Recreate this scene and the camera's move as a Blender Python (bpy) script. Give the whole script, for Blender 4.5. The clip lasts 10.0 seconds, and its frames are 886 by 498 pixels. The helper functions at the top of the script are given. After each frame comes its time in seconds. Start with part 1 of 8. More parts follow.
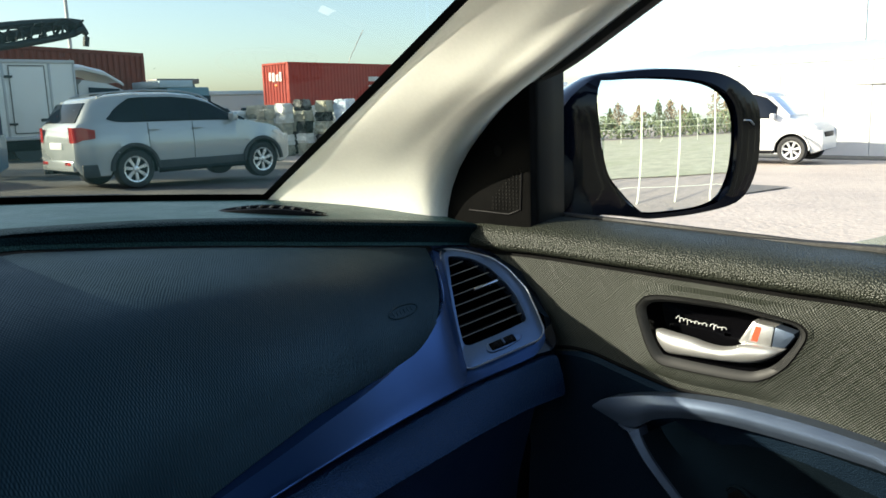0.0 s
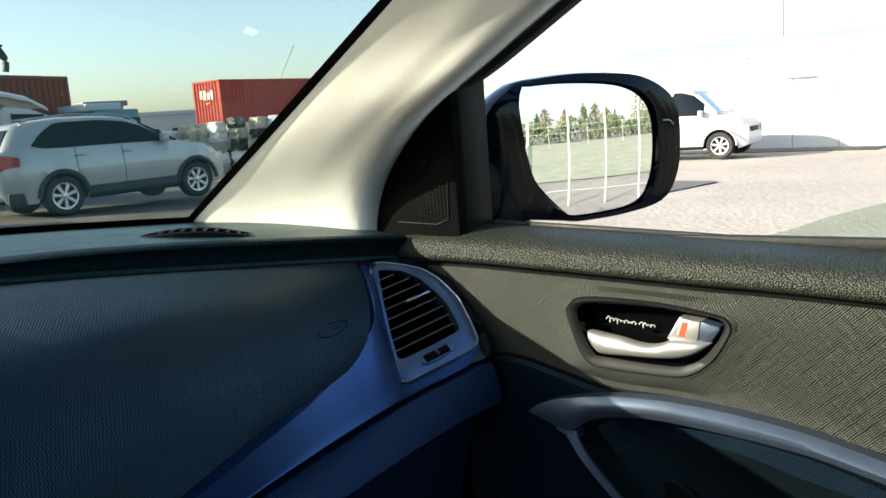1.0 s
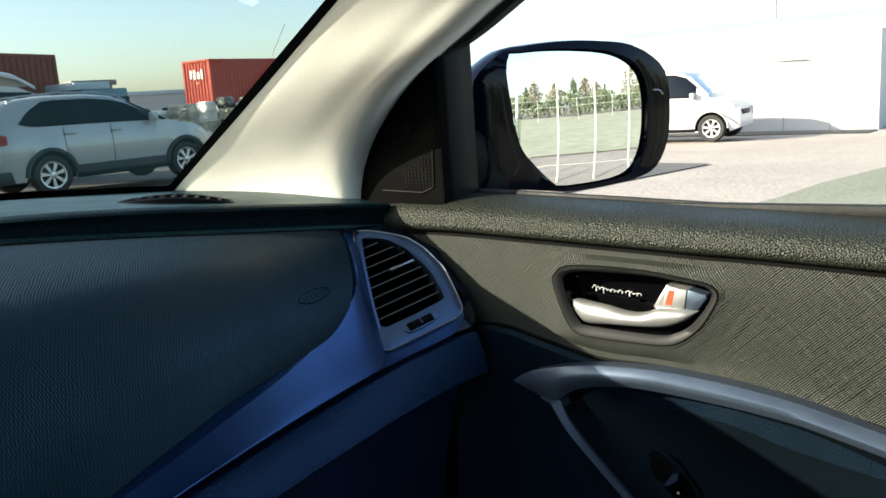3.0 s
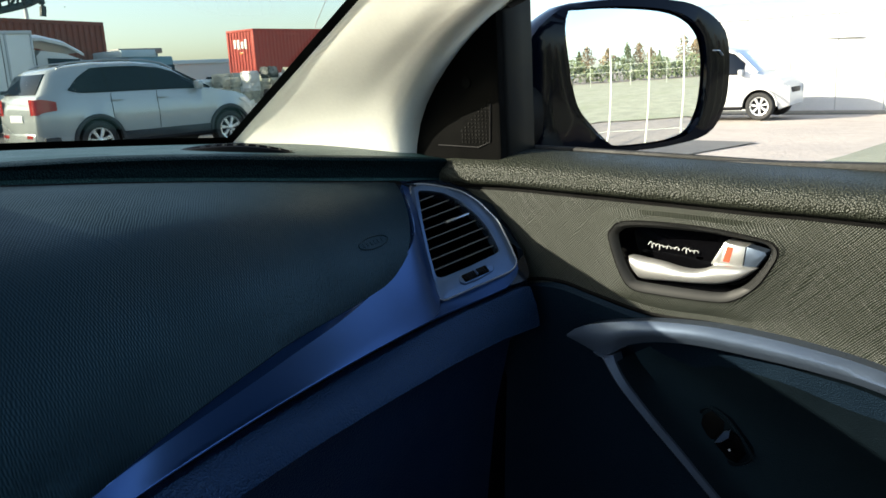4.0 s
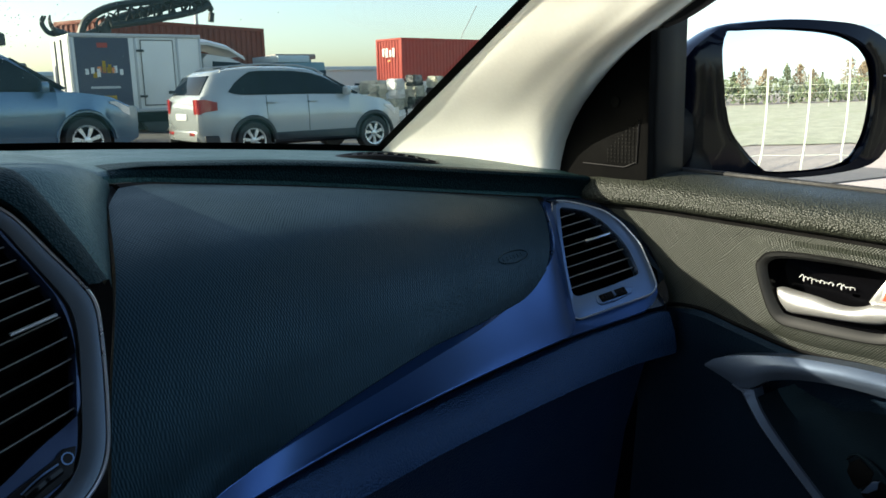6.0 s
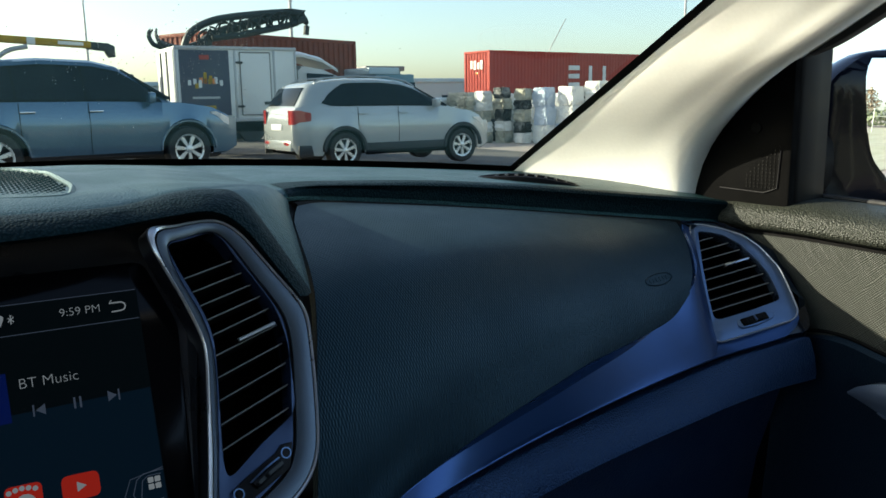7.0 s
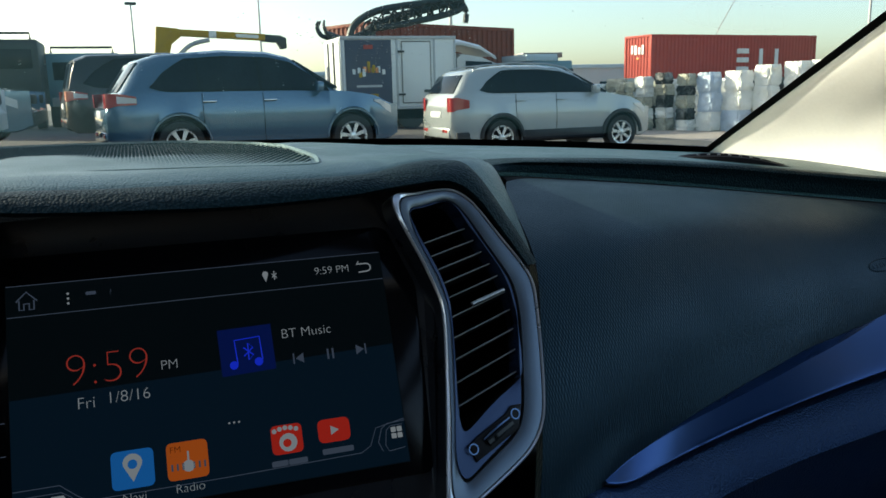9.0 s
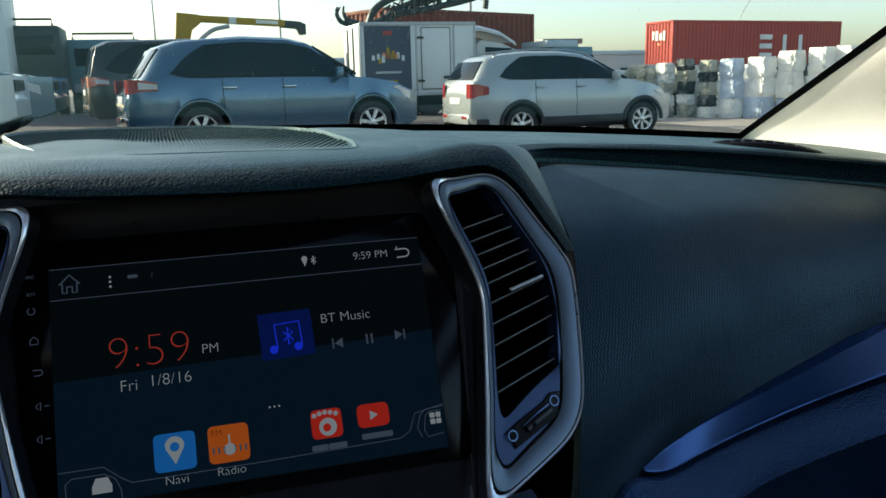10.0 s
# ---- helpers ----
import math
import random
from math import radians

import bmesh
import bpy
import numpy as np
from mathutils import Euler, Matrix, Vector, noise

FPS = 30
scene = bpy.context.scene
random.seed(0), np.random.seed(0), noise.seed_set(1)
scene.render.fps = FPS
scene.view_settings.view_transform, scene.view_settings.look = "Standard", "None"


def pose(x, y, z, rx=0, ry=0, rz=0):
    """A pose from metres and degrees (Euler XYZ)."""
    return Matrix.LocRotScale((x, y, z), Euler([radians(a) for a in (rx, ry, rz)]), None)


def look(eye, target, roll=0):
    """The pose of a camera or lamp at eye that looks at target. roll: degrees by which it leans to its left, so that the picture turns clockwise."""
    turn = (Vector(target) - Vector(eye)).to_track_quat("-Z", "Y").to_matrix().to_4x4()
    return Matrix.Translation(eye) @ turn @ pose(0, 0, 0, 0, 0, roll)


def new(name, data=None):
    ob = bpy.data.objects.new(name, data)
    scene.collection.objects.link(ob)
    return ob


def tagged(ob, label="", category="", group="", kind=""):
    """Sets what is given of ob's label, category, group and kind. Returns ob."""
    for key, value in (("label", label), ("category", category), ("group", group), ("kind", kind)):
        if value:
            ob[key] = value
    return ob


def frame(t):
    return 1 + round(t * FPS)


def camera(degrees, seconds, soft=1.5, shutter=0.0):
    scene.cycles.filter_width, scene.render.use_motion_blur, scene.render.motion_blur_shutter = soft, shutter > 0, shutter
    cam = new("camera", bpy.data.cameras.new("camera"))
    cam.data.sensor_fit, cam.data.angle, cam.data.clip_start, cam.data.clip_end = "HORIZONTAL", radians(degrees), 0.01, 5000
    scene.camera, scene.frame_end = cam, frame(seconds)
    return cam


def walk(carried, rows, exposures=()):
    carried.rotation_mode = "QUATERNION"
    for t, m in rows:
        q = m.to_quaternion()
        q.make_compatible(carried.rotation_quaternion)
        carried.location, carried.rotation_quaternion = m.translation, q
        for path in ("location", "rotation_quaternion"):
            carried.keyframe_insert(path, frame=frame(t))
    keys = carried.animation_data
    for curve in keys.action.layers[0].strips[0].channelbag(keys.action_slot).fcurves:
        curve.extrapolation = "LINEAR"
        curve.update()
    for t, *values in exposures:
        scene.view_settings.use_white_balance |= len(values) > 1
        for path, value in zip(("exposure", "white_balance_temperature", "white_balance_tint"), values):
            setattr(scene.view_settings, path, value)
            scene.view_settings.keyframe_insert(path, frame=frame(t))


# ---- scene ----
EXPO, SKY, SUNPOWER = 1.1, 0.25, 6.2
MIRROR_YAW, MIRROR_PITCH = 0.0, 0.0
cam = camera(57.7, 10.0, soft=1.6)
# seconds, eye (m), yaw (left of +y), pitch, roll in degrees
ROWS = [
    (0.0, 0.0984, -0.4816, 1.3701, -45.27, -10.15, -1.83),
    (0.5, 0.1085, -0.4906, 1.3747, -48.01, -9.55, -3.48),
    (1.0, 0.1105, -0.4894, 1.3711, -49.38, -9.68, -4.29),
    (1.5, 0.1167, -0.4869, 1.3614, -49.79, -10.22, -4.45),
    (2.0, 0.1198, -0.4883, 1.3613, -49.95, -10.28, -4.36),
    (2.5, 0.1220, -0.4875, 1.3573, -50.03, -10.78, -4.07),
    (3.8, 0.1152, -0.4861, 1.3450, -48.18, -11.62, -3.51),
    (4.0, 0.1021, -0.4800, 1.3373, -47.07, -12.65, -3.12),
    (4.5, 0.0867, -0.4874, 1.3230, -44.61, -13.32, -1.40),
    (5.0, 0.0919, -0.4880, 1.3250, -41.49, -11.43, -1.51),
    (5.2, 0.0932, -0.4808, 1.3387, -40.32, -11.28, -1.48),
    (6.3, 0.0906, -0.4803, 1.3450, -36.62, -11.40, -1.30),
    (6.5, 0.0759, -0.4753, 1.3543, -35.73, -11.20, -1.22),
    (7.0, 0.0256, -0.4729, 1.3561, -31.66, -10.59, -0.90),
    (7.5, -0.0187, -0.4752, 1.3587, -26.50, -9.85, -1.28),
    (8.0, -0.0181, -0.4716, 1.3539, -23.88, -10.03, -1.31),
    (8.5, -0.0199, -0.4663, 1.3507, -21.97, -10.73, -1.18),
    (9.0, -0.0209, -0.4640, 1.3487, -20.68, -11.24, -1.44),
    (9.5, -0.0210, -0.4612, 1.3470, -20.01, -11.78, -1.49),
    (10.0, -0.0314, -0.4573, 1.3476, -19.35, -12.14, -1.40),
]


def eye_pose(x, y, z, yaw, pitch, roll):
    return pose(x, y, z, 0, 0, yaw) @ pose(0, 0, 0, 90 + pitch) @ pose(0, 0, 0, 0, 0, roll)


walk(cam, [(t, eye_pose(*row)) for t, *row in ROWS], exposures=((0.0, EXPO - 0.10, 6850, 4), (2.5, EXPO - 0.10, 6850, 4), (5.0, EXPO, 6850, 4), (10.0, EXPO, 6850, 4)))

# ---- light ----
SUN = Vector((-1.0, 0.80, 0.53)).normalized()
world = bpy.data.worlds.new("sky")
scene.world = world
world.use_nodes = True
wn = world.node_tree.nodes
sky = wn.new("ShaderNodeTexSky")
sky.sky_type = "NISHITA"
sky.sun_disc = False
sky.sun_elevation = math.asin(SUN.z)
sky.sun_rotation = math.atan2(SUN.x, SUN.y)
sky.air_density, sky.dust_density, sky.ozone_density = 0.8, 1.8, 1.3
wn["Background"].inputs["Strength"].default_value = SKY
world.node_tree.links.new(sky.outputs["Color"], wn["Background"].inputs["Color"])
sun = new("sun", bpy.data.lights.new("sun", "SUN"))
sun.data.energy, sun.data.angle, sun.data.color = SUNPOWER, radians(0.6), (1.0, 0.93, 0.80)
sun.matrix_world = look(SUN * 50, (0, 0, 0))

# ---- materials ----


def surf(name, color, rough=0.5, metal=0.0, var=0.12, scale=30.0, bump=0.0, bscale=600.0, btype="noise", coat=0.0, spec=0.5, stretch=None, stain=None, rvar=0.18, tint=None, grain_shade=0.0):
    """A painted, moulded or woven surface: two scales of colour change, roughness change and fine relief."""
    m = bpy.data.materials.new(name)
    m.use_nodes = True
    nt = m.node_tree
    n, link = nt.nodes, nt.links.new
    b = n["Principled BSDF"]
    co = n.new("ShaderNodeTexCoord")
    at = n.new("ShaderNodeMapping")
    link(co.outputs["Object"], at.inputs["Vector"])
    big = n.new("ShaderNodeTexNoise")
    big.inputs["Scale"].default_value, big.inputs["Detail"].default_value = scale, 6
    fine = n.new("ShaderNodeTexNoise")
    fine.inputs["Scale"].default_value, fine.inputs["Detail"].default_value = scale * 12, 3
    link(at.outputs["Vector"], big.inputs["Vector"])
    link(at.outputs["Vector"], fine.inputs["Vector"])
    mid = n.new("ShaderNodeMix")
    mid.inputs["Factor"].default_value = 0.4
    link(big.outputs["Fac"], mid.inputs["A"])
    link(fine.outputs["Fac"], mid.inputs["B"])
    ramp = n.new("ShaderNodeMapRange")
    ramp.inputs["From Min"].default_value, ramp.inputs["From Max"].default_value = 0.3, 0.7
    ramp.inputs["To Min"].default_value, ramp.inputs["To Max"].default_value = 1 - var, 1 + var
    link(mid.outputs["Result"], ramp.inputs["Value"])
    mul = n.new("ShaderNodeVectorMath")
    mul.operation = "SCALE"
    mul.inputs[0].default_value = color[:3]
    link(ramp.outputs["Result"], mul.inputs["Scale"])
    out = mul.outputs["Vector"]
    if stain:
        tint, amount, sscale = stain
        sn = n.new("ShaderNodeTexNoise")
        sn.inputs["Scale"].default_value, sn.inputs["Detail"].default_value = sscale, 8
        link(at.outputs["Vector"], sn.inputs["Vector"])
        sr = n.new("ShaderNodeMapRange")
        sr.inputs["From Min"].default_value, sr.inputs["From Max"].default_value = 0.52, 0.72
        sr.inputs["To Max"].default_value = amount
        link(sn.outputs["Fac"], sr.inputs["Value"])
        mx = n.new("ShaderNodeMix")
        mx.data_type = "RGBA"
        mx.inputs["B"].default_value = (*tint, 1)
        link(sr.outputs["Result"], mx.inputs["Factor"])
        link(out, mx.inputs["A"])
        out = mx.outputs["Result"]
    link(out, b.inputs["Base Color"])
    rr = n.new("ShaderNodeMapRange")
    rr.inputs["From Min"].default_value, rr.inputs["From Max"].default_value = 0.3, 0.7
    rr.inputs["To Min"].default_value, rr.inputs["To Max"].default_value = max(0.02, rough * (1 - rvar)), min(1, rough * (1 + rvar))
    link(big.outputs["Fac"], rr.inputs["Value"])
    link(rr.outputs["Result"], b.inputs["Roughness"])
    b.inputs["Metallic"].default_value = metal
    b.inputs["Coat Weight"].default_value, b.inputs["Coat Roughness"].default_value = coat, 0.06
    b.inputs["Specular IOR Level"].default_value = spec
    if tint:
        b.inputs["Specular Tint"].default_value = (*tint, 1)
    if bump:
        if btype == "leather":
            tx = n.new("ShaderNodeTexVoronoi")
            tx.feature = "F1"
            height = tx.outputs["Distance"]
        elif btype == "hatch":
            tx, cross = n.new("ShaderNodeTexWave"), n.new("ShaderNodeTexWave")
            for wave in (tx, cross):
                wave.bands_direction = "X" if stretch[0][1] < 1 else "Y"
                wave.inputs["Scale"].default_value = bscale * 0.314
                wave.inputs["Distortion"].default_value, wave.inputs["Detail"].default_value = 5.0, 1
            cm = n.new("ShaderNodeMapping")
            cm.vector_type = "TEXTURE"
            cm.inputs["Scale"].default_value = [1 / c for c in stretch[0]]
            cm.inputs["Rotation"].default_value = [radians(a + b) for a, b in zip(stretch[1], stretch[2])]
            link(co.outputs["Object"], cm.inputs["Vector"])
            link(cm.outputs["Vector"], cross.inputs["Vector"])
            both = n.new("ShaderNodeMath")
            both.operation = "ADD"
            link(tx.outputs["Fac"], both.inputs[0])
            link(cross.outputs["Fac"], both.inputs[1])
            height = both.outputs[0]
        else:
            tx = n.new("ShaderNodeTexNoise")
            tx.inputs["Detail"].default_value = 4
            height = tx.outputs["Fac"]
        if btype != "hatch":
            tx.inputs["Scale"].default_value = bscale
        gm = n.new("ShaderNodeMapping")
        if stretch:
            gm.vector_type = "TEXTURE"
            gm.inputs["Scale"].default_value = [1 / c for c in stretch[0]]
            gm.inputs["Rotation"].default_value = [radians(a) for a in stretch[1]]
        link(co.outputs["Object"], gm.inputs["Vector"])
        link(gm.outputs["Vector"], tx.inputs["Vector"])
        bp = n.new("ShaderNodeBump")
        bp.inputs["Strength"].default_value, bp.inputs["Distance"].default_value = bump, (-0.55 if btype == "leather" else 0.25 if btype == "hatch" else 0.8) / bscale
        link(height, bp.inputs["Height"])
        link(bp.outputs["Normal"], b.inputs["Normal"])
        # relief shade put into the colour: hollows darker, crests lighter
        if grain_shade:
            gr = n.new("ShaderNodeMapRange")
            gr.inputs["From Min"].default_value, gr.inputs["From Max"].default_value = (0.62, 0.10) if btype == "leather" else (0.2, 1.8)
            gr.inputs["To Min"].default_value, gr.inputs["To Max"].default_value = 1 - grain_shade, 1 + grain_shade
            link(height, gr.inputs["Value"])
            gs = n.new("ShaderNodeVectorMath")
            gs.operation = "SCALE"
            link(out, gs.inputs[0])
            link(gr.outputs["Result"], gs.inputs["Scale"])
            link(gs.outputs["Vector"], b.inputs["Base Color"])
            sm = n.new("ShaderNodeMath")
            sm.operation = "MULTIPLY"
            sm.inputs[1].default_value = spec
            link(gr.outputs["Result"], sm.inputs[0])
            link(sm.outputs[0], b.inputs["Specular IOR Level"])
    return m


def glow(name, color, strength):
    m = bpy.data.materials.new(name)
    m.use_nodes = True
    b = m.node_tree.nodes["Principled BSDF"]
    b.inputs["Base Color"].default_value = (0.0008, 0.0008, 0.0008, 1)
    b.inputs["Emission Color"].default_value = (*color, 1)
    b.inputs["Emission Strength"].default_value = strength
    b.inputs["Roughness"].default_value = 0.12
    b.inputs["Specular IOR Level"].default_value = 0.06
    return m


def glass(name, tint, gloss=1.0):
    """Thin tinted pane: clear transmission through the tint, with a Fresnel shine."""
    m = bpy.data.materials.new(name)
    m.use_nodes = True
    nt = m.node_tree
    n, link = nt.nodes, nt.links.new
    n.remove(n["Principled BSDF"])
    tr = n.new("ShaderNodeBsdfTransparent")
    tr.inputs["Color"].default_value = (*tint, 1)
    gl = n.new("ShaderNodeBsdfGlossy")
    gl.inputs["Roughness"].default_value = 0.01
    fr = n.new("ShaderNodeFresnel")
    fr.inputs["IOR"].default_value = 1.45
    k = n.new("ShaderNodeMath")
    k.operation = "MULTIPLY"
    k.inputs[1].default_value = gloss
    mix = n.new("ShaderNodeMixShader")
    link(fr.outputs["Fac"], k.inputs[0])
    link(k.outputs[0], mix.inputs["Fac"])
    link(tr.outputs[0], mix.inputs[1])
    link(gl.outputs[0], mix.inputs[2])
    link(mix.outputs[0], n["Material Output"].inputs["Surface"])
    return m


M_DASH = surf("dash_soft_plastic", (0.0048, 0.0118, 0.0175), 0.50, var=0.10, scale=14, spec=0.32, tint=(0.40, 0.80, 1.0), bump=0.4, bscale=560, grain_shade=0.15, btype="hatch", stretch=((1.0, 0.25, 0.25), (0, 0, -34), (0, 0, 56)))
M_DASHTOP = surf("dash_top_vinyl", (0.0068, 0.0210, 0.0242), 0.40, var=0.12, scale=16, spec=0.58, tint=(0.46, 0.98, 0.98), bump=0.5, bscale=700, grain_shade=0.22, btype="leather")
M_LEATHER = surf("leather_grain_vinyl", (0.0225, 0.0258, 0.0190), 0.46, var=0.12, scale=18, spec=0.4, bump=1.0, bscale=600, grain_shade=0.38, btype="leather")
M_LEATHER2 = surf("dark_grain_vinyl", (0.0036, 0.0100, 0.0125), 0.5, var=0.12, scale=18, spec=0.10, tint=(0.40, 0.92, 1.0), bump=0.7, bscale=620, grain_shade=0.30, btype="leather")
M_INSERT = surf("door_hatched_vinyl", (0.0146, 0.0176, 0.0120), 0.55, var=0.12, scale=20, spec=0.44, bump=0.7, bscale=580, grain_shade=0.33, btype="hatch", stretch=((1.0, 1.0, 0.25), (46, 0, 0), (-88, 0, 0)))
M_POCKETBACK = surf("dark_pocket_plastic", (0.0028, 0.0050, 0.0072), 0.5, var=0.1, scale=20, spec=0.16, tint=(0.45, 0.8, 1.0), bump=0.3, bscale=900, btype="leather")
M_LOWER = surf("dark_moulded_plastic", (0.0044, 0.0094, 0.0172), 0.55, var=0.1, scale=20, spec=0.25, tint=(0.4, 0.7, 1.0), bump=0.5, bscale=700, btype="leather")
M_GLOVE = surf("grained_glove_box_plastic", (0.0120, 0.0270, 0.0660), 0.46, var=0.1, scale=20, spec=0.5, tint=(0.25, 0.55, 1.0), bump=0.8, bscale=620, btype="leather")
M_BLACK = surf("black_plastic", (0.004, 0.004, 0.005), 0.5, var=0.1, scale=30, spec=0.15)
M_BEZEL = surf("dark_olive_moulding", (0.0038, 0.0042, 0.0042), 0.5, var=0.08, scale=30, spec=0.3)
M_GLOSSBLACK = surf("piano_black", (0.002, 0.002, 0.0025), 0.10, var=0.05, scale=30, coat=0.0, spec=0.12)
M_SATINBLACK = surf("satin_black", (0.0038, 0.0046, 0.0062), 0.30, var=0.08, scale=30, spec=0.40)
M_SILVER = surf("silver_painted_trim", (0.095, 0.150, 0.250), 0.34, metal=0.7, var=0.03, scale=60, bump=0.05, bscale=2500, rvar=0.03)
M_RIMLINE = surf("bright_satin_rim", (0.48, 0.50, 0.54), 0.28, metal=0.8, var=0.03, scale=60, rvar=0.03)
M_SILVERDARK = surf("blue_grey_satin_plate", (0.020, 0.036, 0.078), 0.38, metal=0.6, var=0.03, scale=60, rvar=0.03)
M_VENTFRAME = surf("dark_satin_metal", (0.080, 0.098, 0.118), 0.32, metal=0.75, var=0.03, scale=60, rvar=0.03)
M_BLUEGREY = surf("metallic_dash_trim", (0.026, 0.069, 0.188), 0.32, metal=0.6, var=0.03, scale=50, bump=0.04, bscale=2500, rvar=0.03)
M_FILLET = surf("gloss_blue_trim", (0.024, 0.064, 0.175), 0.14, metal=0.6, var=0.06, scale=50)
M_VENTBAND = surf("gloss_navy_band", (0.0035, 0.0065, 0.0135), 0.14, var=0.06, scale=50, spec=0.40)
M_POCKET = surf("grey_metallic_pocket_trim", (0.074, 0.100, 0.145), 0.33, metal=0.6, var=0.05, scale=50)
M_CHROME = surf("chrome", (0.50, 0.52, 0.55), 0.20, metal=1.0, var=0.03, scale=50)
M_SATIN = surf("satin_chrome", (0.46, 0.46, 0.45), 0.36, metal=0.75, var=0.04, scale=50)
M_PILLAR = surf("beige_woven_trim", (0.72, 0.725, 0.675), 0.85, var=0.05, scale=25, bump=0.07, bscale=800, btype="hatch", stretch=((1.0, 1.0, 0.25), (25, 0, 0), (4, 0, 0)))
M_HEAD = surf("headliner_cloth", (0.26, 0.27, 0.29), 0.9, var=0.06, scale=25, bump=0.4, bscale=900)
M_CARPET = surf("dark_carpet", (0.02, 0.02, 0.022), 0.95, var=0.2, scale=40, bump=0.6, bscale=400)
M_NAVY = surf("navy_car_paint", (0.001, 0.002, 0.006), 0.07, metal=0.0, var=0.04, scale=20, coat=0.0, spec=0.14)
M_RUBBER = surf("black_rubber", (0.012, 0.012, 0.012), 0.7, var=0.15, scale=30, bump=0.2, bscale=200)
M_RED = surf("red_mark", (0.75, 0.06, 0.02), 0.4, var=0.03)
M_WHITE = surf("white_print", (0.75, 0.75, 0.75), 0.5, var=0.03)
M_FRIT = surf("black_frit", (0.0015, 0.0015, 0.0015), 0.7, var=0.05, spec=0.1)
M_WS = glass("windscreen_glass", (0.68, 0.72, 0.675), 0.28)
M_POST = surf("satin_black_post", (0.0025, 0.0026, 0.0028), 0.40, var=0.06, scale=30, spec=0.10)
M_SAIL = surf("black_speaker_cloth", (0.002, 0.002, 0.002), 0.8, var=0.1, scale=30, spec=0.06)
M_SIDEGLASS = glass("green_side_glass", (0.78, 0.84, 0.79), 0.5)
M_DARKGLASS = surf("privacy_glass", (0.006, 0.009, 0.015), 0.06, var=0.05, scale=2, spec=0.12)
M_SPECGLASS = surf("gloss_lamp_glass", (0.5, 0.5, 0.5), 0.08, var=0.05, scale=3, coat=1.0)
M_MIRROR = bpy.data.materials.new("mirror_silvering")
M_MIRROR.use_nodes = True
_b = M_MIRROR.node_tree.nodes["Principled BSDF"]
_b.inputs["Base Color"].default_value, _b.inputs["Metallic"].default_value, _b.inputs["Roughness"].default_value = (0.72, 0.755, 0.76, 1), 1.0, 0.0

M_GROUND = surf("dusty_concrete_ground", (0.37, 0.322, 0.28), 0.9, var=0.18, scale=0.35, bump=0.3, bscale=12, stain=((0.30, 0.265, 0.23), 0.5, 0.12))
M_ASPHALT = surf("worn_grey_asphalt", (0.115, 0.112, 0.105), 0.9, var=0.25, scale=0.5, bump=0.4, bscale=40, stain=((0.20, 0.185, 0.165), 0.6, 0.25))
M_DRYGRASS = surf("dry_winter_grass", (0.40, 0.39, 0.29), 0.95, var=0.3, scale=1.5, bump=0.5, bscale=15, stain=((0.30, 0.32, 0.20), 0.6, 0.3))
M_SILVERCAR = surf("silver_car_paint", (0.36, 0.385, 0.38), 0.24, metal=0.15, var=0.01, scale=3, coat=1.0, rvar=0.02)
M_BLUECAR = surf("blue_grey_car_paint", (0.050, 0.118, 0.185), 0.22, metal=0.45, var=0.01, scale=3, coat=1.0, rvar=0.02)
M_WHITECAR = surf("white_car_paint", (0.50, 0.50, 0.49), 0.3, var=0.02, scale=2, coat=0.4, rvar=0.03)
M_BLACKCAR = surf("black_car_paint", (0.005, 0.0055, 0.008), 0.25, var=0.02, scale=3, coat=0.15, rvar=0.02)
# highlight grey for louvre edges; also plain grey for shed roofs and a door seal
M_LOUVRE = surf("louvre_glint_roof_grey", (0.14, 0.135, 0.125), 0.4, var=0.2, scale=60)
M_CARCLAD = surf("dark_grey_cladding", (0.018, 0.020, 0.022), 0.6, var=0.1, scale=5)
M_ALLOY = surf("alloy_wheel", (0.62, 0.63, 0.64), 0.3, metal=0.8, var=0.06, scale=10)
M_TAIL = surf("red_tail_lamp", (0.34, 0.028, 0.026), 0.15, var=0.15, scale=12, coat=1.0)
M_AMBER = surf("amber_lamp", (0.70, 0.20, 0.04), 0.2, var=0.1, scale=12, coat=1.0)
M_PLATE = surf("white_number_plate", (0.7, 0.7, 0.68), 0.4, var=0.05)
M_BOXWHITE = surf("white_box_panel", (0.68, 0.69, 0.66), 0.45, var=0.06, scale=1.5, stain=((0.45, 0.43, 0.38), 0.35, 1.2))
M_BOXBLUE = surf("navy_box_graphic", (0.016, 0.026, 0.06), 0.4, var=0.1, scale=2)
M_YELLOW = surf("yellow_crane_paint", (0.38, 0.24, 0.025), 0.5, var=0.12, scale=3, stain=((0.20, 0.12, 0.04), 0.5, 3))
M_STEEL = surf("dark_steel", (0.025, 0.03, 0.03), 0.55, metal=0.2, var=0.2, scale=6)
M_BROWN = surf("brown_container_paint", (0.17, 0.045, 0.028), 0.6, var=0.12, scale=1.2, stain=((0.10, 0.035, 0.022), 0.6, 1.0))
M_REDC = surf("red_container_paint", (0.36, 0.070, 0.055), 0.55, var=0.10, scale=1.0, stain=((0.33, 0.05, 0.04), 0.5, 0.8))
M_BALE = surf("wrapped_bale_film", (0.46, 0.44, 0.35), 0.3, var=0.5, scale=3.0, bump=0.9, bscale=9, stain=((0.012, 0.012, 0.014), 1.0, 1.5))
M_BALEW = surf("white_bale_film", (0.88, 0.87, 0.82), 0.4, var=0.15, scale=2.0, bump=0.8, bscale=7, stain=((0.50, 0.46, 0.36), 0.5, 2.2))
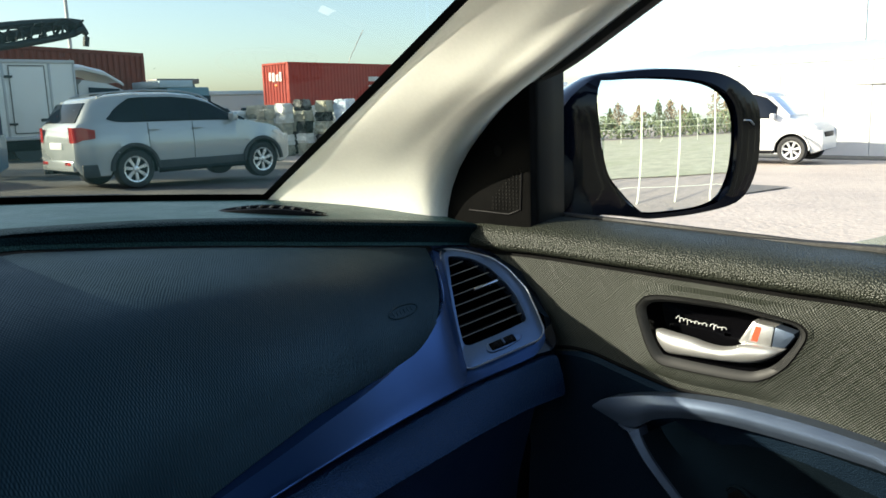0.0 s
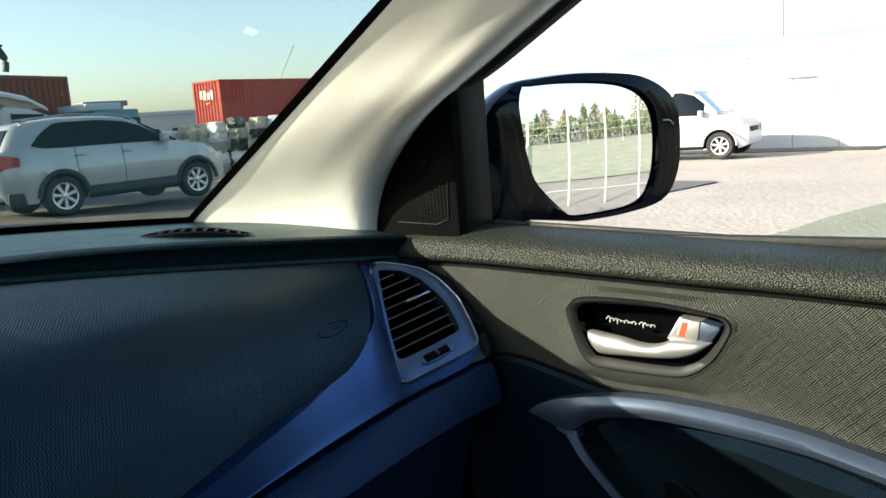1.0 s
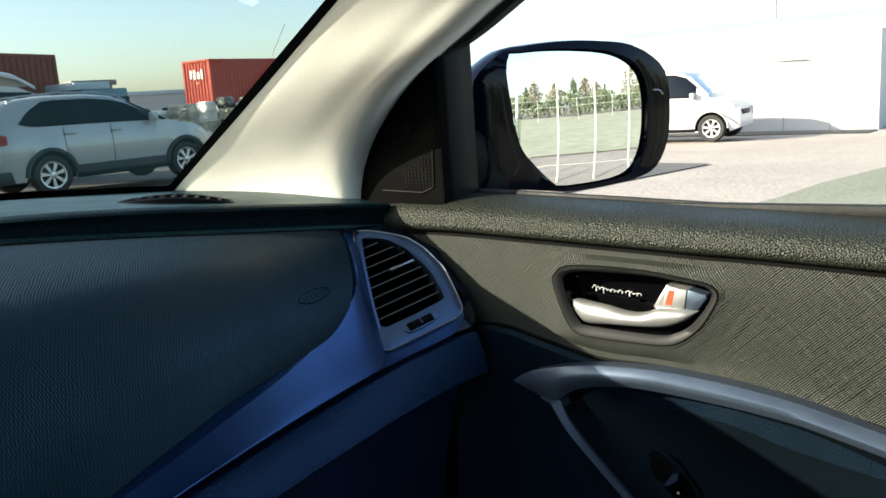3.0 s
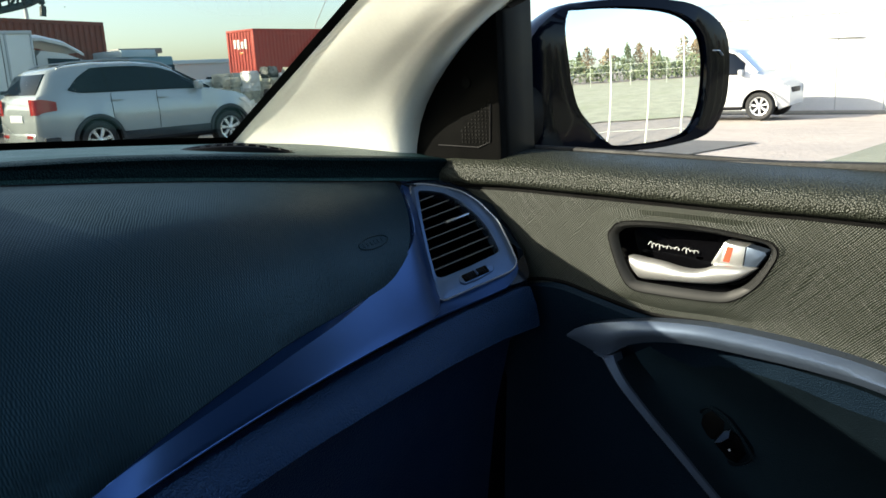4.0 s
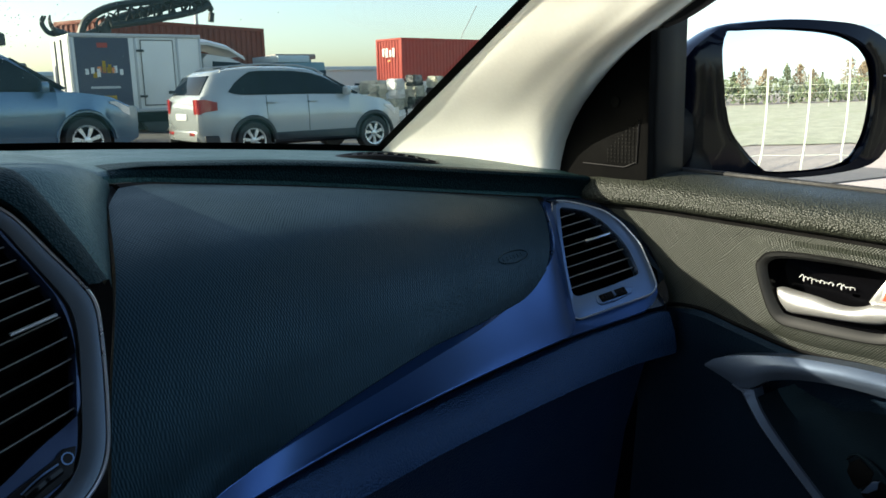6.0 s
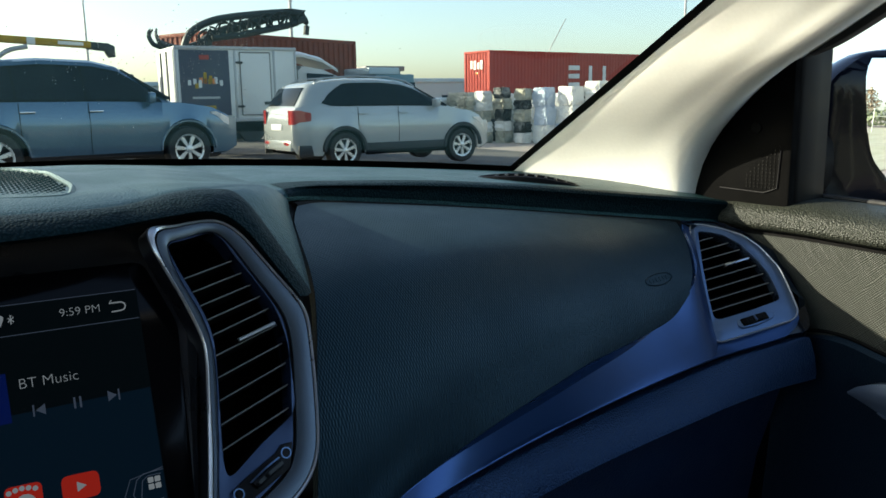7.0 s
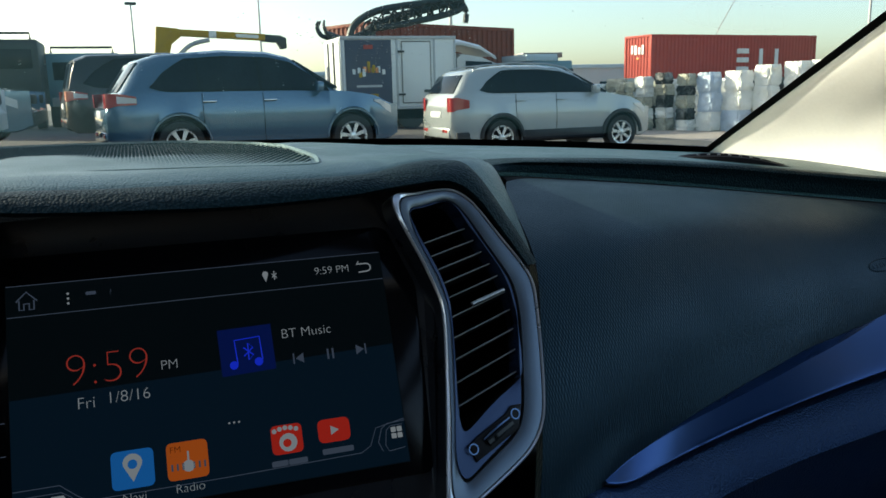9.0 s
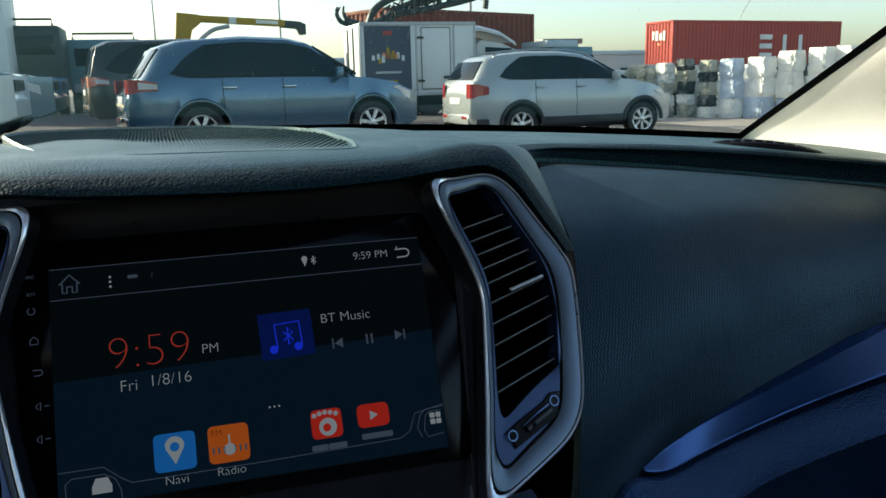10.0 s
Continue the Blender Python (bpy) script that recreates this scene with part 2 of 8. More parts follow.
M_BALEB = surf("blue_bale_film", (0.52, 0.60, 0.70), 0.4, var=0.25, scale=2.0, bump=0.7, bscale=7, stain=((0.6, 0.62, 0.62), 0.7, 1.4))
M_BALEK = surf("black_bale_film", (0.02, 0.02, 0.022), 0.3, var=0.5, scale=3.0, bump=0.9, bscale=9, stain=((0.5, 0.5, 0.48), 0.7, 2.5))
M_WALLW = surf("white_building_panel", (0.42, 0.43, 0.43), 0.6, var=0.05, scale=0.6, stain=((0.5, 0.48, 0.44), 0.3, 0.5))
M_BLUEROOF = surf("pale_blue_roof_sheet", (0.36, 0.46, 0.51), 0.5, var=0.08, scale=1.0)
M_POLE = surf("galvanised_pole", (0.40, 0.41, 0.41), 0.5, metal=0.4, var=0.08, scale=3)
M_FENCE = surf("pale_green_fence_paint", (0.60, 0.66, 0.55), 0.5, var=0.08, scale=3)
M_LEAF = surf("winter_foliage", (0.22, 0.17, 0.11), 0.8, var=0.4, scale=0.8)
M_LEAFG = surf("evergreen_foliage", (0.12, 0.15, 0.085), 0.8, var=0.4, scale=0.8)
M_BARK = surf("bark", (0.11, 0.085, 0.06), 0.9, var=0.3, scale=6)
M_FAR = surf("far_grey_building", (0.42, 0.44, 0.46), 0.8, var=0.1, scale=0.2)
M_TEAL = surf("teal_truck_cab", (0.10, 0.20, 0.24), 0.45, var=0.1, scale=2)
M_SCREEN = glow("lcd_panel", (0.25, 0.65, 1.0), 0.0015)
M_SCREEN_LO = glow("lcd_panel_low_band", (0.10, 0.45, 1.0), 0.0055)
M_UIWHITE = glow("ui_white", (0.74, 0.85, 1.0), 0.088)
M_UIGREY = glow("ui_grey", (0.45, 0.62, 1.0), 0.030)
M_UIRED = glow("ui_red", (1.0, 0.10, 0.08), 0.085)
M_UIORANGE = glow("ui_orange", (1.0, 0.20, 0.03), 0.105)
M_UIBLUE = glow("ui_blue", (0.01, 0.04, 1.0), 0.20)
M_UIDEEP = glow("ui_deep_blue", (0.02, 0.10, 1.0), 0.022)
M_UISKY = glow("ui_sky_blue", (0.02, 0.28, 1.0), 0.11)
M_UIICON = glow("ui_icon_red", (1.0, 0.05, 0.035), 0.10)

# ---- mesh helpers ----


def part(name, bm, material, parent=None, label="", smooth=True):
    """Links a bmesh as one mesh object under a thing or a part."""
    me = bpy.data.meshes.new(name)
    bm.normal_update()
    bm.to_mesh(me)
    bm.free()
    me.materials.append(material)
    if smooth:
        me.shade_smooth()
        me.set_sharp_from_angle(angle=radians(38))
    ob = new(name, me)
    if parent:
        ob.parent = parent
        ob.matrix_parent_inverse = parent.matrix_world.inverted() if parent.type != "EMPTY" else Matrix()
    if label:
        ob["label"] = label
    return ob


def thing(name, label, category, at=Matrix(), group="", kind=""):
    ob = new(name)
    ob.empty_display_size = 0.05
    ob.matrix_basis = at
    return tagged(ob, label, category, group, kind)


def spline(pts, n=8):
    """Catmull-Rom through the points, n steps a span."""
    p = [Vector(q) for q in pts]
    p = [2 * p[0] - p[1]] + p + [2 * p[-1] - p[-2]]
    out = []
    for i in range(1, len(p) - 2):
        a, b, c, d = p[i - 1 : i + 3]
        for k in range(n):
            t = k / n
            out.append(0.5 * (2 * b + (c - a) * t + (2 * a - 5 * b + 4 * c - d) * t * t + (3 * b - a - 3 * c + d) * t**3))
    out.append(p[-2].copy())
    return out


def ring(pts, n=6):
    """Closed Catmull-Rom through the points."""
    p = [Vector(q) for q in pts]
    out = []
    for i in range(len(p)):
        a, b, c, d = p[i - 1], p[i], p[(i + 1) % len(p)], p[(i + 2) % len(p)]
        for k in range(n):
            t = k / n
            out.append(0.5 * (2 * b + (c - a) * t + (2 * a - 5 * b + 4 * c - d) * t * t + (3 * b - a - 3 * c + d) * t**3))
    return out


def rounded(pts, r, n=5):
    """A closed polygon with its corners cut round by about r."""
    p = [Vector(q) for q in pts]
    out = []
    for i in range(len(p)):
        a, b, c = p[i - 1], p[i], p[(i + 1) % len(p)]
        k1, k2 = min(r, (a - b).length * 0.45), min(r, (c - b).length * 0.45)
        s, e = b + (a - b).normalized() * k1, b + (c - b).normalized() * k2
        for k in range(n + 1):
            t = k / n
            out.append((1 - t) ** 2 * s + 2 * t * (1 - t) * b + t * t * e)
    return out


def loft(bm, rows, closed=False, cap=False):
    """Quads between rows of points of one length."""
    vs = [[bm.verts.new(p) for p in row] for row in rows]
    n = len(rows[0])
    for a, b in zip(vs, vs[1:]):
        for i in range(n if closed else n - 1):
            j = (i + 1) % n
            bm.faces.new((a[i], a[j], b[j], b[i]))
    if cap:
        bm.faces.new(list(reversed(vs[0])))
        bm.faces.new(vs[-1])
    bmesh.ops.recalc_face_normals(bm, faces=bm.faces)
    return vs


def sheet(bm, rows, thick, outward):
    """A curved sheet with real thickness: rows of points, and the way in which its back lies."""
    back = [[Vector(p) + Vector(outward) * thick for p in row] for row in rows]
    n = len(rows[0])
    f = [[bm.verts.new(p) for p in row] for row in rows]
    g = [[bm.verts.new(p) for p in row] for row in back]
    for a, b in zip(f, f[1:]):
        for i in range(n - 1):
            bm.faces.new((a[i], a[i + 1], b[i + 1], b[i]))
    for a, b in zip(g, g[1:]):
        for i in range(n - 1):
            bm.faces.new((b[i], b[i + 1], a[i + 1], a[i]))
    for i in range(n - 1):
        bm.faces.new((f[0][i + 1], f[0][i], g[0][i], g[0][i + 1]))
        bm.faces.new((f[-1][i], f[-1][i + 1], g[-1][i + 1], g[-1][i]))
    for a, b, c, d in zip(f, f[1:], g, g[1:]):
        bm.faces.new((a[0], b[0], d[0], c[0]))
        bm.faces.new((b[-1], a[-1], c[-1], d[-1]))
    bmesh.ops.recalc_face_normals(bm, faces=bm.faces)


def slab(bm, outline, depth, bevel=0.0, seg=2):
    """A flat outline (points in order) given a depth vector, with its front edge bevelled."""
    depth = Vector(depth)
    top = [bm.verts.new(p) for p in outline]
    low = [bm.verts.new(Vector(p) + depth) for p in outline]
    n = len(top)
    face = bm.faces.new(top)
    bm.faces.new(list(reversed(low)))
    for i in range(n):
        j = (i + 1) % n
        bm.faces.new((top[j], top[i], low[i], low[j]))
    bmesh.ops.recalc_face_normals(bm, faces=bm.faces)
    if bevel:
        bmesh.ops.bevel(bm, geom=list(face.edges), offset=bevel, segments=seg, profile=0.5, affect="EDGES")


def frame_ring(bm, outer, inner, depth, rise=0.0, up=None):
    """A frame between two closed outlines of one count, with depth; rise lifts its middle to a soft ridge."""
    depth = Vector(depth)
    mid = [(Vector(a) + Vector(b)) / 2 - depth.normalized() * rise for a, b in zip(outer, inner)]
    rows = [[Vector(p) + depth for p in outer], outer, mid, inner, [Vector(p) + depth for p in inner]]
    loft(bm, rows, closed=True)


def box(bm, size, at=(0, 0, 0), bevel=0.0, turn=None):
    m = Matrix.Translation(at) @ (turn or Matrix()) @ Matrix.Diagonal((*size, 1))
    made = bmesh.ops.create_cube(bm, size=1, matrix=m)
    if bevel:
        edges = list({e for v in made["verts"] for e in v.link_edges})
        bmesh.ops.bevel(bm, geom=edges, offset=bevel, segments=2, profile=0.5, affect="EDGES")


def tube(bm, path, r, seg=8, flat=1.0, up=(0, 0, 1), cap=True):
    """A round bar along a path; r a number or one for each point."""
    path = [Vector(p) for p in path]
    rows = []
    for i, p in enumerate(path):
        d = (path[min(i + 1, len(path) - 1)] - path[max(i - 1, 0)]).normalized()
        side = d.cross(Vector(up))
        side = side.normalized() if side.length > 1e-4 else Vector((1, 0, 0))
        top = side.cross(d)
        rr = r if isinstance(r, (int, float)) else r[i]
        rows.append([p + rr * (math.cos(a) * side + flat * math.sin(a) * top) for a in [2 * math.pi * k / seg for k in range(seg)]])
    loft(bm, rows, closed=True, cap=cap)


def disc(bm, centre, normal, r, depth, seg=20, bevel=0.0):
    q = Vector(normal).to_track_quat("Z", "Y").to_matrix()
    pts = [Vector(centre) + q @ Vector((r * math.cos(2 * math.pi * k / seg), r * math.sin(2 * math.pi * k / seg), 0)) for k in range(seg)]
    slab(bm, pts, -Vector(normal).normalized() * depth, bevel)


def at_angle(poly, n=72, c=(0.0, 0.0)):
    """A closed outline read at even angles about a middle."""
    out = []
    for k in range(n):
        d = Vector((math.cos(2 * math.pi * k / n), math.sin(2 * math.pi * k / n)))
        best = 0.0
        for i in range(len(poly)):
            p, q = poly[i], poly[(i + 1) % len(poly)]
            e = q - p
            den = d.x * e.y - d.y * e.x
            if abs(den) > 1e-12:
                t = ((p.x - c[0]) * e.y - (p.y - c[1]) * e.x) / den
                s = ((p.x - c[0]) * d.y - (p.y - c[1]) * d.x) / den
                if -1e-6 <= s <= 1 + 1e-6:
                    best = max(best, t)
        out.append((c[0] + d.x * best, c[1] + d.y * best))
    return out


def B():
    return bmesh.new()


class Plane:
    """A local frame on a surface: o origin, u right, v up, n out."""

    def __init__(self, o, u, v):
        self.o, self.u, self.v = Vector(o), Vector(u).normalized(), Vector(v)
        self.n = self.u.cross(self.v).normalized()
        self.v = self.n.cross(self.u)

    def at(self, a, b, c=0.0):
        return self.o + self.u * a + self.v * b + self.n * c

    def all(self, pts, c=0.0):
        return [self.at(a, b, c) for a, b in pts]


def writing(body, size, plane, a, b, c, material, parent, align="LEFT", name="text", thin=0.020):
    """Built-in font, turned into a thin mesh lying on the plane."""
    cu = bpy.data.curves.new(name, "FONT")
    cu.body, cu.size, cu.align_x, cu.extrude, cu.offset = body, size, align, 0.00012, -thin * size
    tmp = bpy.data.objects.new(name, cu)
    me = bpy.data.meshes.new_from_object(tmp)
    bpy.data.objects.remove(tmp)
    me.materials.append(material)
    m = Matrix((plane.u, plane.v, plane.n)).transposed().to_4x4()
    m.translation = plane.at(a, b, c)
    me.transform(m)
    ob = new(name, me)
    ob.parent = parent
    return ob
# ---- car interior ----


def door_x(y, z):
    return 0.625 - 0.128 * y + 0.088 * z


def dp(y, z, off=0.0):
    return Vector((door_x(y, z) + off, y, z))


def lerp(a, b, t):
    return Vector(a) * (1 - t) + Vector(b) * t


def resample(pts, n):
    """n + 1 points at even lengths along a polyline."""
    p = [Vector(q) for q in pts]
    d = [0.0]
    for a, b in zip(p, p[1:]):
        d.append(d[-1] + (b - a).length)
    out, i = [], 0
    for k in range(n + 1):
        s = d[-1] * k / n
        while i < len(p) - 2 and d[i + 1] < s:
            i += 1
        out.append(lerp(p[i], p[i + 1], (s - d[i]) / max(1e-9, d[i + 1] - d[i])))
    return out


def coons(top, low, left, right, n, m):
    """Patch between four edges; top and low run left to right, left and right run down."""
    T, L, P, Q = resample(top, n), resample(low, n), resample(left, m), resample(right, m)
    rows = []
    for j in range(m + 1):
        v = j / m
        row = []
        for i in range(n + 1):
            u = i / n
            s = T[i] * (1 - v) + L[i] * v + P[j] * (1 - u) + Q[j] * u
            s -= T[0] * (1 - u) * (1 - v) + T[n] * u * (1 - v) + L[0] * (1 - u) * v + L[n] * u * v
            row.append(s)
        rows.append(row)
    return rows


dash = thing("dashboard", "dark textured soft dashboard with metallic trim spear", "dashboard")

# padded hood: its brow runs over the screen and drapes down beside the vent
BROW_LOW = [(-0.70, -0.055, 1.285), (-0.36, -0.055, 1.290), (-0.197, -0.034, 1.241), (-0.169, -0.022, 1.284), (-0.150, -0.020, 1.2945), (-0.105, -0.030, 1.2965), (-0.072, -0.033, 1.294), (-0.03, -0.034, 1.292),
            (0.03, -0.033, 1.290), (0.085, -0.029, 1.2910), (0.107, -0.0246, 1.2925), (0.129, -0.020, 1.2940), (0.153, -0.0165, 1.2940), (0.1695, -0.0180, 1.2838), (0.1835, -0.0248, 1.2630), (0.197, -0.0320, 1.2412)]
BROW_TOP = [(-0.70, -0.03, 1.295), (-0.36, -0.03, 1.300), (-0.212, -0.009, 1.238), (-0.186, 0.012, 1.292), (-0.158, 0.012, 1.305), (-0.105, -0.010, 1.304), (-0.072, -0.012, 1.3035), (-0.03, -0.012, 1.302),
            (0.03, -0.012, 1.3015), (0.090, -0.010, 1.3010), (0.1145, 0.000, 1.3015), (0.136, 0.0085, 1.3045), (0.160, 0.0130, 1.3050), (0.1800, 0.0140, 1.2985), (0.2005, 0.0010, 1.2635), (0.2125, -0.0095, 1.2375)]
SEAM = [(0.262, 0.152, 1.277), (0.30, 0.156, 1.2745), (0.42, 0.140, 1.262), (0.55, 0.112, 1.246), (0.649, 0.088, 1.234), (0.72, 0.07, 1.225)]


def base_y(x):
    """The foot of the windscreen, curved across the car."""
    return 0.575 - 0.238 * (abs(x) / 0.635) ** 2


def base_z(x):
    return 1.292 - 0.021 * (abs(x) / 0.635) ** 1.5


bl, bt = spline(BROW_LOW, 5), spline(BROW_TOP, 5)
rows = []
for a, b in zip(bl, bt):
    rows.append([a + Vector((0.002, 0.012, -0.002)), a + Vector((0, 0.004, -0.0015)), a + Vector((0, -0.001, 0.001)), lerp(a, b, 0.3) + Vector((0.0015, -0.0045, 0.001)), lerp(a, b, 0.65) + Vector((0.002, -0.0035, 0.0018)), lerp(a, b, 0.9) + Vector((0.001, -0.001, 0.0008)), b, b + Vector((0.001, 0.008, -0.004))])
bm = B()
loft(bm, rows)
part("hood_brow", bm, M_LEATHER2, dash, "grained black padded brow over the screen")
# top deck: from the brow and the seam to the windscreen
k_top = 12 * 5
diag = [lerp(bt[k_top], SEAM[0], t) + Vector((0.004 * math.sin(math.pi * t), -0.010 * math.sin(math.pi * t), 0.006 * math.sin(math.pi * t))) for t in (0.2, 0.4, 0.6, 0.8)]
front = bt[10:k_top + 1] + diag + [p + Vector((0, 0.004, 0.0015)) for p in spline(SEAM, 5)]
rows = []
for p in front:
    x, y, z = p
    end = Vector((x, base_y(x) + 0.02, base_z(x) - 0.006))
    lift = float(np.interp(abs(x), [0, 0.10, 0.15, 0.20, 0.25, 0.30, 0.40, 0.50, 0.65], [0.0055, 0.0050, -0.001, -0.003, 0.004, 0.010, 0.016, 0.020, 0.021]))
    side_k = max(0.0, min(1.0, (x - 0.20) / 0.10))
    f1, f2 = 0.12 - 0.075 * side_k, 0.32 - 0.16 * side_k
    q1 = lerp(p, end, f1)
    q1.z = p.z + lift * ((0.80 if abs(x) < 0.12 else 0.62) + 0.24 * side_k)
    q2 = lerp(p, end, f2)
    q2.z = p.z + lift
    q3 = lerp(q2, end, 0.5) + Vector((0, 0, 0.003))
    p = p + Vector((0, 0.016 * side_k, 0))
    rows.append(spline([p + Vector((0, 0, -0.005)), p, lerp(p, q1, 0.4) + Vector((0, 0, 0.0030 if abs(x) < 0.12 else 0.0015)), q1, q2, q3, end], 3))
bm = B()
loft(bm, rows)
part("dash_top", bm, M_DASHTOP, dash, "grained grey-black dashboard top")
# darker skin over the deck's riser: its shade put into the colour
bm = B()
loft(bm, [[p + Vector((0, -0.0006, 0.0004)) for p in r[2:12]] for r in rows if r[3].x > 0.262])
part("dash_lip_shade", bm, M_LEATHER2, dash, "dark grained skin on the lip, coloured for its shade")
# shoulder between the draped brow and the panel seam
ta = resample(bt[k_top:], 16)
tb = resample(spline([tuple(SEAM[0]), (0.250, 0.118, 1.2720), (0.236, 0.070, 1.2620), (0.222, 0.020, 1.2480), (0.2145, -0.006, 1.2378)], 5), 16)
rows = []
for k, (a, b) in enumerate(zip(ta, tb)):
    f = 1 - k / 16
    rows.append([a + Vector((0, 0.006, -0.004)), a] + [lerp(a, b, t) + Vector((0.004, -0.010, 0.006)) * math.sin(math.pi * t) * f for t in (0.2, 0.4, 0.6, 0.8)] + [b, b + Vector((0.001, 0, -0.006))])
bm = B()
loft(bm, rows)
part("dash_shoulder", bm, M_DASHTOP, dash, "smooth shoulder beside the centre vent")

# air bag panel
top = spline(SEAM[:5], 5)
PLOW = [(0.165, -0.096, 1.058), (0.200, -0.0885, 1.086), (0.209, -0.0845, 1.1030), (0.2285, -0.0735, 1.1118), (0.2709, -0.0601, 1.1249), (0.3097, -0.0540, 1.1365), (0.3486, -0.0490, 1.1465), (0.3875, -0.0420, 1.1540), (0.4263, -0.0320, 1.1588), (0.4652, -0.0230, 1.1610), (0.510, -0.0125, 1.1640), (0.553, -0.002, 1.1690), (0.583, 0.008, 1.184)]
low = spline(PLOW, 5)
left = spline([(0.262, 0.152, 1.277), (0.243, 0.085, 1.265), (0.220, 0.0, 1.238), (0.200, -0.046, 1.190), (0.187, -0.072, 1.140), (0.178, -0.083, 1.096), (0.165, -0.096, 1.058)], 5)
right = spline([(0.649, 0.088, 1.234), (0.631, 0.058, 1.222), (0.604, 0.025, 1.202), (0.583, 0.008, 1.184)], 5)
PANEL = coons(top, low, left, right, 44, 28)
soft = PANEL[4][4].copy()
for j in range(4):
    for i in range(4):
        PANEL[j][i] = lerp(PANEL[j][i], soft, 0.22 * (1 - i / 4) * (1 - j / 4))
for j, row in enumerate(PANEL):
    for i, p in enumerate(row):
        e = min(i, 44 - i, j, 28 - j)
        p += Vector((0, -0.30, 0.95)) * (0.0 if e > 2 else (-0.0035, -0.0012, -0.0003)[e])
for _ in range(60):
    PANEL = [[row[0]] + [lerp(p, (u + w) / 2, 0.5 if j < 26 else 0.2) for p, u, w in zip(row[1:], row, row[2:])] + [row[-1]] if 0 < j < 28 else row for j, row in enumerate(PANEL)]
bm = B()
sheet(bm, PANEL, 0.012, (0, 0.7, -0.7))
part("airbag_panel", bm, M_DASH, dash, "smooth black passenger airbag panel")
bm = B()
tube(bm, [p + Vector((0.006, 0.002, -0.014)) for p in top[::2]], 0.011, 8)
tube(bm, [(0.240, 0.115, 1.252), (0.262, 0.160, 1.258), (0.30, 0.165, 1.258)], 0.014, 8)
part("panel_joint", bm, M_FRIT, dash, "dark joint round the airbag panel")
bm = B()
ej, ei = min(((j, i) for j in range(2, 27) for i in range(2, 43)), key=lambda q: (PANEL[q[0]][q[1]] - Vector((0.547, 0.0175, 1.1965))).length)
c = Plane(PANEL[ej][ei], PANEL[ej][ei + 1] - PANEL[ej][ei - 1], PANEL[ej - 1][ei] - PANEL[ej + 1][ei])
oval = [c.at(0.021 * math.cos(a), 0.0058 * math.sin(a), 0.0004) for a in [k * math.pi / 14 for k in range(28)]]
inn = [c.at(0.0200 * math.cos(a), 0.0050 * math.sin(a), 0.0004) for a in [k * math.pi / 14 for k in range(28)]]
frame_ring(bm, oval, inn, c.n * -0.003, 0.0004)
for k in range(6):
    box(bm, (0.0022, 0.0035, 0.002), c.at(-0.0135 + k * 0.0052, 0, -0.0006), 0, Matrix((c.u, c.v, c.n)).transposed().to_4x4())
part("airbag_emblem", bm, M_DASH, dash, "raised oval emblem with worn marks")

# metallic spear: a coved face from the panel's edge down to a crisp lower lip
SPEAR_LOW = [(0.2285, -0.0765, 1.1112), (0.2370, -0.0772, 1.1085), (0.2460, -0.0755, 1.1078), (0.2948, -0.0597, 1.1093), (0.3436, -0.0482, 1.1120), (0.3923, -0.0400, 1.1156), (0.4411, -0.0342, 1.1194), (0.4899, -0.0294, 1.1229), (0.5387, -0.0245, 1.1254), (0.5875, -0.0190, 1.1264), (0.6200, -0.0185, 1.1272), (0.6500, -0.0235, 1.1305), (0.6722, -0.0277, 1.1337), (0.6850, -0.0285, 1.1385)]
GLOVE_TOP = [(0.2050, -0.0865, 1.0990), (0.2130, -0.0835, 1.1068), (0.2200, -0.0815, 1.1085), (0.2290, -0.0800, 1.1068), (0.2460, -0.0766, 1.1027), (0.2948, -0.0560, 1.1003), (0.3436, -0.0410, 1.1004), (0.3923, -0.0308, 1.1024), (0.4411, -0.0245, 1.1059), (0.4899, -0.0213, 1.1104), (0.5387, -0.0202, 1.1152), (0.5875, -0.0205, 1.1199), (0.6200, -0.0215, 1.1225), (0.6600, -0.0255, 1.1260), (0.6910, -0.0300, 1.1295), (0.7050, -0.0310, 1.1280)]
GLOVE_CREASE = [(0.2050, -0.1080, 1.0840), (0.2400, -0.0980, 1.0820), (0.2800, -0.0864, 1.0798), (0.3296, -0.0630, 1.0753), (0.3791, -0.0520, 1.0762), (0.4287, -0.0480, 1.0804), (0.4783, -0.0475, 1.0855), (0.5278, -0.0468, 1.0893), (0.5774, -0.0430, 1.0910), (0.6270, -0.0390, 1.0905), (0.6600, -0.0370, 1.0900), (0.7170, -0.0350, 1.0870)]


def at_x(curve, x):
    """The point of a curve, running to the right, at a given x."""
    xs0 = [p.x for p in curve]
    return Vector((x, float(np.interp(x, xs0, [p.y for p in curve])), float(np.interp(x, xs0, [p.z for p in curve]))))


def eased(grid, times):
    """Rows of a lofted sheet, evened out along its length."""
    for _ in range(times):
        grid = [grid[0]] + [[p * 0.5 + (u + w) * 0.25 for p, u, w in zip(grid[i], grid[i - 1], grid[i + 1])] for i in range(1, len(grid) - 1)] + [grid[-1]]
    return grid


KNEE = 0.598
sp_up, sp_lo = spline(PLOW[3:], 8), spline(SPEAR_LOW, 8)
INWARD = Vector((0.0, 0.62, -0.78))


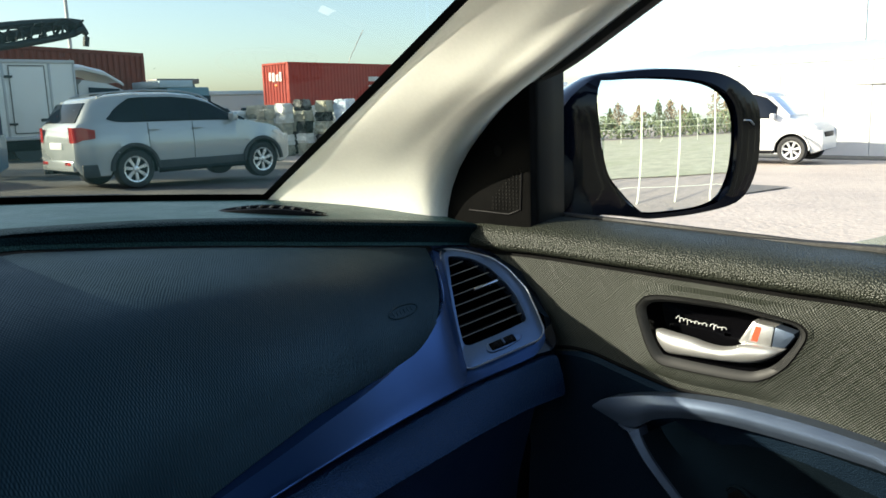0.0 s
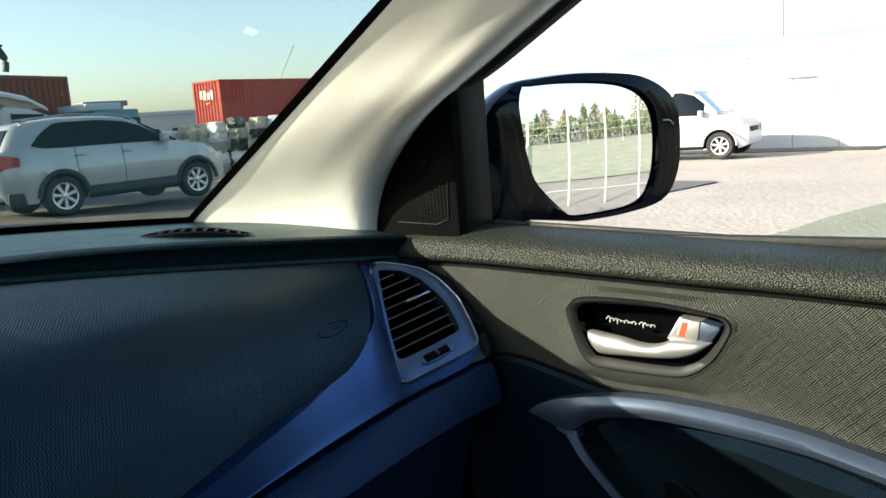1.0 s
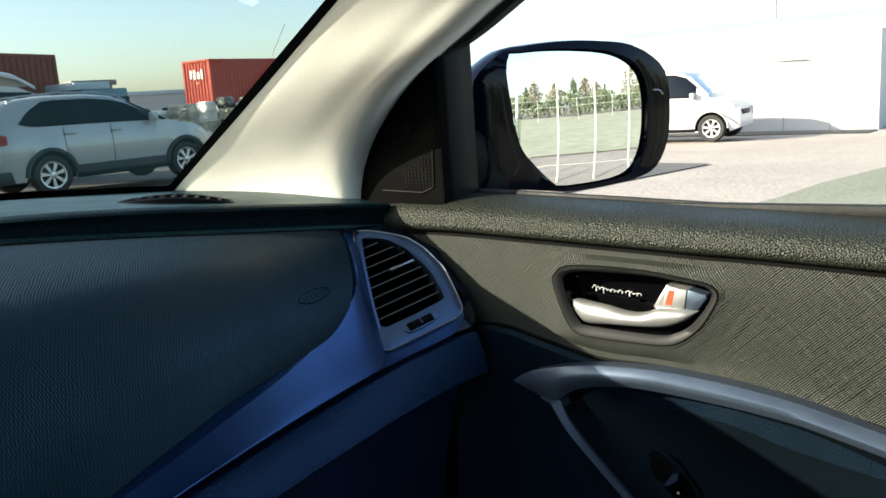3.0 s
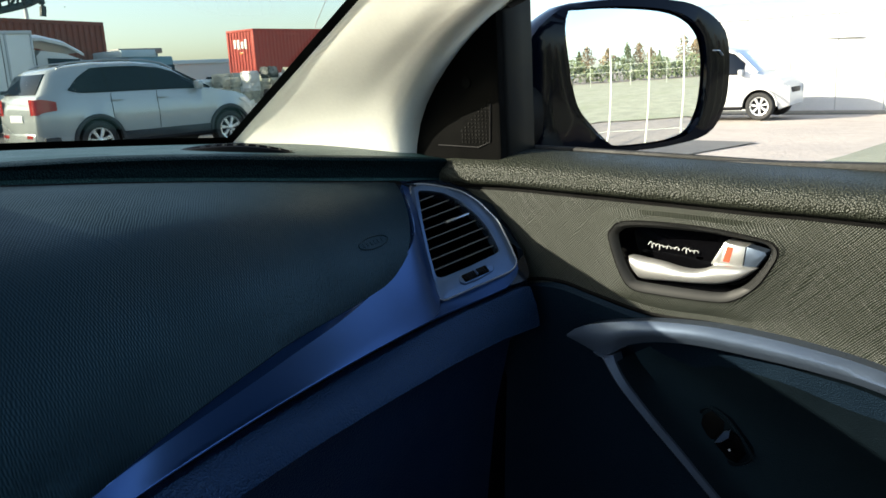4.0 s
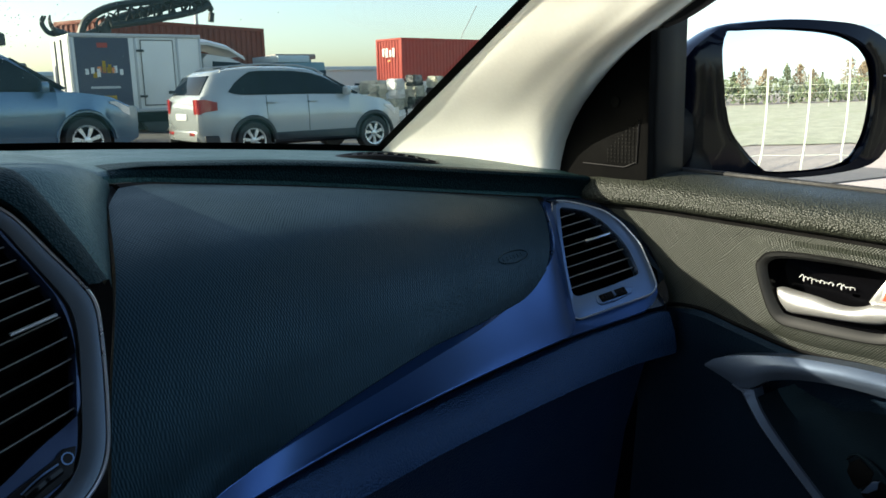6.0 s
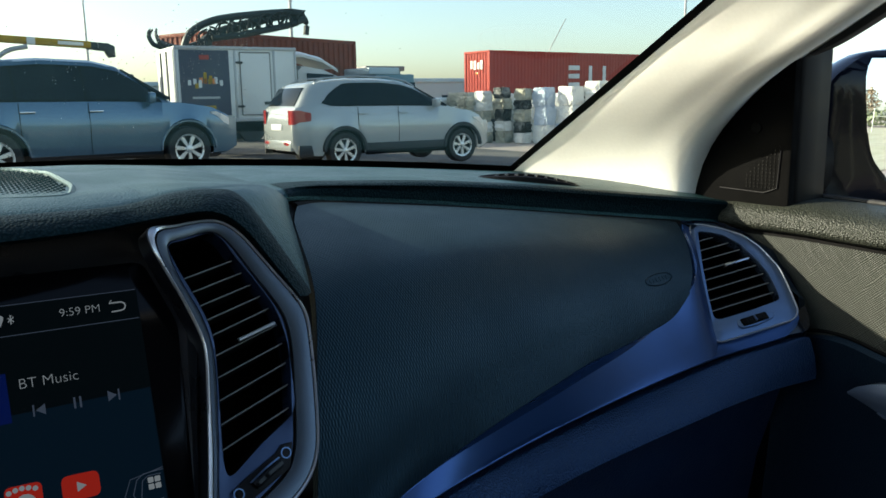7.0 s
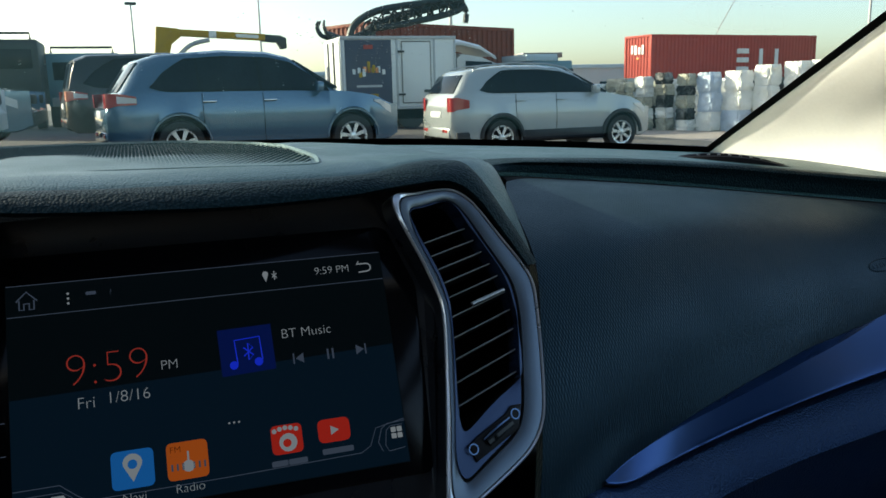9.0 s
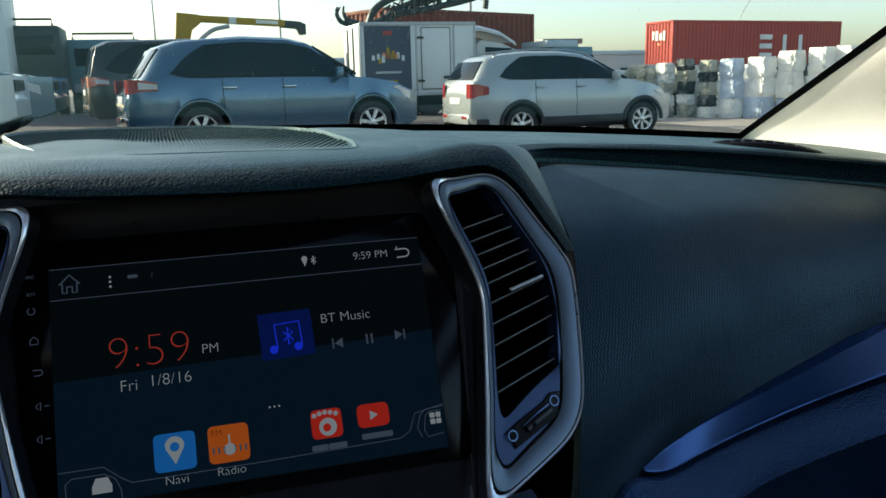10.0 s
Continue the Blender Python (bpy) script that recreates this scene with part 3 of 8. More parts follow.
def spear_row(a, b):
    """One cut across the spear: a steep glossy fillet under the panel's edge, then a flat face down to the lower lip."""
    wide = (a - b).length
    k = 0.28 * math.sin(math.pi * min(1.0, max(0.0, (a.x - 0.232) / 0.300))) ** 0.8
    top = a + Vector((0, 0.0022, -0.0012)) * min(1.0, wide / 0.02)
    q = lerp(top, b, k) + INWARD * 0.0032 * min(1.0, wide / 0.03) * (k / 0.28)
    fillet = [a + Vector((0, 0.012, -0.002)), top, lerp(top, q, 0.35) + INWARD * 0.0012 * k, lerp(top, q, 0.7) + INWARD * 0.0014 * k, q]
    face = [lerp(q, b, t) for t in (0.0, 0.02, 0.25, 0.5, 0.75, 0.93)]
    lip = [b + Vector((0, 0.0003, 0.0012)), b + Vector((0, -0.0001, 0.0005)), b + Vector((0, 0.0003, -0.0004)), b + Vector((0, 0.0012, -0.0012)), b + Vector((0, 0.0075, -0.003))]
    return fillet, face + lip


xs_ = [0.2290 + (KNEE - 0.2290) * k / 56 for k in range(57)]
rows = [spear_row(at_x(sp_up, x), at_x(sp_lo, x)) for x in xs_ if x < 0.583]
up2 = resample([tuple(at_x(sp_up, 0.583)), (0.592, 0.010, 1.186), (0.612, 0.024, 1.2015), (0.632, 0.052, 1.2170), (0.652, 0.080, 1.229)], 16)
lo2 = resample([tuple(at_x(sp_lo, 0.583)), (0.600, -0.0145, 1.1290), (0.612, 0.004, 1.140), (0.638, 0.040, 1.178), (0.668, 0.084, 1.222)], 16)
rows += [spear_row(a, b) for a, b in zip(up2, lo2)]
bm = B()
loft(bm, eased([r[0] for r in rows], 3))
part("trim_fillet", bm, M_FILLET, dash, "glossy blue fillet above the trim spear")
bm = B()
loft(bm, eased([r[1] for r in rows], 3))
v_low = resample([(0.590, -0.0060, 1.1330), (0.606, 0.0015, 1.1345), (0.650, -0.010, 1.1430), (0.690, -0.0205, 1.1510), (0.700, -0.018, 1.158)], 14)
l_low = resample([tuple(at_x(sp_lo, 0.578))] + SPEAR_LOW[9:] + [(0.694, -0.0260, 1.1470)], 14)
loft(bm, [v_low, [lerp(a, b, 0.5) for a, b in zip(v_low, l_low)], [lerp(a, b, 0.9) for a, b in zip(v_low, l_low)], [p + Vector((0, -0.0003, 0.0006)) for p in l_low], [p + Vector((0, 0.0012, -0.0014)) for p in l_low], [p + Vector((0, 0.0075, -0.003)) for p in l_low]])
part("trim_spear", bm, M_BLUEGREY, dash, "satin metallic trim spear sweeping to a point")
# dark glossy band round the side vent, down to the spear's end
bm = B()
VB = Plane((0.606, 0.0, 1.134), (0.9544, -0.2414, 0.1755), (0.0791, 0.7718, 0.6309))
vb_o = at_angle([Vector((p.x, p.y)) for p in rounded([(*p, 0) for p in [(0.044, 0.137), (0.0631, 0.1395), (0.091, 0.1275), (0.108, 0.1100), (0.1195, 0.0807), (0.1222, 0.0528), (0.1159, 0.0200), (0.1078, -0.0057), (0.0986, -0.0165), (0.080, -0.014), (0.004, -0.0080), (-0.004, 0.0040), (0.014, 0.0520), (0.036, 0.1050)]], 0.008)], 120, (0.060, 0.055))
vb_i = [(0.060 + (a - 0.060) * 0.80, 0.055 + (b - 0.055) * 0.86) for a, b in at_angle([Vector(p) for p in [(0.0520, 0.1275), (0.0810, 0.1125), (0.1050, 0.0790), (0.1080, 0.0500), (0.0945, 0.0010), (0.0840, -0.0055), (0.0030, -0.0050), (-0.0012, 0.0040), (0.0180, 0.0520), (0.0400, 0.1050)]], 120, (0.060, 0.055))]
frame_ring(bm, VB.all(vb_o, -0.0065), VB.all(vb_i, -0.0030), VB.n * -0.02, 0.001)
part("vent_surround", bm, M_VENTBAND, dash, "glossy dark navy band round the side vent")
# black recess between spear and glove box
bm = B()
gt = spline(GLOVE_TOP, 6)
xs_gap = [0.2290 + (0.703 - 0.2290) * k / 60 for k in range(61)]
loft(bm, [[at_x(sp_lo, x) + Vector((0, 0.0065, -0.002)) for x in xs_gap], [at_x(gt, x) + Vector((0, 0.012, 0.003)) for x in xs_gap], [at_x(gt, x) + Vector((0, 0.012, -0.02)) for x in xs_gap]])
part("trim_gap", bm, M_FRIT, dash, "black recessed gap beside the trim")
# glove box: a narrow grained face over a crease, then falling away underneath
gc = spline(GLOVE_CREASE, 6)
rows = []
for k in range(61):
    t_, c_ = at_x(gt, 0.2055 + 0.499 * k / 60), at_x(gc, 0.2055 + 0.508 * k / 60)
    rows.append([t_ + Vector((0, 0.014, -0.002)), t_ + Vector((0, 0.0016, 0.0004)), t_, t_ + Vector((0, -0.0010, -0.0012)), lerp(t_, c_, 0.15) + Vector((0, -0.0012, 0.0006)), lerp(t_, c_, 0.5) + Vector((0, -0.0022, 0.0014)), lerp(t_, c_, 0.88) + Vector((0, -0.0010, 0.0008)), c_ + Vector((0, 0.0006, 0.0014)), c_, c_ + Vector((0, 0.0030, -0.0022)), c_ + Vector((0, 0.035, -0.012)), c_ + Vector((0, 0.06, -0.10)), c_ + Vector((0, 0.10, -0.36))])
rows = [[p + Vector((-0.001, 0.02, 0)) for p in rows[0]]] + rows
bm = B()
loft(bm, rows)
part("glovebox_lid", bm, M_GLOVE, dash, "grained dark glove box lid")
# dash end beside the door, below the side vent
bm = B()
loft(bm, [[Vector(p) for p in r] for r in [
    [(0.655, 0.082, 1.228), (0.685, 0.085, 1.226), (0.715, 0.075, 1.222)],
    [(0.70, 0.05, 1.212), (0.716, 0.03, 1.205), (0.728, 0.03, 1.20)],
    [(0.706, -0.015, 1.165), (0.716, -0.015, 1.16), (0.730, 0.0, 1.16)],
    [(0.707, -0.022, 1.134), (0.716, -0.020, 1.13), (0.730, -0.005, 1.13)],
    [(0.707, -0.022, 1.095), (0.716, -0.018, 1.09), (0.730, 0.0, 1.09)],
    [(0.708, 0.03, 1.03), (0.718, 0.035, 1.03), (0.730, 0.04, 1.03)]]])
part("dash_end", bm, M_LOWER, dash)

# defroster slot
D1, D2 = Vector((0.505, 0.226, 1.2705)), Vector((0.603, 0.165, 1.2555))


def slot_pt(t, w, h=0.0):
    side = Vector((0.52, 0.85, 0.0))
    return lerp(D1, D2, t) + side * w + Vector((0, 0, h + 0.007 * math.sin(math.pi * t)))


bm = B()
rim_o = [slot_pt(0.5 - 0.54 * math.cos(a), 0.019 * math.sin(a), 0.004) for a in [k * math.pi / 16 for k in range(32)]]
rim_i = [slot_pt(0.5 - 0.49 * math.cos(a), 0.015 * math.sin(a), 0.004) for a in [k * math.pi / 16 for k in range(32)]]
frame_ring(bm, rim_o, rim_i, (0, 0, -0.008), 0.001)
grille = thing("defroster_grille", "black slotted defroster grille set in the dashboard top", "grille")
part("grille_rim", bm, M_BLACK, grille)
bm = B()
slab(bm, [p + Vector((0, 0, -0.003)) for p in rim_i], (0, 0, -0.004))
part("grille_floor", bm, M_FRIT, grille)
for k in range(9):
    t = 0.14 + 0.09 * k
    w = 0.014 * math.sin(math.acos(max(-1, min(1, (0.5 - t) / 0.5))))
    bm = B()
    tube(bm, [slot_pt(t - 0.02, -w, 0.004), slot_pt(t + 0.02, w, 0.004)], 0.0016, 5)
    part("grille_bar", bm, M_BLACK, grille)

# ---- side vent ----
V = Plane((0.606, 0.0, 1.134), (0.9544, -0.2414, 0.1755), (0.0791, 0.7718, 0.6309))
svent = thing("side_air_vent", "silver-framed side air vent with black louvres", "air vent")
outer = rounded([(*p, 0) for p in [(0.0520, 0.1275), (0.0640, 0.1240), (0.0810, 0.1125), (0.0975, 0.0975), (0.1050, 0.0790), (0.1080, 0.0500), (0.1010, 0.0220), (0.0945, 0.0010), (0.0840, -0.0055), (0.0030, -0.0050), (-0.0012, 0.0040), (0.0180, 0.0520), (0.0400, 0.1050)]], 0.006)
inner = rounded([(*p, 0) for p in [(0.0535, 0.1160), (0.0640, 0.1110), (0.0760, 0.1030), (0.0855, 0.0880), (0.0905, 0.0640), (0.0912, 0.0470), (0.0865, 0.0250), (0.0835, 0.0170), (0.0490, 0.0155), (0.0150, 0.0158), (0.0110, 0.0195), (0.0205, 0.0446), (0.0360, 0.0800)]], 0.004)
bm = B()
frame_ring(bm, [V.at(p.x, p.y, 0.003) for p in outer], [V.at(p.x, p.y, 0.006) for p in inner], V.n * -0.012, 0.0025)
vframe = part("vent_frame", bm, M_SILVER, svent, "satin silver frame")
bm = B()
tube(bm, [V.at(p.x, p.y, 0.0034) for p in outer] + [V.at(outer[0].x, outer[0].y, 0.0034)], 0.0008, 5)
part("frame_edge", bm, M_RIMLINE, vframe, "bright bevelled edge")
bm = B()
loft(bm, [[V.at(p.x, p.y, 0.004) for p in inner], [V.at(p.x, p.y, -0.030) for p in inner]], closed=True)
bm.faces.new([bm.verts.new(V.at(p.x, p.y, -0.029)) for p in inner])
part("vent_duct", bm, M_FRIT, svent)


def span(poly, v, slope=0.0):
    """Where a line of slope through height v crosses a closed outline."""
    hits = []
    n = len(poly)
    for i in range(n):
        a, b = poly[i], poly[(i + 1) % n]
        fa, fb = a.y - v - slope * a.x, b.y - v - slope * b.x
        if fa * fb < 0:
            hits.append(a.x + (b.x - a.x) * fa / (fa - fb))
    return (min(hits), max(hits)) if len(hits) > 1 else None


for k in range(8):
    v = 0.0295 + k * 0.0112
    s = span(inner, v)
    if s:
        bm = B()
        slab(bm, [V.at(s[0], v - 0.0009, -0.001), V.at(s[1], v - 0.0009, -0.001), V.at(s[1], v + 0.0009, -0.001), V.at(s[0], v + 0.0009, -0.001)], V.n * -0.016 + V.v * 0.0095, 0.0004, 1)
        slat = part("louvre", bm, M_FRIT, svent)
        # pale bar stands for the light caught by the slat's front edge
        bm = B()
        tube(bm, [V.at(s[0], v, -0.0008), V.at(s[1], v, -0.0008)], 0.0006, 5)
        part("louvre_edge", bm, M_LOUVRE, slat, "pale grey front edge, coloured as caught light")
TURN_V = Matrix((V.u, V.v, V.n)).transposed().to_4x4()
bm = B()
box(bm, (0.029, 0.0030, 0.008), V.at(0.0715, 0.0707, 0.001), 0.001, TURN_V)
part("vent_knob", bm, M_CHROME, svent, "chrome-edged vent knob")
# slider in a shaped recess, ribbed thumb wheel with a bright tick
bm = B()
slab(bm, V.all([(p.x, p.y) for p in rounded([(*p, 0) for p in [(0.0265, 0.0040), (0.0310, 0.0105), (0.0620, 0.0098), (0.0690, 0.0060), (0.0640, 0.0012), (0.0450, -0.0008), (0.0300, 0.0002)]], 0.002)], 0.0078), V.n * -0.004, 0.0008)
slide = part("slider_plate", bm, M_SILVER, svent, "silver recess of the vent slider")
bm = B()
box(bm, (0.0280, 0.0078, 0.004), V.at(0.0455, 0.0050, 0.0075), 0.0012, TURN_V)
part("slider_slot", bm, M_FRIT, slide, "black slider slot")
for k in range(9):
    bm = B()
    box(bm, (0.0014, 0.0058, 0.003), V.at(0.0365 + k * 0.00225, 0.0050, 0.0090 + 0.0010 * math.sin(math.pi * k / 8)), 0.0005, TURN_V)
    part("rib", bm, M_SILVER if k == 4 else M_BLACK, slide)

# ---- centre vent ----
C = Plane((0.139, -0.077, 1.151), (0.8789, 0.3223, 0.3516), (-0.45, 0.3163, 0.8351))
RIM = [(0.0430, 0.1426), (0.0594, 0.1382), (0.0725, 0.1337), (0.0820, 0.1291), (0.0880, 0.1223), (0.0918, 0.1113), (0.0944, 0.0893), (0.0970, 0.0672), (0.0960, 0.0533), (0.0883, 0.0394), (0.0728, 0.0166), (0.0567, -0.0048), (0.0474, -0.0143), (0.0377, -0.0200), (0.0246, -0.0233), (0.0044, -0.0237), (-0.0200, -0.0232), (-0.0370, -0.0228), (-0.0392, -0.0205), (-0.0347, -0.0143), (-0.0196, 0.0047), (-0.0013, 0.0278), (0.0175, 0.0528), (0.0302, 0.0715), (0.0347, 0.0842), (0.0383, 0.1053)]
RIM_IN = [(0.0470, 0.1365), (0.0558, 0.1358), (0.0709, 0.1312), (0.0800, 0.1266), (0.0855, 0.1195), (0.0884, 0.1106), (0.0905, 0.0884), (0.0928, 0.0667), (0.0917, 0.0547), (0.0848, 0.0416), (0.0694, 0.0189), (0.0534, -0.0026), (0.0452, -0.0108), (0.0353, -0.0167), (0.0229, -0.0194), (0.0055, -0.0198), (-0.0174, -0.0193), (-0.0272, -0.0193), (-0.0290, -0.0172), (-0.0255, -0.0124), (-0.0155, 0.0012), (0.0014, 0.0244), (0.0195, 0.0512), (0.0325, 0.0700), (0.0368, 0.0832), (0.0405, 0.1040)]
FACE_IN = [(0.0475, 0.1310), (0.0531, 0.1301), (0.0646, 0.1267), (0.0750, 0.1245), (0.0803, 0.1175), (0.0809, 0.1048), (0.0815, 0.0878), (0.0819, 0.0670), (0.0796, 0.0567), (0.0724, 0.0424), (0.0534, 0.0174), (0.0390, -0.0005), (0.0322, -0.0055), (0.0250, -0.0081), (0.0123, -0.0086), (-0.0124, -0.0099), (-0.0190, -0.0090), (-0.0130, 0.0012), (0.0045, 0.0252), (0.0232, 0.0502), (0.0335, 0.0660), (0.0395, 0.0795), (0.0430, 0.0950), (0.0455, 0.1165)]
DUCT = [(0.0490, 0.1312), (0.0593, 0.1297), (0.0717, 0.1258), (0.0780, 0.1215), (0.0796, 0.1150), (0.0797, 0.1050), (0.0804, 0.0935), (0.0810, 0.0789), (0.0808, 0.0670), (0.0776, 0.0544), (0.0716, 0.0419), (0.0597, 0.0217), (0.0530, 0.0145), (0.0441, 0.0128), (0.0267, 0.0124), (0.0060, 0.0102), (0.0008, 0.0104), (0.0004, 0.0142), (0.0089, 0.0275), (0.0220, 0.0465), (0.0307, 0.0595), (0.0385, 0.0720), (0.0427, 0.0831), (0.0452, 0.0953), (0.0462, 0.1084), (0.0475, 0.1210)]
SLATS = (0.0243, 0.0365, 0.0485, 0.0602, 0.0719, 0.0834, 0.0928, 0.1020, 0.1112, 0.1205)


def centre_vent(flip):
    """The tall vent beside the screen; flip mirrors it to the other side."""
    def at(a, b, c):
        p = C.at(a, b, c)
        return Vector((-p.x + 0.022, p.y, p.z)) if flip else p
    nn = (at(0, 0, 1) - at(0, 0, 0))
    vent = thing("centre_air_vent", "tall dark-metal framed centre air vent with black louvres", "air vent", group="vents beside the screen")
    def outline(poly):
        pts = [Vector((a, b, 0)) for a, b in at_angle(ring([(*p, 0) for p in poly], 3), 320, (0.047, 0.060))]
        for _ in range(3):
            pts = [pts[i - 1] * 0.25 + pts[i] * 0.5 + pts[(i + 1) % 320] * 0.25 for i in range(320)]
        return pts
    def evened(base, poly):
        """An outline carried on another one, its distance from it smoothed along the way."""
        d = [q - p for p, q in zip(base, poly)]
        for _ in range(10):
            d = [d[i - 1] * 0.25 + d[i] * 0.5 + d[(i + 1) % len(d)] * 0.25 for i in range(len(d))]
        return [p + q for p, q in zip(base, d)]
    r0 = outline(RIM)
    r1 = evened(r0, outline(RIM_IN))
    r2 = evened(r1, outline(FACE_IN))
    i3 = outline(DUCT)
    def mixed(p, q, t):
        return [a * (1 - t) + b * t for a, b in zip(p, q)]
    def band(name, p, cp, q, cq, mat, rise, lab, deep=0.012):
        bm = B()
        frame_ring(bm, [at(v.x, v.y, cp) for v in p], [at(v.x, v.y, cq) for v in q], nn * -deep, rise)
        part(name, bm, mat, vent, lab)
    band("frame_body", r0, 0.0044, r1, 0.0044, M_SATINBLACK, 0.0, "dark body of the frame", 0.014)
    band("outer_rim", mixed(r0, r1, 0.06), 0.0060, mixed(r0, r1, 0.50), 0.0064, M_RIMLINE, 0.0006, "bright silver outer rim", 0.0016)
    band("rim_groove", mixed(r0, r1, 0.51), 0.0052, mixed(r0, r1, 0.68), 0.0052, M_FRIT, 0.0, "thin dark groove inside the rim")
    band("vent_frame", mixed(r0, r1, 0.69), 0.0060, mixed(r1, r2, 0.80), 0.0046, M_VENTFRAME, 0.0008, "dark satin metal frame")
    band("frame_groove", mixed(r1, r2, 0.81), 0.0035, mixed(r1, r2, 1.0), 0.0030, M_FRIT, 0.0, "")
    band("inner_plate", r2, 0.0044, i3, 0.0038, M_SILVERDARK, 0.0003, "blue-grey satin plate round the louvres")
    bm = B()
    loft(bm, [[at(p.x, p.y, 0.004) for p in i3], [at(p.x, p.y, -0.035) for p in i3]], closed=True)
    bm.faces.new([bm.verts.new(at(p.x, p.y, -0.034)) for p in i3])
    part("vent_duct", bm, M_FRIT, vent)
    for k, v in enumerate(SLATS):
        slope = -0.144 - 0.0075 * k
        s = span(i3, v, slope)
        if s:
            z = -0.0005
            q = [(s[0], v + slope * s[0]), (s[1] - 0.001, v + slope * (s[1] - 0.001))]
            bm = B()
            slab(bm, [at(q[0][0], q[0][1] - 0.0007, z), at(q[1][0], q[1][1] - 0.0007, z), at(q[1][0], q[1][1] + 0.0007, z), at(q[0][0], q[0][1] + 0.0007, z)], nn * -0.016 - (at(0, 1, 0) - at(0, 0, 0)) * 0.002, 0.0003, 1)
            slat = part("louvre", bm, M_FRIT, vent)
            # highlight on the slat's front edge, put in as a pale bar
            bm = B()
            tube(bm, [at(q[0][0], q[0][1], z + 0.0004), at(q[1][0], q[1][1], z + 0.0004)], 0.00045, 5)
            part("louvre_edge", bm, M_LOUVRE, slat, "pale grey front edge, coloured as caught light")
    bm = B()
    slab(bm, [at(0.0510, 0.0660, 0.003), at(0.0505, 0.0640, 0.003), at(0.0755, 0.0592, 0.003), at(0.0760, 0.0612, 0.003)], nn * -0.008, 0.0006)
    part("knob_stem", bm, M_FRIT, vent)
    bm = B()
    tube(bm, [at(0.0513, 0.0652, 0.0035), at(0.0754, 0.0605, 0.0035)], 0.0014, 8, 0.7)
    part("vent_knob", bm, M_SATIN, vent, "satin chrome vent knob")
    bm = B()
    slab(bm, [at(a, b, 0.0062) for a, b in [(-0.004, -0.006), (0.030, -0.008), (0.040, 0.002), (0.034, 0.005), (0.028, 0.0035), (0.006, 0.0045), (-0.003, 0.004)]], nn * -0.003, 0.0006)
    base = part("slider_plate", bm, M_BLACK, vent)
    bm = B()
    tube(bm, [at(0.0075, -0.0015, 0.0068), at(0.0170, -0.0010, 0.0085), at(0.0265, -0.0018, 0.0068)], 0.0026, 8)
    wheel_ = part("thumb_wheel", bm, M_GLOSSBLACK, base)
    bm = B()
    tube(bm, spline([at(0.0065, 0.0014, 0.0075), at(0.0170, 0.0022, 0.0098), at(0.0275, 0.0010, 0.0075)], 4), 0.0005, 5)
    part("bright_edge", bm, M_SILVER, base)
    for a, b in ((-0.0017, 0.0009), (0.0328, 0.0)):
        bm = B()
        ro = [at(a + 0.0032 * math.cos(k * 0.5236), b + 0.0032 * math.sin(k * 0.5236), 0.0066) for k in range(12)]
        ri = [at(a + 0.0025 * math.cos(k * 0.5236), b + 0.0025 * math.sin(k * 0.5236), 0.0066) for k in range(12)]
        frame_ring(bm, ro, ri, nn * -0.0008)
        part("ring_mark", bm, M_SILVER, base)
    return vent


centre_vent(False)
centre_vent(True)

# ---- head unit ----
S = Plane((-0.090, -0.003, 1.253), (0.9981, -0.0608, 0.0101), (0.0181, 0.4462, 0.8948))
unit = thing("head_unit", "aftermarket touch-screen head unit switched on, black glass", "head unit")
bm = B()
out3 = rounded([(*p, 0) for p in [(-0.047, 0.034), (0.202, 0.034), (0.2270, -0.022), (0.2050, -0.165), (-0.014, -0.165), (-0.045, -0.022)]], 0.012)
in3 = rounded([(*p, 0) for p in [(-0.0185, 0.016), (0.2040, 0.016), (0.2175, -0.022), (0.2110, -0.1285), (-0.0150, -0.1285), (-0.0185, -0.022)]], 0.006)
frame_ring(bm, [S.at(p.x, p.y, 0.006) for p in out3], [S.at(p.x, p.y, -0.001) for p in in3], S.n * -0.02, -0.003)
part("surround", bm, M_SATINBLACK, unit, "gloss black moulded surround")
bm = B()
slab(bm, [S.at(p.x, p.y, 0.0) for p in in3], S.n * -0.01, 0.0008)
glass_face = part("glass_face", bm, M_GLOSSBLACK, unit, "black glass front")
bm = B()
slab(bm, S.all([(-0.0005, 0.0003), (0.1985, 0.0003), (0.1985, -0.121), (-0.0005, -0.121)], 0.0006), S.n * -0.001)
lcd = part("display", bm, M_SCREEN, unit, "lit dark blue display", smooth=False)


def flat(name, pts, mat, c=0.0009, parent=lcd):
    bm = B()
    slab(bm, S.all(pts, c), S.n * -0.0002)
    return part(name, bm, mat, parent, smooth=False)


def rrect(a, b, w, h, r):
    return [(p.x, p.y) for p in rounded([(a - w / 2, b - h / 2, 0), (a + w / 2, b - h / 2, 0), (a + w / 2, b + h / 2, 0), (a - w / 2, b + h / 2, 0)], r, 4)]


def stroke(name, pts, mat, w=0.0004, c=0.0010, parent=lcd):
    bm = B()
    tube(bm, S.all(pts, c), w, 5, 0.4, S.n)
    return part(name, bm, mat, parent)


def arc(a, b, r, t0, t1, n=10):
    return [(a + r * math.cos(radians(t0 + (t1 - t0) * k / n)), b + r * math.sin(radians(t0 + (t1 - t0) * k / n))) for k in range(n + 1)]


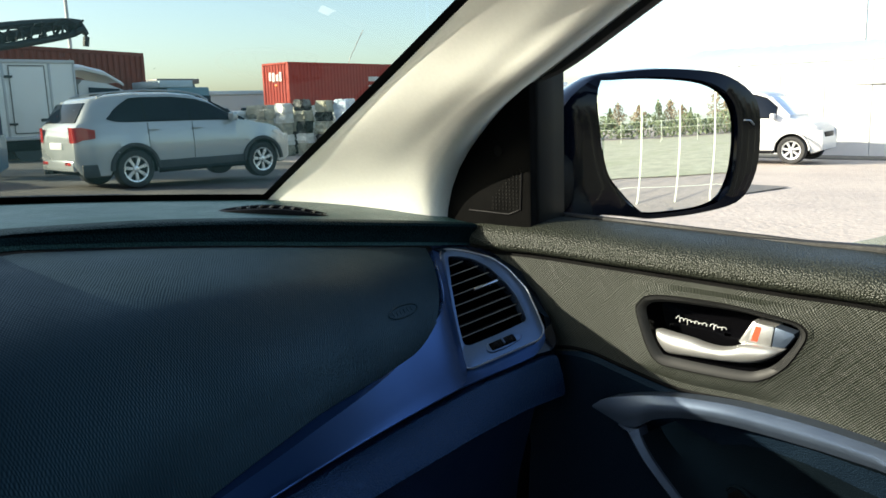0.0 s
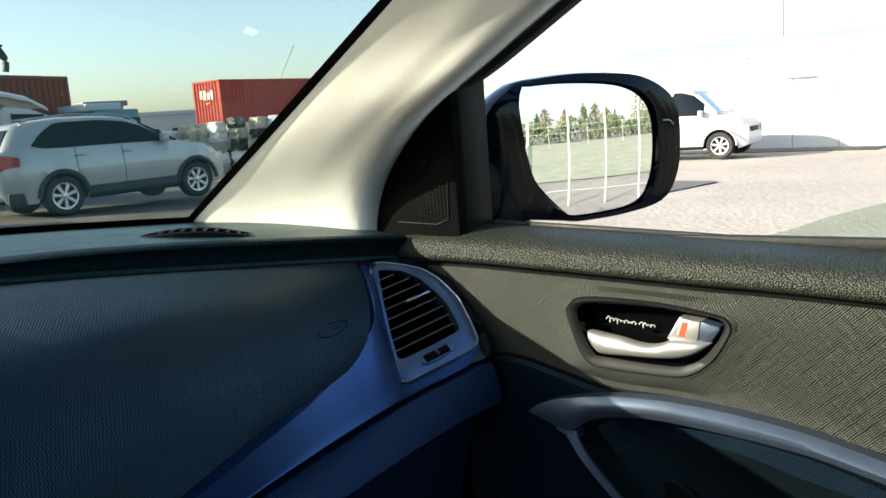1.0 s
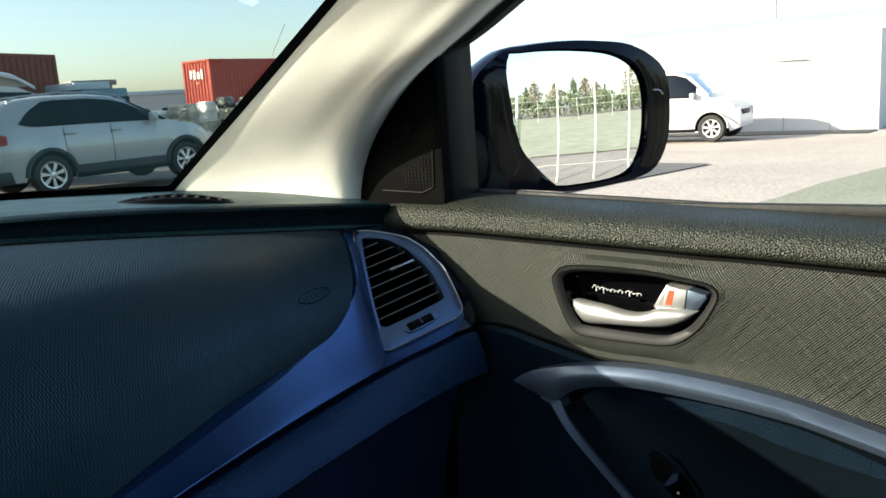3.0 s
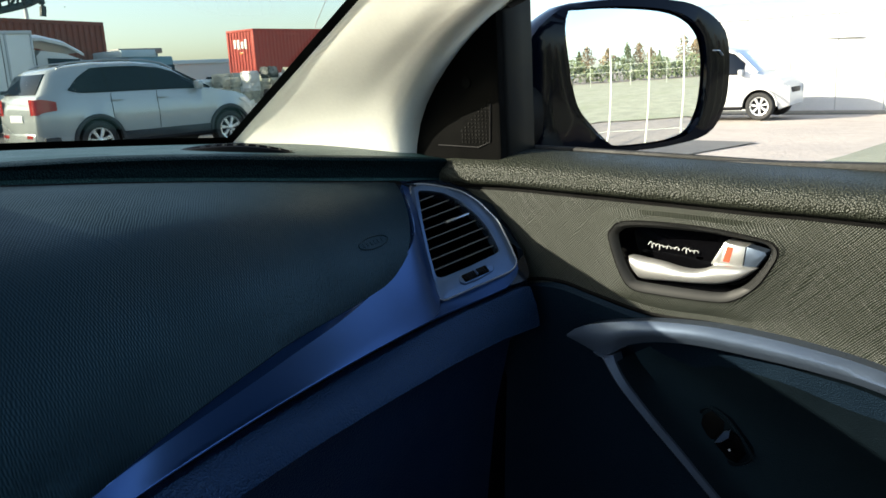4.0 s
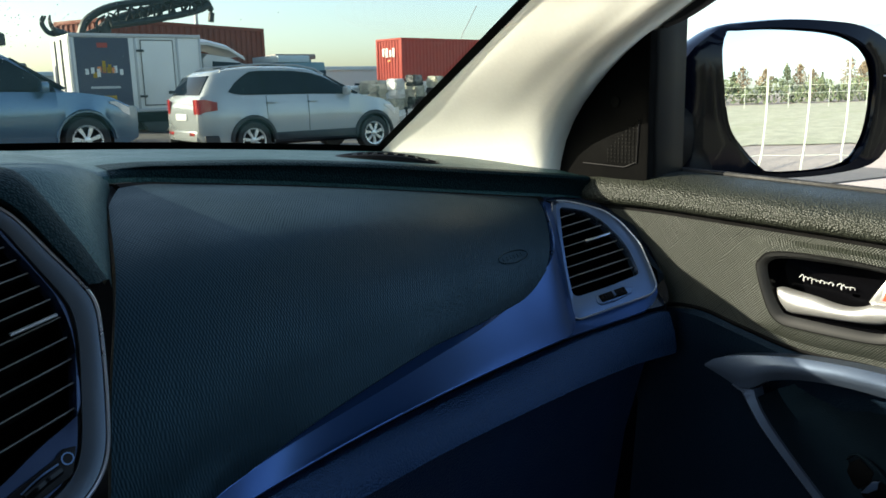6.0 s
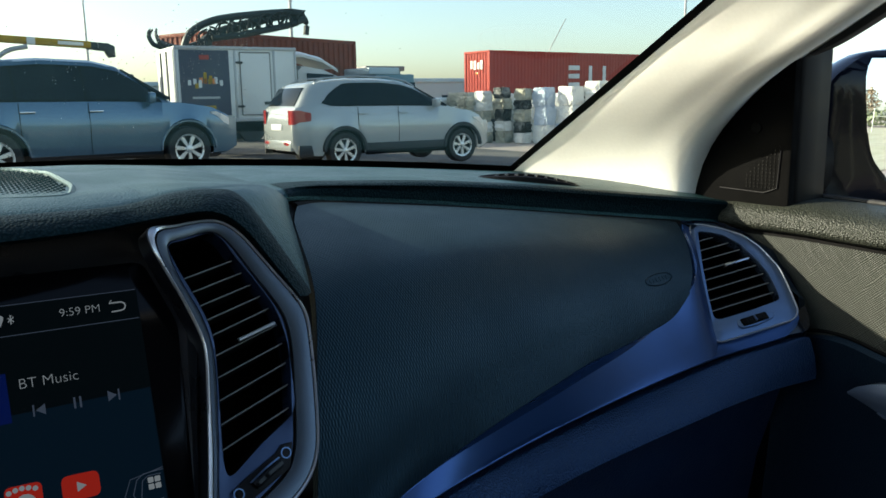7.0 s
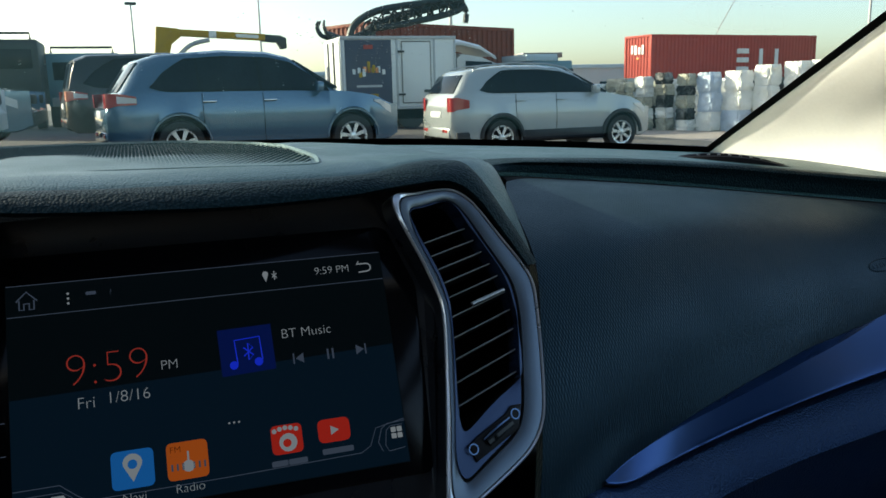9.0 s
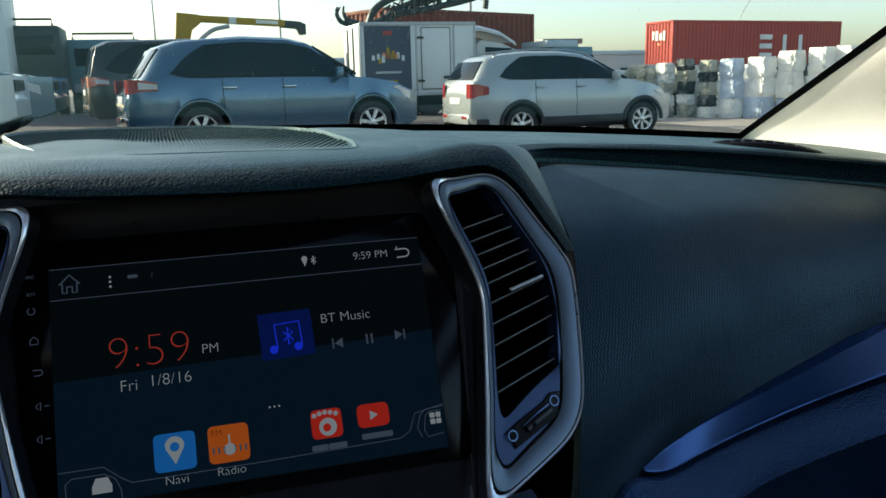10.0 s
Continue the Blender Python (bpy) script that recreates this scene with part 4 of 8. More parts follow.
flat("low_band", [(-0.0003, -0.0590), (0.150, -0.0560), (0.198, -0.0545), (0.198, -0.1205), (-0.0003, -0.1205)], M_SCREEN_LO, 0.0007)
stroke("status_line", [(0.0, -0.0165), (0.1, -0.0162), (0.198, -0.0160)], M_UIGREY, 0.00022)
stroke("top_line", [(0.0, 0.0), (0.198, 0.0)], M_UIGREY, 0.00020)
stroke("icon_home", [(0.0045, -0.0085), (0.0095, -0.0035), (0.0145, -0.0085)], M_UIGREY)
stroke("icon_home_walls", [(0.0060, -0.0080), (0.0060, -0.0130), (0.0082, -0.0130), (0.0082, -0.0098), (0.0108, -0.0098), (0.0108, -0.0130), (0.0130, -0.0130), (0.0130, -0.0080)], M_UIGREY)
for k in range(3):
    flat("menu_dot", rrect(0.0293, -0.0065 - 0.0026 * k, 0.0012, 0.0012, 0.0005), M_UIWHITE)
flat("icon_obd", rrect(0.0405, -0.0073, 0.0052, 0.0018, 0.0008), M_UIGREY)
writing("?", 0.0042, S, 0.0495, -0.0092, 0.0009, M_UIGREY, lcd)
flat("icon_pin", [(0.1316, -0.0110), (0.1301, -0.0072), *arc(0.1316, -0.0066, 0.0017, 160, 20, 6), (0.1331, -0.0072)], M_UIWHITE)
stroke("icon_bluetooth", [(0.1352, -0.0088), (0.1378, -0.0066), (0.1365, -0.0053), (0.1365, -0.0102), (0.1378, -0.0090), (0.1352, -0.0068)], M_UIWHITE, 0.0003)
writing("9:59 PM", 0.0062, S, 0.1590, -0.0098, 0.0009, M_UIWHITE, lcd)
stroke("icon_back", [(0.1845, -0.0108), *arc(0.1895, -0.0083, 0.0023, -90, 90, 6), (0.1838, -0.0060), (0.1852, -0.0044)], M_UIWHITE)
writing("9:59", 0.0250, S, 0.0250, -0.0560, 0.0009, M_UIRED, lcd, thin=0.034)
writing("PM", 0.0072, S, 0.0722, -0.0528, 0.0009, M_UIWHITE, lcd)
writing("Fri", 0.0085, S, 0.0306, -0.0676, 0.0009, M_UIWHITE, lcd)
writing("1/8/16", 0.0085, S, 0.0448, -0.0666, 0.0009, M_UIWHITE, lcd)
art = flat("album_tile", [(0.1025, -0.0355), (0.1312, -0.0350), (0.1318, -0.0600), (0.1032, -0.0610)], M_UIDEEP)
stroke("note_frame", [(0.1118, -0.0550), (0.1110, -0.0420), (0.1245, -0.0412), (0.1252, -0.0540)], M_UIBLUE, 0.0004, 0.0012, art)
flat("note_head", arc(0.1098, -0.0555, 0.0023, 0, 330), M_UIBLUE, 0.0012, art)
flat("note_head", arc(0.1230, -0.0550, 0.0023, 0, 330), M_UIBLUE, 0.0012, art)
stroke("note_rune", [(0.1155, -0.0512), (0.1205, -0.0468), (0.1180, -0.0442), (0.1180, -0.0535), (0.1205, -0.0510), (0.1155, -0.0465)], M_UIBLUE, 0.0004, 0.0012, art)
writing("BT Music", 0.0075, S, 0.1362, -0.0440, 0.0009, M_UIWHITE, lcd)
flat("previous", [(0.1428, -0.0560), (0.1472, -0.0532), (0.1472, -0.0588)], M_UIGREY)
flat("previous_bar", rrect(0.1418, -0.0560, 0.0008, 0.0058, 0.0002), M_UIGREY)
for a in (0.1608, 0.1636):
    flat("pause_bar", rrect(a, -0.0557, 0.0010, 0.0058, 0.0002), M_UIGREY)
flat("next", [(0.1768, -0.0526), (0.1768, -0.0582), (0.1812, -0.0554)], M_UIGREY)
flat("next_bar", rrect(0.1822, -0.0554, 0.0008, 0.0058, 0.0002), M_UIGREY)
for k in range(3):
    flat("page_dot", rrect(0.1043 + 0.0025 * k, -0.0856, 0.0010, 0.0010, 0.0004), M_UIWHITE)
stroke("dock_line", [(0.0, -0.1035), (0.0210, -0.1035), (0.0290, -0.1100), (0.0340, -0.1130), (0.10, -0.1130), (0.1720, -0.1120), (0.1775, -0.1090), (0.1815, -0.1000), (0.198, -0.0970)], M_UIGREY, 0.00022)
for a, b, w, mat in ((0.0552, -0.1012, 0.0205, M_UISKY), (0.0819, -0.1010, 0.0205, M_UIORANGE), (0.1331, -0.0984, 0.0165, M_UIICON)):
    flat("app_icon", rrect(a, b, w, w * 0.93, 0.003), mat, 0.0010)
flat("app_icon", rrect(0.1586, -0.0975, 0.0175, 0.0125, 0.0035), M_UIICON, 0.0010)
flat("play_mark", [(0.1568, -0.0950), (0.1568, -0.1000), (0.1612, -0.0975)], M_UIWHITE, 0.0013)
flat("pin_mark", [(0.0552, -0.1075), (0.0508, -0.0995), *arc(0.0552, -0.0983, 0.0048, 170, 10, 8), (0.0596, -0.0995)], M_UIWHITE, 0.0013)
flat("pin_dot", arc(0.0552, -0.0988, 0.0024, 0, 330), M_UISKY, 0.0016)
flat("paw_pad", arc(0.1336, -0.1002, 0.0048, 0, 336, 14), M_UIWHITE, 0.0013)
flat("paw_eye", arc(0.1330, -0.1005, 0.0022, 0, 336, 12), M_UIICON, 0.0016)
for k in range(5):
    flat("paw_toe", arc(0.1268 + 0.0029 * k, -0.0936 + 0.0012 * math.sin(k * math.pi / 4), 0.0013, 0, 330, 8), M_UIWHITE, 0.0013)
writing("FM", 0.0046, S, 0.0733, -0.0966, 0.0013, M_GLOSSBLACK, lcd)
flat("dial_mark", arc(0.0822, -0.1040, 0.0030, 0, 336, 12), M_UIWHITE, 0.0013)
stroke("dial_needle", [(0.0822, -0.1030), (0.0822, -0.0965)], M_UIWHITE, 0.0005, 0.0013)
for k in range(7):
    if k != 3:
        flat("dial_tick", rrect(0.0741 + 0.0027 * k, -0.1040, 0.0010, 0.0034, 0.0002), M_UIGREY, 0.0013)
writing("Navi", 0.0064, S, 0.0552, -0.1172, 0.0009, M_UIWHITE, lcd, "CENTER")
writing("Radio", 0.0064, S, 0.0822, -0.1168, 0.0009, M_UIWHITE, lcd, "CENTER")
for a, w in ((0.1282, 0.0085), (0.1378, 0.0100), (0.1596, 0.0170)):
    flat("caption_bar", rrect(a, -0.1106 + 0.0022 * (a > 0.15), w, 0.0030, 0.0008), M_UIGREY)
stroke("dock_button", [(0.1840, -0.1130), (0.1820, -0.1080), (0.1845, -0.1010), (0.1880, -0.0985), (0.1980, -0.0980)], M_UIGREY, 0.00022)
stroke("dock_button", [(0.1965, -0.1000), (0.1900, -0.1000), (0.1872, -0.1020), (0.1858, -0.1100), (0.1875, -0.1135), (0.1965, -0.1125)], M_UIGREY, 0.00022)
stroke("dock_button", [(0.0035, -0.1190), (0.0030, -0.1095), (0.0060, -0.1070), (0.0215, -0.1070), (0.0262, -0.1100), (0.0285, -0.1150), (0.0290, -0.1195)], M_UIGREY, 0.00022)
for k in range(4):
    flat("grid_cell", rrect(0.1912 + 0.0034 * (k % 2), -0.1057 + 0.0034 * (k // 2), 0.0028, 0.0028, 0.0005), M_UIWHITE)
flat("car_mark", [(0.0152, -0.1160), (0.0152, -0.1125), (0.0170, -0.1085), (0.0226, -0.1085), (0.0245, -0.1125), (0.0245, -0.1160)], M_UIWHITE)
# printed keys on the glass beside the display
writing("MIC", 0.0026, S, -0.0115, -0.0036, 0.0004, M_UIGREY, glass_face, name="key_text")
writing("RST", 0.0026, S, -0.0112, -0.0128, 0.0004, M_UIGREY, glass_face, name="key_text")
stroke("key_power", arc(-0.0093, -0.0207, 0.0018, 120, 420), M_UIGREY, 0.00024, 0.0004, glass_face)
stroke("key_home", [(-0.0104, -0.0380), (-0.0104, -0.0358), (-0.0085, -0.0340), (-0.0066, -0.0358), (-0.0066, -0.0380), (-0.0104, -0.0380)], M_UIGREY, 0.00024, 0.0004, glass_face)
stroke("key_back", [(-0.0092, -0.0540), *arc(-0.0065, -0.0526, 0.0014, -90, 90, 6), (-0.0096, -0.0512)], M_UIGREY, 0.00024, 0.0004, glass_face)
for b in (-0.0695, -0.0857):
    stroke("key_speaker", [(-0.0085, b - 0.0008), (-0.0085, b + 0.0008), (-0.0066, b + 0.0020), (-0.0066, b - 0.0020), (-0.0085, b - 0.0008)], M_UIGREY, 0.00024, 0.0004, glass_face)
    stroke("key_sign", [(-0.0050, b), (-0.0026, b)], M_UIGREY, 0.00024, 0.0004, glass_face)
# console below and beside the screen
bm = B()
box(bm, (0.44, 0.10, 0.50), (0.0, 0.02, 0.86), 0.01)
part("console_body", bm, M_BLACK, unit)
bm = B()
slab(bm, [(0.128, -0.094, 1.118), (0.150, -0.090, 1.118), (0.158, -0.098, 0.98), (0.120, -0.104, 0.98)], (0, 0.01, 0), 0.002)
part("console_edge", bm, M_SILVER, unit, "satin silver console edge strip")

# ---- speaker tray on the dash ----
tray = thing("dash_speaker_grille", "low oval speaker grille of perforated black mesh, pale rim", "speaker grille")
TR = [(-0.143, 0.240), (-0.129, 0.185), (-0.107, 0.108), (-0.086, 0.060), (-0.055, 0.050), (0.008, 0.037), (0.072, 0.019), (0.086, 0.022), (0.094, 0.07), (0.090, 0.16), (0.070, 0.20), (0.02, 0.248), (-0.06, 0.268), (-0.128, 0.268)]


def tray_at(x, y, h=0.0):
    return Vector((x, y, 1.3050 + 0.0052 * (y - 0.03) / 0.2 + h))


to = rounded([(*p, 0) for p in TR], 0.012)
cx, cy = -0.02, 0.15
ti = [Vector((cx + (p.x - cx) * 0.972, cy + (p.y - cy) * 0.955, 0)) for p in to]
bm = B()
frame_ring(bm, [tray_at(p.x, p.y) for p in to], [tray_at(p.x, p.y) for p in ti], (0, 0, -0.02), 0.0015)
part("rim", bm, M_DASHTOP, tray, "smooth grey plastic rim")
bm = B()
slab(bm, [tray_at(p.x, p.y, -0.0012) for p in ti], (0, 0, -0.02))
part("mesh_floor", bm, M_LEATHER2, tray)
bm = B()
vs, fs = [], []
for i in range(48):
    for j in range(46):
        x, y = -0.142 + 0.0050 * i + (0.0025 if j % 2 else 0), 0.022 + 0.0056 * j
        s = span(ti, y)
        if s and s[0] + 0.002 < x < s[1] - 0.002:
            b0 = len(vs)
            for a, b in ((-1, -1), (1, -1), (1, 1), (-1, 1)):
                vs.append(tray_at(x + a * 0.0012, y + b * 0.0008, -0.0013))
                vs.append(tray_at(x + a * 0.0008, y + b * 0.0005, 0.0002))
            q = [b0 + 2 * k for k in range(4)]
            for k in range(4):
                fs.append((q[k], q[(k + 1) % 4], q[(k + 1) % 4] + 1, q[k] + 1))
            fs.append(tuple(v + 1 for v in q))
bm.free()
me = bpy.data.meshes.new("perforated_mesh")
me.from_pydata([tuple(v) for v in vs], [], fs)
me.materials.append(M_DASHTOP)
knobs = new("perforated_mesh", me)
knobs.parent = tray
tagged(knobs, kind="stuff")

# ---- passenger door ----
door = thing("passenger_door", "closed front passenger door, black vinyl trim, window lowered", "car door")
PADLOW = [(0.115, 1.222), (0.066, 1.2190), (0.010, 1.2185), (-0.0502, 1.2158), (-0.1337, 1.2120), (-0.1837, 1.2095), (-0.2297, 1.2072), (-0.2992, 1.2045), (-0.65, 1.185)]
rows = []
for k, p in enumerate(spline([(y, z, 0) for y, z in PADLOW], 8)):
    y, z = p.x, p.y
    g = min(1.0, 0.25 + k / 8)
    prof = [(0.016, -0.004), (0.001, 0.0), (-0.006 * g, 0.004), (-0.008 * g, 0.011), (-0.004 * g, 0.019), (0.006, 0.0255), (0.022, 0.0295), (0.045, 0.0312), (0.060, 0.0300), (0.064, 0.020)]
    rows.append(spline([dp(y, z + dz * (0.75 + 0.25 * g), off) for off, dz in prof], 3))
bm = B()
loft(bm, rows)
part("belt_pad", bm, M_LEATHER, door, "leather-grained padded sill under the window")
bm = B()
tube(bm, [dp(p.x, p.y + 0.0315, 0.0625) for p in spline([(y, z, 0) for y, z in PADLOW], 8)], 0.0032, 8)
part("inner_seal", bm, M_RUBBER, door, "black rubber seal along the window slot")
# grey bar along the pad's rounded end, put there as its highlight
bm = B()
tube(bm, spline([dp(0.1275, 1.2400, 0.022), dp(0.1200, 1.2385, 0.006), dp(0.1100, 1.2310, -0.002), dp(0.1010, 1.2200, -0.003)], 5), 0.0016, 8)
part("pad_end_highlight", bm, M_POCKET, door, "pale bar for the highlight on the padded sill's end")
# groove between pad and insert
bm = B()
loft(bm, [[dp(p.x, p.y + 0.002, 0.004) for p in spline([(y, z, 0) for y, z in PADLOW], 8)], [dp(p.x, p.y - 0.006, 0.004) for p in spline([(y, z, 0) for y, z in PADLOW], 8)]])
part("pad_groove", bm, M_FRIT, door)
# insert with the opening for the handle
LOWER = [(0.03, 1.110), (-0.015, 1.127), (-0.049, 1.1285), (-0.085, 1.120), (-0.141, 1.108), (-0.215, 1.106), (-0.308, 1.093), (-0.45, 1.06), (-0.65, 1.0)]
BEZ = [(-0.1007, 1.1764), (-0.1035, 1.1852), (-0.1118, 1.1920), (-0.1380, 1.1941), (-0.1875, 1.1922), (-0.2313, 1.1860), (-0.2425, 1.1819), (-0.2460, 1.1754), (-0.2428, 1.1655), (-0.2320, 1.1471), (-0.2159, 1.1340), (-0.1967, 1.1295), (-0.1421, 1.1304), (-0.1235, 1.1334), (-0.1124, 1.1464)]
RECESS = [(-0.1083, 1.1784), (-0.1106, 1.1840), (-0.1174, 1.1874), (-0.1383, 1.1890), (-0.1878, 1.1878), (-0.2293, 1.1829), (-0.2383, 1.1799), (-0.2404, 1.1750), (-0.2352, 1.1629), (-0.2239, 1.1481), (-0.2122, 1.1407), (-0.1961, 1.1373), (-0.1363, 1.1392), (-0.1245, 1.1430), (-0.1137, 1.1608)]
bez = ring([(*p, 0) for p in BEZ], 4)
topc = spline([(y, z - 0.004, 0) for y, z in PADLOW], 6)
lowc = spline([(*p, 0) for p in LOWER], 5)
ICY, ICZ = -0.172, 1.159


def cast(px, pz):
    """From the opening's middle through a rim point to the outer edge of the insert."""
    d = Vector((px - ICY, pz - ICZ, 0))
    best = 0.7
    edge = topc + list(reversed(lowc))
    n = len(edge)
    for i in range(n):
        a, b = edge[i], edge[(i + 1) % n]
        e = b - a
        den = d.x * e.y - d.y * e.x
        if abs(den) > 1e-9:
            t = ((a.x - ICY) * e.y - (a.y - ICZ) * e.x) / den
            s = ((a.x - ICY) * d.y - (a.y - ICZ) * d.x) / den
            if t > 1.0 and -1e-6 <= s <= 1 + 1e-6:
                best = t if best == 0.7 else min(best, t)
    return ICY + d.x * best, ICZ + d.y * best


steps = (0.0, 0.12, 0.3, 0.6, 1.0)
N_RAY = 160
rays = at_angle([Vector((p.x, p.y)) for p in bez], N_RAY, (ICY, ICZ))
rays_in = at_angle([Vector((p.x, p.y)) for p in ring([(*p, 0) for p in RECESS], 4)], N_RAY, (ICY, ICZ))
rows = [[] for _ in steps]
for y0, z0 in rays:
    y1, z1 = cast(y0, z0)
    for j, t in enumerate(steps):
        off = (-0.006 if j == 0 else -0.005 if j == 1 else 0.0)
        if j == 1:
            w = 0.008 / max(0.02, math.hypot(y1 - y0, z1 - z0))
            t = w
        elif j == 2:
            t = 0.026 / max(0.04, math.hypot(y1 - y0, z1 - z0))
        t = min(t, 1)
        rows[j].append(dp(y0 + (y1 - y0) * t, z0 + (z1 - z0) * t, off if t < 0.9 else 0.0))
bm = B()
loft(bm, rows, closed=True)
part("door_insert", bm, M_INSERT, door, "cross-hatched dark vinyl door insert")
bm = B()
fy, fz = 1.13, 1.20
frame_ring(bm, [dp(ICY + (y - ICY) * fy, ICZ + (z - ICZ) * fz, 0.0005) for y, z in rays], [dp(ICY + (y - ICY) * 1.02, ICZ + (z - ICZ) * 1.03, -0.0065) for y, z in rays], (0.010, 0, 0), 0.0025)
part("insert_lip", bm, M_INSERT, door, "raised padded lip round the handle opening")
bm = B()
frame_ring(bm, [dp(ICY + (y - ICY) * 1.022, ICZ + (z - ICZ) * 1.035, -0.0066) for y, z in rays], [dp(y, z, -0.0066) for y, z in rays], (0.006, 0, 0), 0.0)
part("bezel_joint", bm, M_FRIT, door, "thin black joint round the handle surround")
# lower door skin
bm = B()
rows = []
for p in lowc:
    y, z = p.x, p.y
    rows.append([dp(y, z + 0.006, 0.004), dp(y, z, 0.003), dp(y, z - 0.006, -0.002), dp(y, z - 0.03, 0.004), dp(y, z - 0.10, 0.03), dp(y, z - 0.3, 0.03), dp(y, 0.42, 0.03)])
loft(bm, rows)
part("door_lower_panel", bm, M_LOWER, door, "dark grained lower door panel")
bm = B()
tube(bm, [dp(p.x, p.y + 0.001, 0.001) for p in lowc], 0.0022, 6)
part("insert_joint", bm, M_FRIT, door)
# handle bowl and handle
bm = B()
frame_ring(bm, [dp(y, z, -0.0075) for y, z in rays], [dp(y, z, -0.0040) for y, z in rays_in], (0.014, 0, 0), 0.0014)
bezel = part("handle_bezel", bm, M_BEZEL, door, "dark moulded handle surround")
bm = B()
loft(bm, [[dp(ICY + (y - ICY) * f, ICZ + (z - ICZ) * f, o) for y, z in rays_in] for f, o in ((1.0, -0.004), (0.985, 0.012), (0.95, 0.019), (0.5, 0.021), (0.05, 0.021))], closed=True)
part("handle_bowl", bm, M_GLOSSBLACK, bezel, "gloss black recess behind the handle")
# pull handle: broad at its free end, scooped along the top
LEVT = resample(spline([(-0.1172, 1.1612, 0), (-0.1200, 1.1622, 0), (-0.1333, 1.1612, 0), (-0.1515, 1.1591, 0), (-0.1667, 1.1560, 0), (-0.1790, 1.1553, 0), (-0.1890, 1.1575, 0), (-0.1970, 1.1612, 0), (-0.2080, 1.1618, 0), (-0.2296, 1.1608, 0)], 5), 36)
LEVB = resample(spline([(-0.1173, 1.1606, 0), (-0.1206, 1.1528, 0), (-0.1242, 1.1471, 0), (-0.1320, 1.1418, 0), (-0.1576, 1.1426, 0), (-0.1822, 1.1432, 0), (-0.2011, 1.1445, 0), (-0.2147, 1.1489, 0), (-0.2242, 1.1549, 0), (-0.2298, 1.1604, 0)], 5), 36)
bm = B()
rows = []
for k, (a, b) in enumerate(zip(LEVT, LEVB)):
    th = 0.0075 * min(1.0, 0.25 + (a - b).length / 0.012)
    row = []
    for i in range(16):
        g = 2 * math.pi * i / 16
        f = 0.5 - 0.5 * math.copysign(abs(math.sin(g)) ** 0.75, math.sin(g))
        row.append(dp(a.x + (b.x - a.x) * f, a.y + (b.y - a.y) * f, 0.0005 - th * math.cos(g) - 0.0035 * math.sin(math.pi * k / 36)))
    rows.append(row)
loft(bm, rows, closed=True, cap=True)
part("door_handle", bm, M_SATIN, bezel, "satin chrome pull handle")
bm = B()
slab(bm, [dp(y, z, -0.0035) for y, z in ((-0.2039, 1.1798), (-0.2200, 1.1782), (-0.2182, 1.1612), (-0.1985, 1.1610))], (0.018, 0, 0), 0.0012)
slab(bm, [dp(y, z, 0.0) for y, z in ((-0.2010, 1.1802), (-0.2040, 1.1800), (-0.1986, 1.1610), (-0.1930, 1.1590), (-0.1900, 1.1605))], (0.016, 0, 0), 0.0015)
lock = part("lock_lever", bm, M_SATIN, bezel, "satin chrome lock lever")
bm = B()
slab(bm, [dp(y, z, -0.0025) for y, z in ((-0.2202, 1.1781), (-0.2355, 1.1746), (-0.2362, 1.1720), (-0.2288, 1.1612), (-0.2184, 1.1612))], (0.012, 0, 0), 0.0010)
part("lever_face", bm, M_POCKET, lock, "dark grey lever face")
bm = B()
slab(bm, [dp(y, z, -0.0039) for y, z in ((-0.2050, 1.1772), (-0.2098, 1.1767), (-0.2072, 1.1640), (-0.2020, 1.1644))], (0.002, 0, 0))
part("lock_mark", bm, M_RED, lock, "red lock mark", smooth=False)
# worn script badge in the recess: plain slanted strokes
badge = []
for k0, k1, tall in ((0, 9, 0.0036), (9, 27, 0.0017), (29, 34, 0.0034), (34, 42, 0.0017)):
    bm = B()
    tube(bm, spline([dp(-0.1275 - 0.00106 * k + 0.0012 * math.cos(k * 1.9), 1.1688 - 0.00008 * k + tall * math.sin(k * 1.9) * (0.6 + 0.4 * math.sin(k * 0.83)), 0.0165) for k in range(k0, k1 + 1)], 4), 0.00042, 5)
    badge.append(part("badge_stroke", bm, M_POLE, bezel, "silver script badge stroke"))
# pocket trim
out_c = resample(spline([(0.7084, -0.0696, 1.0858), (0.7095, -0.0766, 1.0918), (0.7116, -0.0909, 1.0982), (0.7157, -0.1182, 1.1047), (0.7204, -0.1495, 1.1095), (0.7278, -0.1983, 1.1116), (0.7346, -0.2437, 1.1087), (0.7409, -0.2860, 1.1032), (0.7479, -0.3326, 1.0933), (0.762, -0.46, 1.058), (0.778, -0.62, 1.0)], 6), 56)
in_c = resample(spline([(0.7075, -0.0702, 1.0844), (0.7090, -0.0883, 1.0782), (0.7100, -0.1033, 1.0728), (0.7110, -0.1140, 1.0735), (0.7140, -0.1205, 1.0790), (0.7164, -0.1293, 1.0845), (0.7195, -0.1500, 1.0904), (0.7233, -0.1750, 1.0931), (0.7269, -0.1991, 1.0933), (0.7337, -0.2447, 1.0896), (0.7401, -0.2871, 1.0847), (0.7471, -0.3339, 1.0755), (0.760, -0.46, 1.040), (0.775, -0.62, 0.985)], 6), 56)
rows = []
